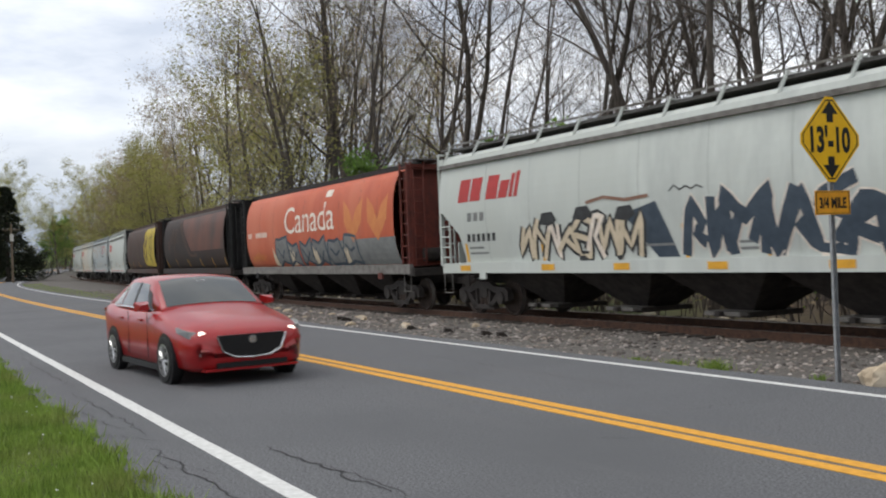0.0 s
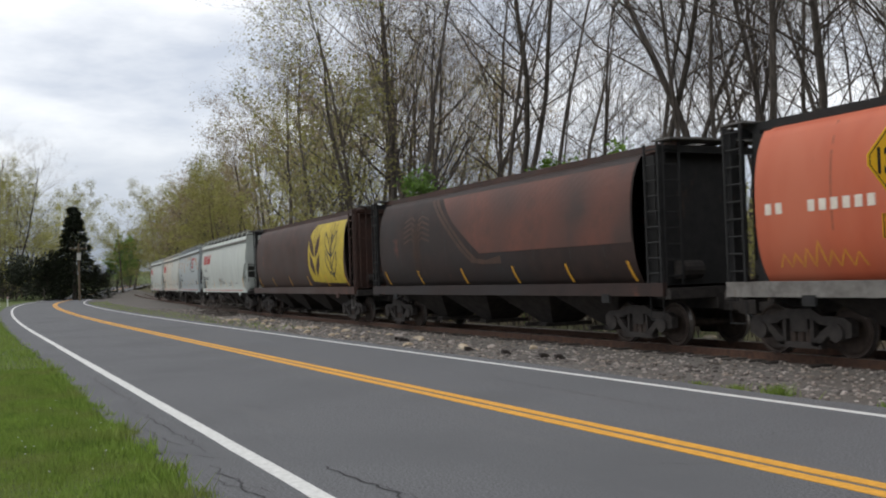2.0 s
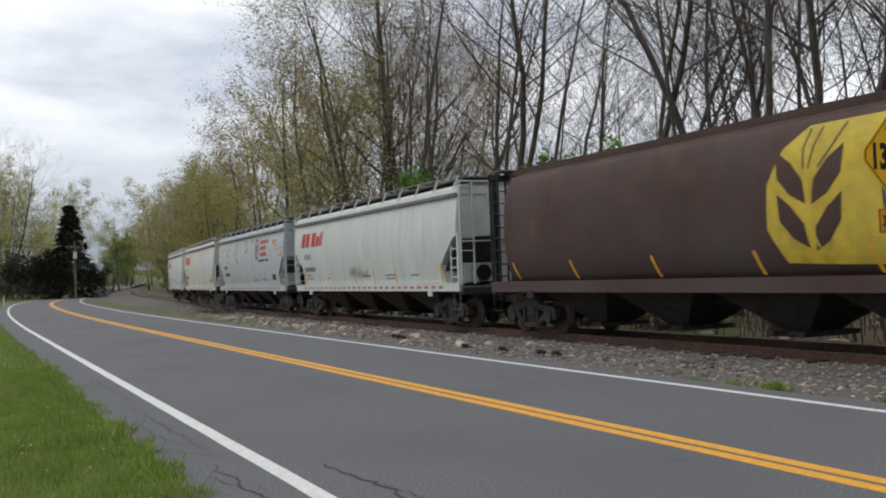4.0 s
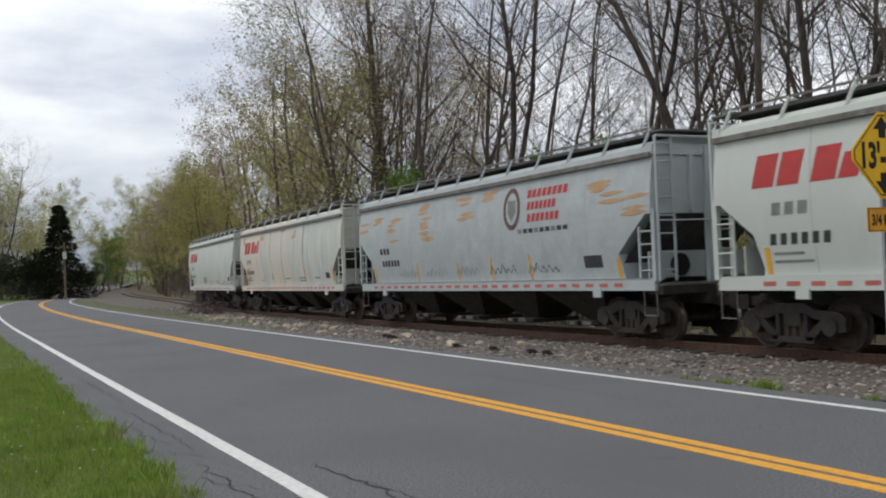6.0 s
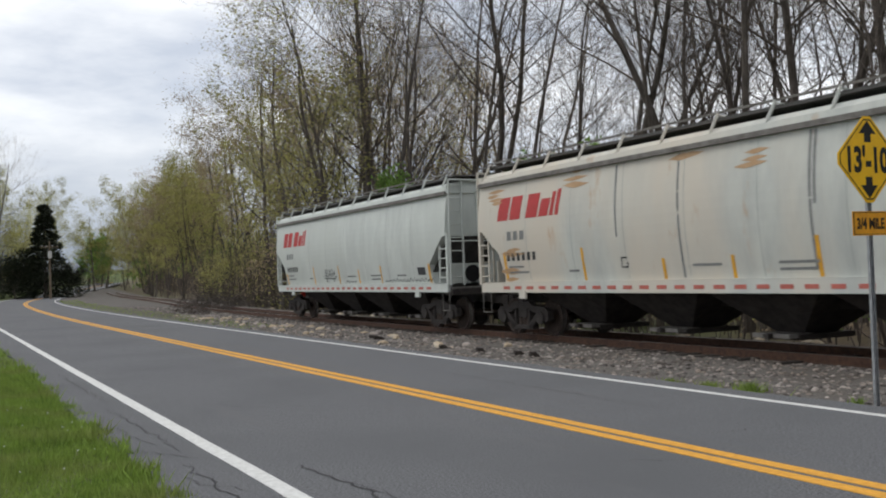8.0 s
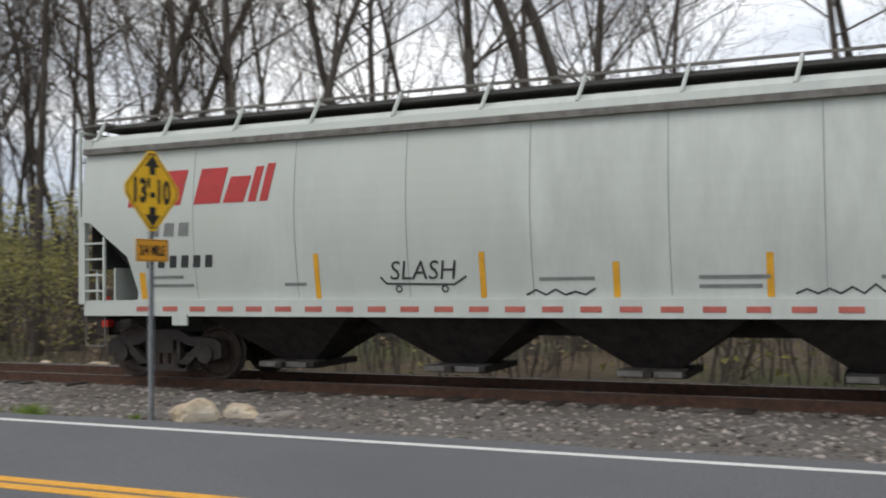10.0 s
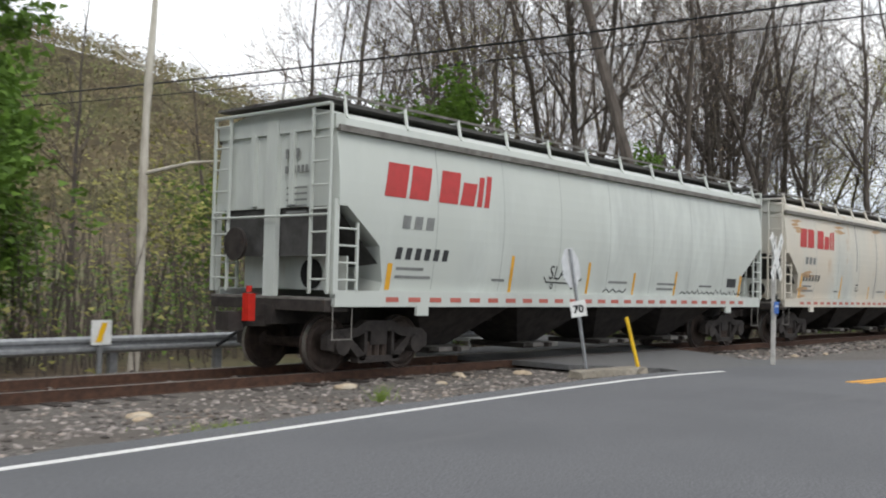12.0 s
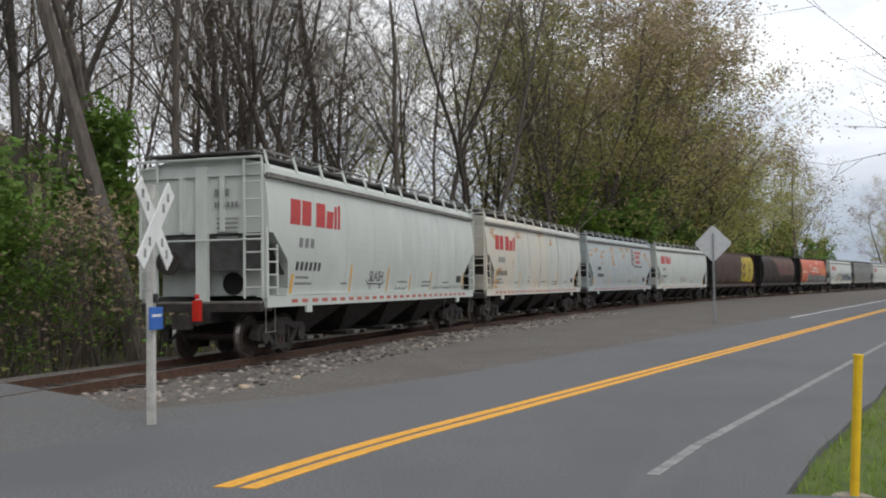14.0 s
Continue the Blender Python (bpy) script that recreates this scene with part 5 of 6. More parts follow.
def woods():
    r = random.Random(77)
    for x0, x1, t0, t1, n, kinds in (
        # bare wood behind the tracks
        (-62, -6, 8, 20, 30, BARE), (-75, -8, 20, 48, 32, BARE), (-50, -14, 9, 46, 14, BARE), (38, 54, 12, 26, 6, BARE), (66, 90, 8, 20, 6, BARE), (62, 86, 24, 52, 5, BUFF), (-92, -60, 7, 14, 13, BUFF + BUFF + OLIVE), (-100, -66, 14, 40, 12, BUFF + OLIVE[:1]),
        (-10, 16, 14, 40, 10, BARE), (4, 46, 34, 75, 8, BARE), (42, 80, 5.5, 18, 15, BARE), (45, 95, 16, 42, 10, BARE), (50, 120, 16, 40, 22, BARE[:2] + BUFF + OLIVE), (34, 60, 9, 32, 9, BARE), (46, 85, 20, 55, 10, BARE[:3] + BUFF), (46, 80, 7, 16, 5, BARE[:3]), (86, 150, 5, 13, 24, OLIVE + OLIVE + BUFF), (150, 240, 6, 25, 14, GREEN), (132, 205, 6, 22, 24, OLIVE + OLIVE + BUFF)):
        for _ in range(n):
            x = r.uniform(x0, x1)
            plant(r.choice(kinds), x, track_y(x) + r.uniform(t0, t1), r.uniform(0.85, 1.2))
    for x0, x1, t0, t1, n, kinds in ((-110, -5, 4.6, 9, 44, SHRUB[1:]), (-60, -5, 5, 12, 14, [SHRUB[0], SHRUB[1]]), (-5, 12, 4.6, 9, 12, SHRUB), (34, 80, 4.6, 10, 30, SHRUB), (80, 150, 4, 8, 14, SHRUB)):
        for _ in range(n):
            x = r.uniform(x0, x1)
            plant(r.choice(kinds), x, track_y(x) + r.uniform(t0, t1), r.uniform(0.7, 1.2))
    for x, t, s in ((-38, 9, 0.7), (-30, 8, 0.65), (-52, 8, 0.8), (13.4, 8.6, 0.68), (15.4, 8.9, 0.72), (14.4, 10, 0.7), (46, 9, 0.8), (36.5, 8, 0.7), (96, 6, 1.1), (104, 6, 1.2), (112, 6, 1.1), (120, 7, 1.2)):
        plant(GREEN[int(x) % 2], x, track_y(x) + t, s)
    # across the road, far down both ways
    for x0, x1, s0, s1, n, kinds in ((-235, -150, -26, -4, 38, BARE[:2] + OLIVE + OLIVE), (-200, -160, -14, -5, 8, OLIVE), (-340, -235, 0, 60, 52, OLIVE + BUFF + GREEN), (-250, -190, 8, 30, 14, OLIVE + GREEN), (118, 160, -9, -4, 5, BUFF), (125, 230, -34, -4, 18, BUFF + BARE[:2])):
        for _ in range(n):
            x = r.uniform(x0, x1)
            plant(r.choice(kinds), x, road_shift(x) + r.uniform(s0, s1), r.uniform(0.7, 1.0))
    for _ in range(60):
        x = r.uniform(-270, -105)
        off = abs(r.gauss(0, 9))
        plant(r.choice(BUFF + OLIVE + OLIVE), x, max(track_y(x) + 4.8, -0.185 * x) + off, r.uniform(0.5, 0.68) + min(0.6, off * 0.045))
    for _ in range(26):
        x = r.uniform(90, 140)
        plant(r.choice(OLIVE + OLIVE + BUFF), x, track_y(x) + r.uniform(5, 12), r.uniform(1.1, 1.5))
    for x, y, s in ((27, 25, 0.6), (30, 25.5, 0.65), (33.5, 25, 0.6), (17, 25.5, 0.55), (31.5, 24.2, 0.85), (34.4, 23.6, 0.8), (32.6, 27, 0.95), (36, 26.5, 0.9), (29, 27.5, 0.8), (35.6, 20.4, 0.6)):
        plant(GREEN[int(x) % 2], x, y, s * 0.8)
    for _ in range(16):
        plant(r.choice(SHRUB[:2]), r.uniform(8, 40), r.uniform(23.6, 27), r.uniform(0.8, 1.3))
    plant(BARE[1], 42.2, 20.3, 1.35)
    for _ in range(18):
        x = r.uniform(240, 340)
        plant(r.choice(BUFF + OLIVE), x, road_shift(x) + r.choice((r.uniform(-26, -12), r.uniform(13, 30))), r.uniform(0.7, 0.95))
    for x, y, s in ((61, -8.8, 1.15), (90, -16, 1.3)):
        plant(BUFF[int(x) % 2], x, y, s)
    for x, y, s in ((8.5, 23.5, 0.8), (10.4, 25.5, 0.9), (11.8, 23.6, 0.7), (6.6, 26, 0.9)):
        plant(BUFF[int(y) % 2], x, y, s)
    for x, y, s in ((11.0, 20.9, 0.58), (12.4, 21.0, 0.6), (11.8, 22.6, 0.66)):
        plant(GREEN[int(x) % 2], x, y, s)
    plant(SPIRE, -150, 14.4, 1.18, 1.06)
    for x, y, s in ((-153, 10.5, 1.2), (-151, 17.2, 0.95), (-158, 7.0, 1.3), (-164, 13, 1.4), (-160, 3.5, 1.2)):
        plant(DARK_SHRUB, x, y, s)


def undergrowth(x0, x1, t0, t1, n, m, h0, h1, seed, label, line=None):
    """Thicket of thin stems and sparse leaf blades, too many to count."""
    r = random.Random(seed)
    wood, leaf = Kit(), Kit()
    for _ in range(n):
        x = r.uniform(x0, x1)
        y = (line or track_y)(x) + r.uniform(t0, t1)
        z, h = ground_z(x, y), r.uniform(h0, h1)
        top = (x + r.gauss(0, 0.16) * h, y + r.gauss(0, 0.16) * h, z + h)
        wood.tube((x, y, z - 0.1), top, 0.012 + 0.004 * h, 3, 0.006, False)
        for k in range(7):
            f = r.uniform(0.1, 1.0)
            c = Vector((x, y, z)).lerp(Vector(top), f) + Vector((r.gauss(0, 0.35), r.gauss(0, 0.35), r.gauss(0, 0.25)))
            a = Vector((r.gauss(0, 1), r.gauss(0, 1), r.gauss(0, 0.6))).normalized() * r.uniform(0.05, 0.11)
            b = a.orthogonal() * 0.5
            leaf.add([c - a, c + b * 1.9, c + a], [(0, 1, 2)])
            if k < 3:
                wood.tube(tuple(Vector((x, y, z)).lerp(Vector(top), f)), tuple(c), 0.008, 3, 0.004, False)
    t = tagged(part("undergrowth", raw("undergrowth", wood, BARK)), label, "undergrowth", kind="stuff")
    part("leaf_haze", raw("leaf_haze", leaf, m), None, t)


woods()
undergrowth(-115, -4, 5, 26, 2000, LEAF_BUFF, 1.5, 5.0, 1, "brown thicket of saplings and brambles under the trees")
undergrowth(-115, -4, 5, 20, 800, LEAF_OLIVE, 1.5, 5.5, 2, "olive saplings coming into leaf under the trees")
undergrowth(-235, -152, -24, -3, 1000, LEAF_OLIVE, 2.0, 8.0, 6, "far grey-green thicket beyond the bend", road_shift)
undergrowth(-270, -110, 0, 22, 1100, LEAF_BUFF, 2.0, 7.0, 7, "far brown thicket along the tracks", lambda x: max(track_y(x) + 4.8, -0.185 * x))
undergrowth(-330, -250, 12, 45, 700, LEAF_OLIVE, 3.0, 9.0, 8, "far olive thicket behind the bend", lambda x: 0.0)
undergrowth(6, 42, 23, 34, 1000, LEAF_GREEN, 1.0, 3.8, 9, "dense green thicket beyond the crossing", lambda x: 0.0)
undergrowth(-95, 6, 26, 75, 2400, LEAF_BUFF, 4.0, 10.0, 10, "grey-brown haze of far saplings on the slope behind")
undergrowth(-105, -42, 4.6, 14, 900, LEAF_OLIVE, 2.0, 8.0, 11, "tall olive thicket at the wood's edge")
undergrowth(40, 95, 22, 60, 1300, LEAF_BUFF, 3.0, 7.5, 12, "brown haze of far saplings behind the crossing")
undergrowth(-4, 20, 5, 24, 600, LEAF_OLIVE, 1.5, 5.0, 3, "tangled saplings coming into leaf under the trees")
undergrowth(33, 150, 5, 26, 2200, LEAF_OLIVE, 1.5, 5.5, 4, "tangled saplings and vines under the trees")
undergrowth(33, 100, 5, 20, 1200, LEAF_GREEN, 1.0, 5.0, 5, "fresh green saplings under the trees")


def dead_tree(x, y, h):
    """A pale barkless snag with a few broken limbs."""
    r = random.Random(6)
    t = thing("dead_tree", "pale dead tree with few broken limbs", "tree", pose(x, y, ground_z(x, y)))
    rings, limbs = [], Kit()
    for k in range(13):
        f = k / 12
        c = (0.25 * math.sin(3 * f) + 0.05 * math.sin(11 * f), 0.12 * math.sin(5 * f), h * f - 0.2)
        rr = 0.12 * (1 - 0.7 * f) + 0.012 * math.sin(k * 2.3)
        rings.append([(c[0] + rr * math.cos(0.785 * q), c[1] + rr * math.sin(0.785 * q), c[2]) for q in range(8)])
        if k > 3 and k % 2 == 0:
            a, ll = r.uniform(0, 6.28), r.uniform(1.0, 2.4)
            m = (c[0] + ll * 0.6 * math.cos(a), c[1] + ll * 0.6 * math.sin(a), c[2] + 0.2)
            limbs.tube(c, m, 0.045, 6, 0.03, False).tube(m, (c[0] + ll * math.cos(a + 0.2), c[1] + ll * math.sin(a + 0.2), c[2] + r.uniform(-0.3, 0.9)), 0.03, 5, 0.008, False)
    part("trunk", Kit().rings(rings), PALE_BARK, t)
    part("limb", limbs, PALE_BARK, t)


dead_tree(17.6, 20.0, 13.5)


def hill_woods():
    """Small far tree clumps that cover the hill."""
    r = random.Random(15)
    kit = Kit()
    for _ in range(9000):
        a, q = r.uniform(0, 6.28), math.sqrt(r.uniform(0, 1))
        x, y = 135 + 150 * q * math.cos(a), 235 + 95 * q * math.sin(a)
        z, h = ground_z(x, y), r.uniform(3, 7)
        for k in range(13):
            c = Vector((x + r.gauss(0, 1.3), y + r.gauss(0, 1.3), z + h * r.uniform(0.3, 1.0)))
            d = Vector((r.gauss(0, 1), r.gauss(0, 1), r.gauss(0, 1))).normalized() * r.uniform(0.22, 0.55)
            b = d.orthogonal() * 0.7
            kit.add([c - d, c + b, c + d, c - b], [(0, 1, 2, 3)])
    return tagged(part("hill_wood", raw("hill_wood", kit, HILL_LEAF)), "far hillside woods in early spring leaf", "woods", kind="stuff")


hill_woods()


def grass(n, x0, x1, y0, y1, h0, h1, seed, material=BLADE, label="short spring grass on the verge", keep=None):
    r = random.Random(seed)
    kit = Kit()
    for _ in range(n):
        x = r.uniform(x0, x1)
        y = r.uniform(y0, y1) + road_shift(x)
        if keep and not keep(x, y - road_shift(x)):
            continue
        z, h = ground_z(x, y), r.uniform(h0, h1)
        a = r.uniform(0, 6.28)
        h *= 0.7 + 0.9 * max(0.0, 0.35 + noise.noise((x * 1.1, y * 1.6, 3.0)))
        w = 0.004 + 0.05 * h
        dx, dy, lx, ly = math.cos(a) * w, math.sin(a) * w, r.gauss(0, 0.4) * h, r.gauss(0, 0.4) * h
        kit.add([(x - dx, y - dy, z - 0.02), (x + dx, y + dy, z - 0.02), (x + lx, y + ly, z + h)], [(0, 1, 2)])
    return tagged(part("grass", raw("grass", kit, material)), label, "grass", kind="stuff")


edge = lambda x, s: s < 1.7 + 0.16 * noise.noise((x * 1.7, 0.3, 0)) + 0.1 * noise.noise((x * 6, 0.3, 0))
grass(150000, -22, -4, -1.6, 1.95, 0.03, 0.085, 1, keep=edge)
grass(45000, -70, -22, -3, 1.9, 0.05, 0.13, 2, keep=edge)
grass(5000, -120, -34, 9.3, 11.4, 0.04, 0.13, 5, label="thin grass on the gravel verge")
grass(26000, 24.2, 48, -5, 2.4, 0.05, 0.12, 3)
grass(2600, -22, -5, 1.4, 1.95, 0.07, 0.17, 4, label="taller tufts along the road's edge", keep=edge)


def daisies():
    r = random.Random(2)
    kit = Kit()
    for _ in range(60):
        x, y = r.uniform(-16, -5), r.uniform(-0.6, 1.55)
        z = ground_z(x, y) + 0.05
        kit.tube((x, y, z), (x, y, z + 0.006), r.uniform(0.007, 0.012), 6)
    tagged(part("daisies", kit, SIGN_WHITE), "tiny white flowers scattered in the grass", "flowers", kind="stuff")


daisies()


def tuft(x, y, n, h, spread, seed):
    r = random.Random(seed)
    kit = Kit()
    for _ in range(n):
        a, q = r.uniform(0, 6.28), abs(r.gauss(0, spread))
        px, py = x + q * math.cos(a), y + q * math.sin(a) * 0.6
        hh = h * r.uniform(0.5, 1.1)
        b = r.uniform(0, 6.28)
        kit.add([(px - 0.008 * math.cos(b), py - 0.008 * math.sin(b), ground_z(px, py)), (px + 0.008 * math.cos(b), py + 0.008 * math.sin(b), ground_z(px, py)), (px + r.gauss(0, 0.5) * hh, py + r.gauss(0, 0.5) * hh, ground_z(px, py) + hh)], [(0, 1, 2)])
    tagged(part("weed_tuft", raw("weed_tuft", kit, BLADE)), "green weed tuft growing in the gravel", "weeds", kind="stuff")


for k, (x, y, n, h, s) in enumerate(((-9.92, 9.62, 260, 0.16, 0.16), (-10.7, 9.62, 130, 0.1, 0.14), (-11.5, 9.6, 70, 0.08, 0.12), (-8.3, 9.75, 40, 0.1, 0.1), (12.3, 9.9, 160, 0.09, 0.45), (15.6, 10.9, 60, 0.25, 0.12))):
    tuft(x, y, n, h, s, k)

# ---- signs and posts ----
def face_slab(pts, x0, x1):
    """A flat plate in y and z between x0 and x1."""
    n = len(pts)
    return Kit().add([(x1, y, z) for y, z in pts] + [(x0, y, z) for y, z in pts], [tuple(range(n)), tuple(range(n, 2 * n))[::-1]] + [(k, n + k, n + (k + 1) % n, (k + 1) % n) for k in range(n)])


def face_text(body, size, y, z, x, width=None):
    vs, fs = text_kit(body, size, bold=0.012 * size / 0.3)
    lo, hi = min(v[0] for v in vs), max(v[0] for v in vs)
    k = width / (hi - lo) if width else 1.0
    return Kit().add([(x, y + (v[0] - (lo + hi) / 2) * k, z + v[1]) for v in vs], fs)


def diamond(r):
    c = 0.06
    return [(-c, -r + c), (c, -r + c), (r - c, -c), (r - c, c), (c, r - c), (-c, r - c), (-r + c, c), (-r + c, -c)]


def u_post(h, z0=-0.3):
    return Kit().box(-0.03, -0.022, -0.03, 0.03, z0, h).box(-0.03, 0.004, -0.034, -0.026, z0, h).box(-0.03, 0.004, 0.026, 0.034, z0, h)


cs = thing("clearance_sign", "yellow diamond low-clearance sign with orange distance plaque", "road sign", pose(-7.95, 9.66, ground_z(-7.95, 9.66), 0, 0, 0))
part("post", u_post(2.9), STEEL, cs)
CZ = 2.86
part("panel", face_slab([(y, CZ + z) for y, z in diamond(0.56)], 0.008, 0.014), SIGN_YELLOW, cs, "yellow diamond panel")
part("border", Kit().rings([[(0.0155, y * q, CZ + z * q) for y, z in diamond(0.56)] for q in (0.9, 0.935)], caps=False), SIGN_BLACK, cs)
for s in (1, -1):
    z = CZ + s * 0.2
    part("arrow", face_slab([(-0.055, z), (0.055, z), (0.055, z + s * 0.1), (0.14, z + s * 0.1), (0, z + s * 0.25), (-0.14, z + s * 0.1), (-0.055, z + s * 0.1)], 0.015, 0.017), SIGN_BLACK, cs)
part("clearance_figure", face_text("13'-10", 0.4, 0, CZ - 0.14, 0.0165, 0.68), SIGN_BLACK, cs, "black clearance figures")
part("plaque", face_slab([(-0.3, 1.98), (0.3, 1.98), (0.3, 2.26), (-0.3, 2.26)], 0.006, 0.012), SIGN_ORANGE, cs, "orange distance plaque")
part("plaque_border", Kit().rings([[(0.0135, y, z) for y, z in ((-q, 2.12 - q * 0.45), (q, 2.12 - q * 0.45), (q, 2.12 + q * 0.45), (-q, 2.12 + q * 0.45))] for q in (0.27, 0.285)], caps=False), SIGN_BLACK, cs)
part("plaque_text", face_text("3/4 MILE", 0.17, 0, 2.06, 0.014, 0.46), SIGN_BLACK, cs)


def octagon(r):
    return [(r * math.cos(math.radians(22.5 + 45 * k)), r * math.sin(math.radians(22.5 + 45 * k))) for k in range(8)]


st = thing("stop_sign", "leaning stop sign seen from its bare metal back", "road sign", pose(22.05, 11.75, ground_z(22.05, 11.75), -7, -6, 8))
part("post", Kit().box(-0.03, 0.03, -0.02, 0.02, -0.3, 2.4), STEEL, st)
part("panel", Kit().rings([[(0.4 * math.cos(math.radians(22.5 + 45 * k)), yy, 2.05 + 0.4 * math.sin(math.radians(22.5 + 45 * k))) for k in range(8)] for yy in (0.025, 0.032)]), SIGN_BACK, st, "bare metal octagon back")
pq = part("speed_plaque", face_slab([(-0.15, 1.12), (0.15, 1.12), (0.15, 1.42), (-0.15, 1.42)], 0.035, 0.042), SIGN_WHITE, st, "white square plaque with a number", at=pose(0, 0, 0, 0, 0, 218))
part("plaque_figure", face_text("70", 0.2, 0, 1.2, 0.0435, 0.2), SIGN_BLACK, pq)


def crossbuck(x, y, turn, h, cz, post_m, wide, label):
    t = thing("railway_crossbuck", label, "railway sign", pose(x, y, ground_z(x, y), 0, 0, turn))
    part("post", Kit().box(-wide, wide, -wide, wide, -0.3, h), post_m, t)
    for s in (-1, 1):
        c, q = math.cos(math.radians(47)) * s, math.sin(math.radians(47))
        L, w = 0.6, 0.11
        pts = []
        for a, b in ((-L, -w), (L, -w), (L, w), (-L, w)):
            pts.append((a * c - b * q, cz + a * q + b * c))
        k = Kit().add([(u, -wide - 0.02 - 0.01 * s, z) for u, z in pts] + [(u, -wide - 0.005 - 0.01 * s, z) for u, z in pts], [(0, 1, 2, 3), (7, 6, 5, 4), (0, 4, 5, 1), (1, 5, 6, 2), (2, 6, 7, 3), (3, 7, 4, 0)])
        b = part("blade", k, SIGN_WHITE, t, "white crossbuck blade")
        for n in range(6):
            f = -0.45 + 0.18 * n
            if abs(f) < 0.1:
                continue
            part("letter_bar", Kit().box(f * c - 0.025, f * c + 0.025, -wide - 0.024 - 0.01 * s, -wide - 0.021 - 0.01 * s, cz + f * q - 0.05, cz + f * q + 0.05), FADED_INK, b)
    return t


cb = crossbuck(26.4, 9.95, 8, 2.75, 2.3, GREY_POST, 0.04, "white railway crossbuck on a pale post with a blue tag")
part("blue_tag", Kit().box(-0.17, 0.17, -0.065, -0.05, 1.12, 1.37), BLUE, cb, "blue notice plate")
part("tag_bar", Kit().box(-0.12, 0.12, -0.069, -0.066, 1.26, 1.29), SIGN_WHITE, cb)
part("marker", Kit().box(-0.05, 0.05, -0.065, -0.05, 1.42, 1.52), SIGN_BLACK, cb)
crossbuck(21.3, 17.6, -58, 3.0, 2.7, POLE_WOOD, 0.09, "weathered wooden railway crossbuck beyond the tracks")


def leaning_post(x, y, h, tx, ty, label, rad):
    t = thing("marker_post", label, "marker post", pose(x, y, ground_z(x, y), tx, ty, 0))
    part("tube", Kit().tube((0, 0, -0.2), (0, 0, h), rad, 12), POST_YELLOW, t)
    part("cap", Kit().tube((0, 0, h), (0, 0, h + 0.02), rad + 0.004, 12), POST_YELLOW, t)
    return t


leaning_post(22.95, 11.15, 1.08, -11, -9, "leaning bright yellow marker post on the kerb", 0.035)
yr = leaning_post(24.1, 2.86, 1.02, 3, 0, "bright yellow marker post beside the driveway", 0.032)
part("footing", Kit().rings([[(0.16 * math.cos(6.28 * k / 12) * q, 0.16 * math.sin(6.28 * k / 12) * q, z) for k in range(12)] for z, q in ((-0.1, 1.15), (0.03, 1.0), (0.05, 0.8))]), CONCRETE, yr, "small concrete footing")
kb = Kit()
rk = random.Random(4)
kb.rings([[(20.9 + 0.26 * k, 11.3 - 0.02 * k + rk.uniform(-0.05, 0.05) + off, z) for off, z in ((-0.16, -0.1), (-0.13, 0.02 + rk.uniform(-0.025, 0.02)), (0.13, 0.03), (0.18, -0.1))] for k in range(9)])
tagged(part("kerb", kb, CONCRETE), "broken pale concrete kerb by the crossing", "kerb", kind="structure")

ds = thing("diamond_sign", "diamond warning sign seen from its grey back", "road sign", pose(54.8, 4.32, ground_z(54.8, 4.32), 0, 0, -8))
part("post", u_post(3.4), STEEL, ds)
part("panel", face_slab([(y, 3.0 + z) for y, z in diamond(0.7)], 0.006, 0.014), SIGN_BACK, ds, "bare grey metal back")
yd = thing("advance_sign", "yellow diamond warning sign beyond the crossing", "road sign", pose(27.5, 20.6, ground_z(27.5, 20.6), 0, 0, -135))
part("post", u_post(2.9), POLE_WOOD, yd)
part("panel", face_slab([(y, 2.45 + z) for y, z in diamond(0.52)], 0.006, 0.014), SIGN_YELLOW, yd)
for k in range(2):
    part("word_bar", Kit().box(0.015, 0.017, -0.26, 0.26, 2.5 - k * 0.2, 2.6 - k * 0.2), SIGN_BLACK, yd)
ss = thing("street_name_sign", "small green street name sign on a thin post", "street sign", pose(28.0, 19.4, ground_z(28.0, 19.4), 0, 0, -140))
part("post", Kit().tube((0, 0, -0.3), (0, 0, 2.75), 0.03, 8), STEEL, ss)
part("blade", Kit().box(-0.01, 0.01, -0.42, 0.42, 2.55, 2.75), SIGN_GREEN, ss)
part("name_bar", Kit().box(0.011, 0.013, -0.34, 0.34, 2.62, 2.68), SIGN_WHITE, ss)


def guard_rail(p, q, label, n):
    """A W-beam on posts between two points."""
    p, q = Vector((*p, 0)), Vector((*q, 0))
    d = (q - p).normalized()
    side = Vector((d.y, -d.x, 0))
    g = thing("guard_rail", label, "guard rail", Matrix.Translation((p.x, p.y, 0)))
    prof = [(0.0, 0.42), (0.05, 0.47), (0.05, 0.52), (0.0, 0.56), (0.0, 0.6), (0.05, 0.64), (0.05, 0.69), (0.0, 0.74)]
    ln = (q - p).length
    rs = [[tuple(d * s + side * (o + th) + Vector((0, 0, z + ground_z(p.x + d.x * s, p.y + d.y * s)))) for th, seq in ((0.0, prof), (-0.006, prof[::-1])) for o, z in seq] for s in [ln * k / 6 for k in range(7)]]
    part("beam", Kit().rings(rs), STEEL, g)
    for k in range(n):
        c = d * (ln * (k + 0.2) / n)
        z = ground_z(p.x + c.x, p.y + c.y)
        part("post", Kit().box(c.x - 0.08, c.x + 0.08, c.y - 0.02 + 0.08, c.y + 0.18, z - 0.3, z + 0.72), STEEL, g)
    return g


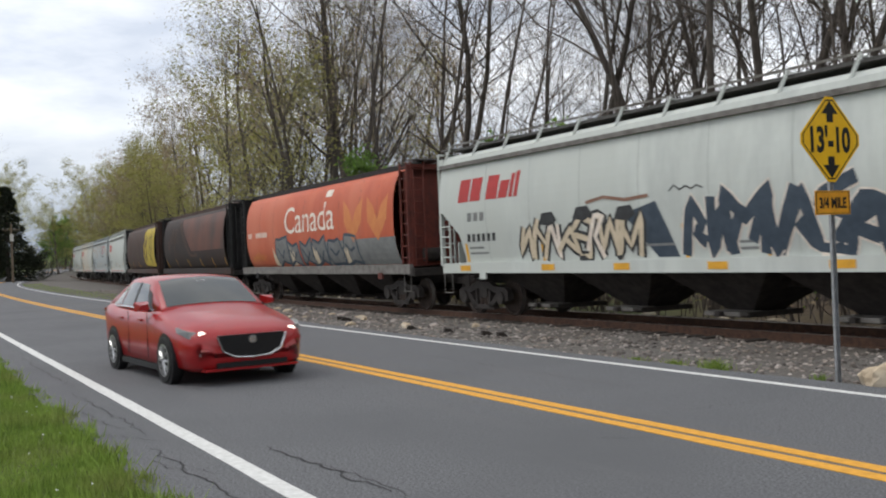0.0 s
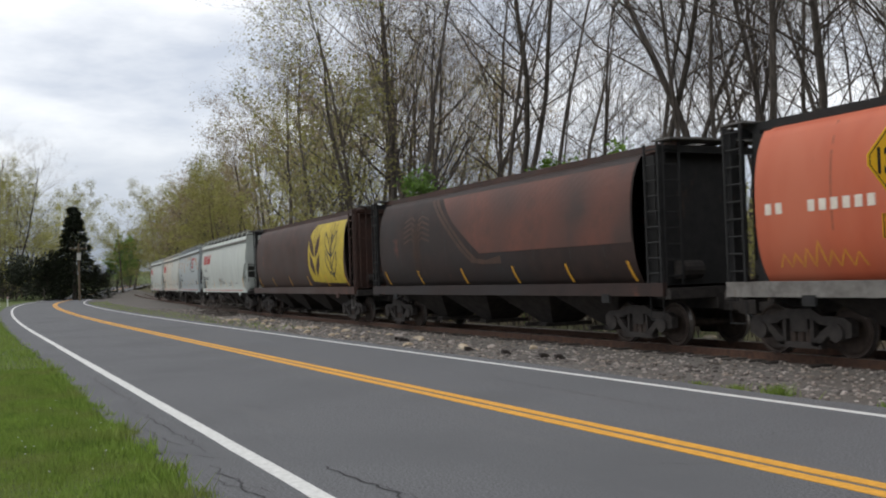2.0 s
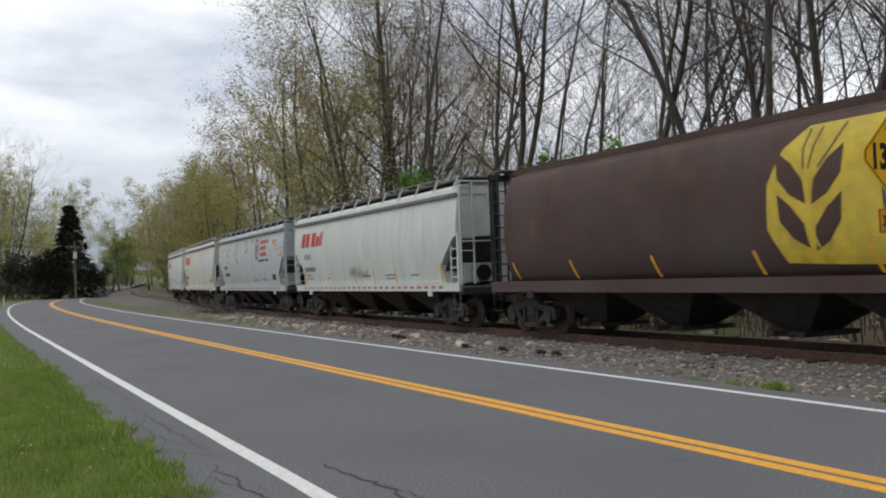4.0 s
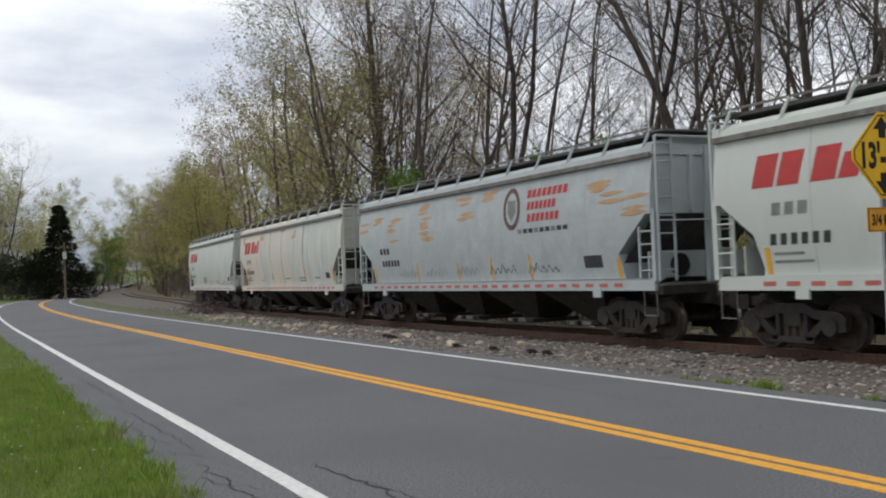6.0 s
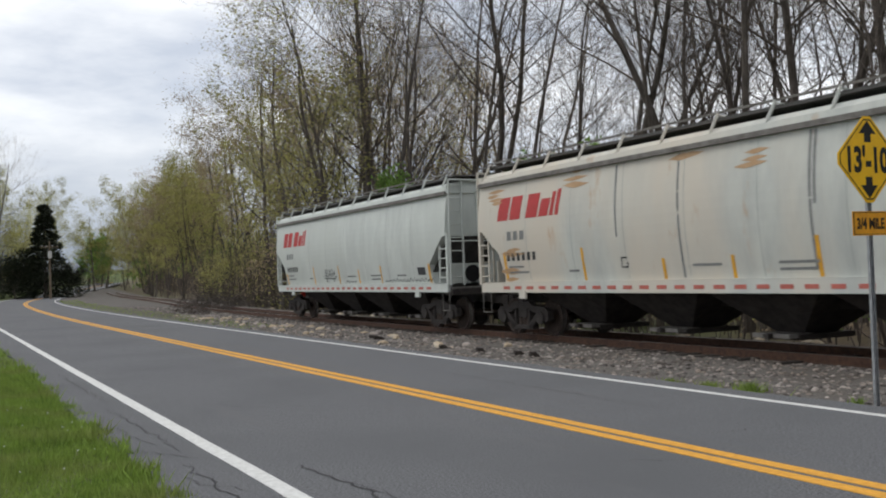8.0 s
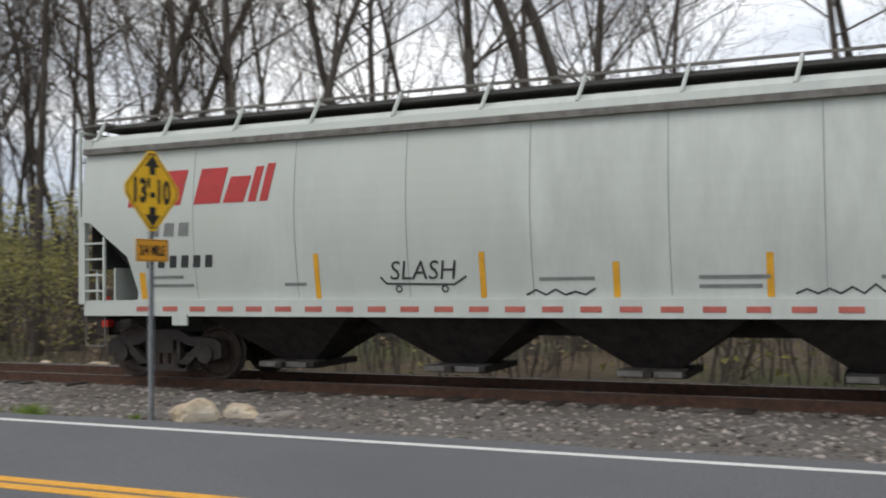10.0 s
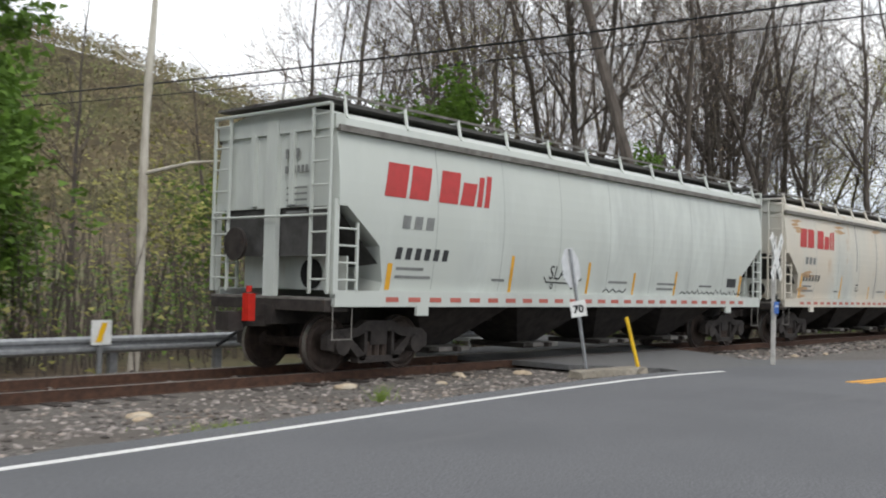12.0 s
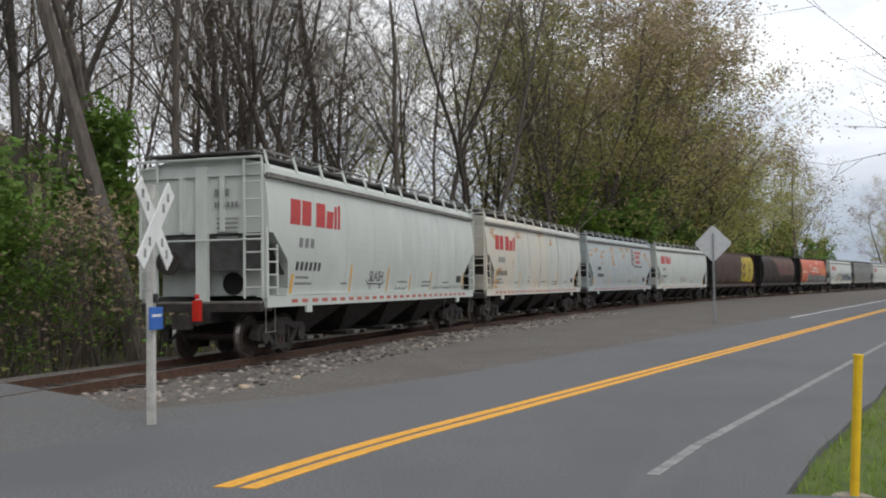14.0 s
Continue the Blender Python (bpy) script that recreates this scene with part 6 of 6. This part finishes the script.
guard_rail((13.5, 18.6), (27.3, 17.8), "weathered galvanised guard rail beside the crossing", 6)
guard_rail((-215, 22.0), (-165, 9.5 + road_shift(-165)), "far galvanised guard rail along the bend", 10)
ob = thing("object_marker", "small object-marker panel on the guard rail end", "road sign", pose(15.8, 18.2, ground_z(15.8, 18.2)))
part("panel", Kit().box(-0.2, 0.2, -0.02, 0.0, 0.55, 1.0), SIGN_WHITE, ob)
part("stripe", Kit().add([(-0.12, -0.024, 0.6), (0.0, -0.024, 0.6), (0.12, -0.024, 0.95), (0.0, -0.024, 0.95)], [(0, 1, 2, 3)]), SIGN_YELLOW, ob)
part("post", Kit().box(-0.04, 0.04, 0.0, 0.06, -0.2, 0.95), STEEL, ob)


def utility_pole(x, y, h, label, arm=True, turn=0):
    p = thing("utility_pole", label, "utility pole", pose(x, y, ground_z(x, y), 0, 0, turn))
    part("pole", Kit().tube((0, 0, -0.5), (0, 0, h), 0.15, 10, 0.11), POLE_WOOD, p)
    if arm:
        part("crossarm", Kit().box(-0.05, 0.05, -1.1, 1.1, h - 0.8, h - 0.68), POLE_WOOD, p)
        for yy in (-1.0, -0.4, 0.4, 1.0):
            part("insulator", Kit().tube((0, yy, h - 0.68), (0, yy, h - 0.5), 0.04, 8), GREY_POST, p)
        part("transformer", Kit().tube((0.3, 0, h - 2.2), (0.3, 0, h - 1.3), 0.24, 12), GREY_POST, p)
    return p


utility_pole(-139.3, 13.9, 7.6, "pale wooden utility pole beside the far bend")
utility_pole(-172, 8.5, 9, "wooden utility pole among the far trees")
utility_pole(34, -14, 9.4, "wooden utility pole across the road")
utility_pole(27.5, 74, 12, "wooden utility pole far beyond the crossing")


def cable(p, q, sag, r, name="power_cable", label="black overhead cable sagging across the tracks"):
    p, q = Vector(p), Vector(q)
    pts = [p.lerp(q, k / 16) - Vector((0, 0, sag * 4 * (k / 16) * (1 - k / 16))) for k in range(17)]
    d = (q - p).normalized()
    a, b = d.orthogonal().normalized(), d.cross(d.orthogonal().normalized())
    k = Kit().rings([[tuple(c + r * (a * math.cos(1.0472 * i) + b * math.sin(1.0472 * i))) for i in range(6)] for c in pts])
    return tagged(part(name, k, CABLE), label, "cable")


Z1, Z2 = ground_z(34, -14), ground_z(27.5, 74)
cable((34, -14, Z1 + 9.2), (27.5, 74, Z2 + 11.2), 0.9, 0.035)
cable((34.5, -14, Z1 + 8.8), (28.0, 74, Z2 + 10.8), 0.9, 0.02)
cable((-139.3, 14.9, 7.2), (-172, 9.5, 8.6), 0.6, 0.03, label="thin overhead cable between far poles")

# ---- rocks, tie ends and litter on the verge ----
rock(-7.5, 9.95, 0.3, 0.2, 0.22, 1)
rock(-7.15, 10.4, 0.28, 0.17, 0.14, 2, label="flat pale boulder on the verge")
rock(-6.6, 10.4, 0.4, 0.2, 0.08, 3, STONE, "flat grey slab in the gravel")
for k, (x, y, s) in enumerate(((8.0, 11.4, 0.28), (6.2, 11.2, 0.34), (16.8, 12.8, 0.2), (12.6, 11.9, 0.16), (19.9, 13.1, 0.17), (21.3, 12.7, 0.19), (18.6, 12.4, 0.12), (5.1, 9.6, 0.22), (31.4, 11.4, 0.16), (33.0, 11.2, 0.12), (12.4, 11.6, 0.1))):
    rock(x, y, s, s * 0.55, s * 0.4, 20 + k, PALE_ROCK, "small pale stone in the gravel", 2)
rr = random.Random(31)
for k in range(80):
    x = rr.uniform(-52, -20)
    s = rr.uniform(0.05, 0.2)
    rock(x, track_y(x) - rr.uniform(2.2, 4.6), s, s * 0.6, s * 0.5, 200 + k, PALE_ROCK if k % 3 else STONE, "pale broken stone heaped by the tracks", 2)
for k in range(14):
    x = rr.uniform(-62, -14)
    s = rr.uniform(0.1, 0.22)
    rock(x, track_y(x) + rr.uniform(2.6, 3.6), s, s * 0.6, s * 0.4, 120 + k, PALE_ROCK, "pale stone beyond the rails", 2)
for x, y, w in ((-20.2, 10.3, 0.06), (-18.75, 10.45, 0.06), (-17.5, 10.65, 0.07), (-17.0, 10.7, 0.06), (-24.8, 10.7, 0.1), (-25.6, 10.9, 0.1)):
    t = thing("tie_end", "dark broken timber tie end in the gravel", "timber", pose(x, y, ground_z(x, y), 0, 8, 75))
    part("block", Kit().box(-w, w, -0.08, 0.08, -0.05, 0.09), DARK_WOOD, t)
    part("splinter", Kit().add([(w, -0.08, 0.0), (w, 0.08, 0.0), (w + 0.12, 0.02, 0.02), (w, 0.0, 0.1)], [(0, 1, 2), (0, 2, 3), (1, 3, 2), (0, 3, 1)]), DARK_WOOD, t)
for x, y in ((-92, 1.2), (-104, 1.0), (-112, 1.4)):
    t = thing("delineator", "slim white roadside delineator post", "delineator", pose(x, y + road_shift(x), 0))
    part("stake", Kit().box(-0.03, 0.03, -0.06, 0.06, -0.2, 1.0), SIGN_WHITE, t)
    part("reflector", Kit().box(0.031, 0.035, -0.045, 0.045, 0.8, 0.95), STRIPE_RED, t)


def brush_heap(x, y, seed):
    r = random.Random(seed)
    k = Kit()
    for _ in range(90):
        c = Vector((x + r.gauss(0, 1.0), y + r.gauss(0, 0.6), ground_z(x, y) + abs(r.gauss(0.3, 0.3))))
        d = Vector((r.gauss(0, 1), r.gauss(0, 1), r.gauss(0, 0.5))).normalized() * r.uniform(0.4, 1.0)
        k.tube(tuple(c - d), tuple(c + d), 0.02, 4, 0.008, False)
    tagged(part("brush_heap", raw("brush_heap", k, BARK)), "heap of cut brown brush by the tracks", "brush", kind="stuff")


brush_heap(-62, 16.5, 1)
brush_heap(-70, 17.0, 2)
brush_heap(-56, 13.0, 3)

# ---- red sedan ----
PAINT = mat("red_car_paint", (0.31, 0.008, 0.01), (0.28, 0.007, 0.009), 3, 0.32, 0, spec=0.4)
PAINT.node_tree.nodes["Principled BSDF"].inputs["Coat Weight"].default_value = 0.35
CAR_GLASS = mat("tinted_glass", (0.03, 0.038, 0.04), (0.022, 0.028, 0.03), 2, 0.05, 0, spec=0.5)
CAR_GLASS.node_tree.nodes["Principled BSDF"].inputs["Coat Weight"].default_value = 0.3
TYRE = mat("tyre_rubber", (0.018, 0.018, 0.018), None, 9, 0.85, 0.1)
RIM = mat("alloy_rim", (0.5, 0.5, 0.5), (0.4, 0.4, 0.4), 5, 0.3, 0, 0.8)
CHROME = mat("bright_trim", (0.75, 0.75, 0.75), None, 5, 0.15, 0, 1.0)
BLACK_TRIM = mat("black_plastic", (0.012, 0.012, 0.013), None, 12, 0.5, 0.05)
LAMP_GLASS = mat("lamp_lens", (0.26, 0.26, 0.26), (0.16, 0.16, 0.16), 9, 0.08, 0, 0.3)
LAMP_LIT = bpy.data.materials.new("lit_headlamp")
LAMP_LIT.use_nodes = True
LAMP_LIT.node_tree.nodes["Principled BSDF"].inputs["Emission Color"].default_value = (1, 0.93, 0.8, 1)
LAMP_LIT.node_tree.nodes["Principled BSDF"].inputs["Emission Strength"].default_value = 2.2
TAIL_RED = mat("tail_lamp_red", (0.3, 0.01, 0.01), None, 4, 0.2, 0)
SEDAN_X, SEDAN_V = -13.05, 21.0
red_sedan = thing("sedan", "glossy red compact saloon car with lit headlights", "car")


def body_ring(x, w, zb, zt, crown):
    half = [(w * 0.8, zb), (w * 0.96, zb + 0.07), (w * 1.0, 0.5 if zt > 0.6 else (zb + zt) / 2), (w * 1.01, zt - 0.2), (w * 0.97, zt - 0.08), (w * 0.88, zt - 0.02), (w * 0.5, zt + crown * 0.7)]
    return [(x, -y, z) for y, z in half] + [(x, 0, zt + crown)] + [(x, y, z) for y, z in reversed(half)]


def glide(rows, n):
    """Rows with n smooth steps between each two."""
    out = []
    for i in range(len(rows) - 1):
        p = [rows[max(0, i - 1)], rows[i], rows[i + 1], rows[min(len(rows) - 1, i + 2)]]
        for k in range(n):
            t = k / n
            out.append(tuple(0.5 * (2 * b + (c - a) * t + (2 * a - 5 * b + 4 * c - d) * t * t + (3 * b - a - 3 * c + d) * t ** 3) for a, b, c, d in zip(*p)))
    return out + [tuple(rows[-1])]


STN = ((0.0, 0.5, 0.3, 0.58, 0.03), (-0.05, 0.66, 0.24, 0.66, 0.03), (-0.16, 0.78, 0.2, 0.73, 0.04), (-0.4, 0.86, 0.18, 0.81, 0.05), (-0.9, 0.9, 0.18, 0.9, 0.06), (-1.3, 0.9, 0.18, 0.96, 0.06), (-1.55, 0.9, 0.18, 1.0, 0.05), (-2.4, 0.9, 0.18, 1.0, 0.02), (-3.4, 0.9, 0.18, 1.02, 0.02), (-3.95, 0.89, 0.2, 1.06, 0.04), (-4.35, 0.84, 0.24, 1.06, 0.05), (-4.52, 0.76, 0.3, 0.98, 0.03), (-4.58, 0.66, 0.36, 0.8, 0.02))
part("car_body", Kit().rings([body_ring(*q) for q in glide(STN, 5)]), PAINT, red_sedan, smooth=True)


def cab_ring(x, w0, z0, w1, z1, c):
    return [(x, -w0, z0), (x, -(w0 * 0.4 + w1 * 0.6), z0 + (z1 - z0) * 0.65), (x, -w1, z1), (x, -w1 * 0.5, z1 + c), (x, 0, z1 + c * 1.3), (x, w1 * 0.5, z1 + c), (x, w1, z1), (x, w0 * 0.4 + w1 * 0.6, z0 + (z1 - z0) * 0.65), (x, w0, z0)]


CAB = ((-1.42, 0.78, 0.97, 0.76, 0.99, 0.03), (-1.85, 0.82, 0.98, 0.7, 1.24, 0.04), (-2.2, 0.83, 0.98, 0.64, 1.4, 0.04), (-2.7, 0.83, 0.98, 0.63, 1.44, 0.03), (-3.25, 0.83, 0.99, 0.62, 1.435, 0.03), (-3.75, 0.82, 1.0, 0.63, 1.31, 0.04), (-4.28, 0.78, 1.03, 0.74, 1.08, 0.03))
part("cabin", Kit().rings([cab_ring(*q) for q in glide(CAB, 4)]), PAINT, red_sedan, "red roof and window pillars", smooth=True)
CAB_FINE = glide(CAB, 12)


def cabin_at(x):
    a = min(CAB_FINE, key=lambda q: abs(q[0] - x))
    b = min((q for q in CAB_FINE if q is not a), key=lambda q: abs(q[0] - x))
    t = (x - a[0]) / (b[0] - a[0])
    return [u + (v - u) * t for u, v in zip(a, b)]


def screen(x0, x1, edge, lift=0.008):
    """Glass laid over the sloping top of the cabin."""
    rows = []
    for k in range(13):
        x = x0 + (x1 - x0) * k / 12
        _, w0, z0, w1, z1, c = cabin_at(x)
        rows.append([(x, w1 * edge * q, z1 + lift + c * (1.3 - 1.3 * abs(q * edge) ** 2)) for q in (-1, -0.66, -0.33, 0, 0.33, 0.66, 1)])
    return Kit().rings(rows, closed=False, caps=False)


def side_glass(x0, x1, f0, f1, side, cut0=0.0, cut1=0.0, lift=0.006):
    """A side window between two heights of the cabin's flank; its ends may slant."""
    rows = []
    for k in range(9):
        t = k / 8
        row = []
        for q in range(7):
            g = q / 6
            x = x0 + cut0 * g + (x1 + cut1 * g - x0 - cut0 * g) * t
            _, w0, z0, w1, z1, c = cabin_at(x)
            f = f0 + (f1 - f0) * g
            wm = w0 * 0.4 + w1 * 0.6
            y = w0 + (wm - w0) * f / 0.65 if f < 0.65 else wm + (w1 - wm) * (f - 0.65) / 0.35
            row.append((x, side * (y + lift), z0 + (z1 - z0) * f))
        rows.append(row)
    return Kit().rings(rows, closed=False, caps=False)


part("windscreen", screen(-1.47, -2.14, 0.92), CAR_GLASS, red_sedan, "windscreen", smooth=True)
part("rear_window", screen(-3.42, -4.15, 0.88), CAR_GLASS, red_sedan, "rear window", smooth=True)
for s in (-1, 1):
    part("side_window", side_glass(-1.98, -2.68, 0.1, 0.86, s, -0.32), CAR_GLASS, red_sedan, "side window", smooth=True)
    part("side_window", side_glass(-2.8, -3.42, 0.1, 0.86, s, 0.0, 0.08), CAR_GLASS, red_sedan, "side window", smooth=True)
    part("quarter_glass", side_glass(-3.47, -3.95, 0.12, 0.84, s, 0.06, 0.36), CAR_GLASS, red_sedan, smooth=True)
    part("door_pillar", side_glass(-2.68, -2.8, 0.08, 0.88, s, 0.0, 0.0, 0.007), BLACK_TRIM, red_sedan)
    part("mirror_corner", side_glass(-1.75, -1.98, 0.1, 0.7, s, -0.24, -0.24, 0.005), BLACK_TRIM, red_sedan)
    part("belt_line", side_glass(-1.7, -3.85, 0.05, 0.09, s, 0, 0, 0.009), CHROME, red_sedan)
    part("door_seam", Kit().box(-2.755, -2.745, s * 0.905 - 0.004, s * 0.905 + 0.004, 0.32, 0.95), BLACK_TRIM, red_sedan)
    part("door_seam", Kit().box(-1.75, -1.74, s * 0.905 - 0.004, s * 0.905 + 0.004, 0.3, 0.95), BLACK_TRIM, red_sedan)
    part("sill_trim", Kit().box(-3.2, -1.3, s * 0.87 - 0.03, s * 0.87 + 0.03, 0.16, 0.24), BLACK_TRIM, red_sedan)
    for hx in (-2.0, -3.05):
        part("door_handle", Kit().box(hx - 0.16, hx, s * 0.915 - 0.015, s * 0.915 + 0.015, 0.83, 0.86), PAINT, red_sedan)
    m = part("door_mirror", Kit().rings([[(-1.64, s * 0.9, 0.99), (-1.66, s * 1.03, 1.0), (-1.66, s * 1.03, 1.07), (-1.64, s * 0.9, 1.09)], [(-1.78, s * 0.87, 0.975), (-1.8, s * 1.07, 0.98), (-1.8, s * 1.07, 1.11), (-1.8, s * 0.87, 1.12)]]), PAINT, red_sedan)
    part("mirror_stalk", Kit().tube((-1.72, s * 0.85, 0.98), (-1.72, s * 0.97, 1.02), 0.025, 6), BLACK_TRIM, m)
    part("headlamp", Kit().add([(-0.1, s * 0.42, 0.6), (-0.1, s * 0.42, 0.68), (-0.22, s * 0.8, 0.74), (-0.5, s * 0.885, 0.79), (-0.45, s * 0.89, 0.72), (-0.2, s * 0.8, 0.64)] + [(-0.25, s * 0.42, 0.6), (-0.25, s * 0.42, 0.68), (-0.37, s * 0.75, 0.74), (-0.6, s * 0.82, 0.79), (-0.55, s * 0.82, 0.72), (-0.35, s * 0.75, 0.64)], [(0, 1, 2, 3, 4, 5), (11, 10, 9, 8, 7, 6)] + [(k, 6 + k, 6 + (k + 1) % 6, (k + 1) % 6) for k in range(6)]), LAMP_GLASS, red_sedan, "clear headlamp lens")
    part("lit_bulb", Kit().tube((-0.2, s * 0.64, 0.68), (-0.125, s * 0.64, 0.68), 0.05, 12), LAMP_LIT, red_sedan, "lit headlamp")
    part("fog_recess", Kit().tube((-0.3, s * 0.64, 0.41), (-0.09, s * 0.64, 0.4), 0.075, 12), BLACK_TRIM, red_sedan)
    part("fog_ring", Kit().tube((-0.085, s * 0.66, 0.43), (-0.075, s * 0.66, 0.43), 0.045, 10), CHROME, red_sedan)
    part("tail_lamp", Kit().box(-4.5, -4.2, s * 0.7 - 0.12, s * 0.7 + 0.12, 0.84, 0.96), TAIL_RED, red_sedan)
    for ax in (-0.93, -3.63):
        n = 26
        arch = [[(ax + rr * math.cos(6.28319 * k / n), s * yy, 0.33 + rr * math.sin(6.28319 * k / n)) for k in range(n)] for yy, rr in ((0.8, 0.37), (0.912, 0.37))]
        part("wheel_arch", Kit().rings(arch), BLACK_TRIM, red_sedan)
        wh = part("wheel", Kit().rings([[(rr * math.cos(6.28319 * k / 28), yy, rr * math.sin(6.28319 * k / 28)) for k in range(28)] for yy, rr in ((-0.1, 0.22), (-0.1, 0.3), (-0.07, 0.325), (0.07, 0.325), (0.1, 0.3), (0.1, 0.22))]), TYRE, red_sedan, "black tyre with alloy rim", at=pose(ax, s * 0.83, 0.325))
        part("rim", Kit().rings([[(rr * math.cos(6.28319 * k / 28), s * yy, rr * math.sin(6.28319 * k / 28)) for k in range(28)] for yy, rr in ((0.095, 0.225), (0.104, 0.225), (0.104, 0.2), (0.07, 0.195))]), RIM, wh)
        for k in range(10):
            a = 6.28319 * k / 10
            part("spoke", Kit().tube((0.03 * math.cos(a), s * 0.102, 0.03 * math.sin(a)), (0.2 * math.cos(a), s * 0.1, 0.2 * math.sin(a)), 0.016, 5), RIM, wh)
part("grille", Kit().rings([[(x, y, z) for y, z in ((-0.46, 0.67), (0.46, 0.67), (0.47, 0.6), (0.4, 0.46), (0.25, 0.385), (0.0, 0.365), (-0.25, 0.385), (-0.4, 0.46), (-0.47, 0.6))] for x in (-0.14, 0.022)]), BLACK_TRIM, red_sedan, "black mesh grille")
for a, b in (((-0.49, 0.66), (-0.41, 0.455)), ((-0.41, 0.455), (-0.25, 0.38)), ((-0.25, 0.38), (0.0, 0.36)), ((0.0, 0.36), (0.25, 0.38)), ((0.25, 0.38), (0.41, 0.455)), ((0.41, 0.455), (0.49, 0.66))):
    part("grille_wing", Kit().tube((0.026, a[0], a[1]), (0.026, b[0], b[1]), 0.013, 6), CHROME, red_sedan)
part("badge", Kit().tube((0.02, 0, 0.6), (0.035, 0, 0.6), 0.055, 14), CHROME, red_sedan)
part("front_plate_recess", Kit().box(-0.05, 0.02, -0.5, 0.5, 0.24, 0.31), BLACK_TRIM, red_sedan)
part("bumper_lip", Kit().box(-0.3, 0.0, -0.66, 0.66, 0.2, 0.235), PAINT, red_sedan)
part("wiper", Kit().tube((-1.42, 0.5, 1.0), (-1.6, -0.1, 1.07), 0.012, 5).tube((-1.42, -0.1, 1.0), (-1.6, -0.6, 1.05), 0.012, 5), BLACK_TRIM, red_sedan)
part("sticker", Kit().box(-2.02, -2.0, -0.06, 0.06, 1.33, 1.39), SIGN_WHITE, red_sedan)

motions()
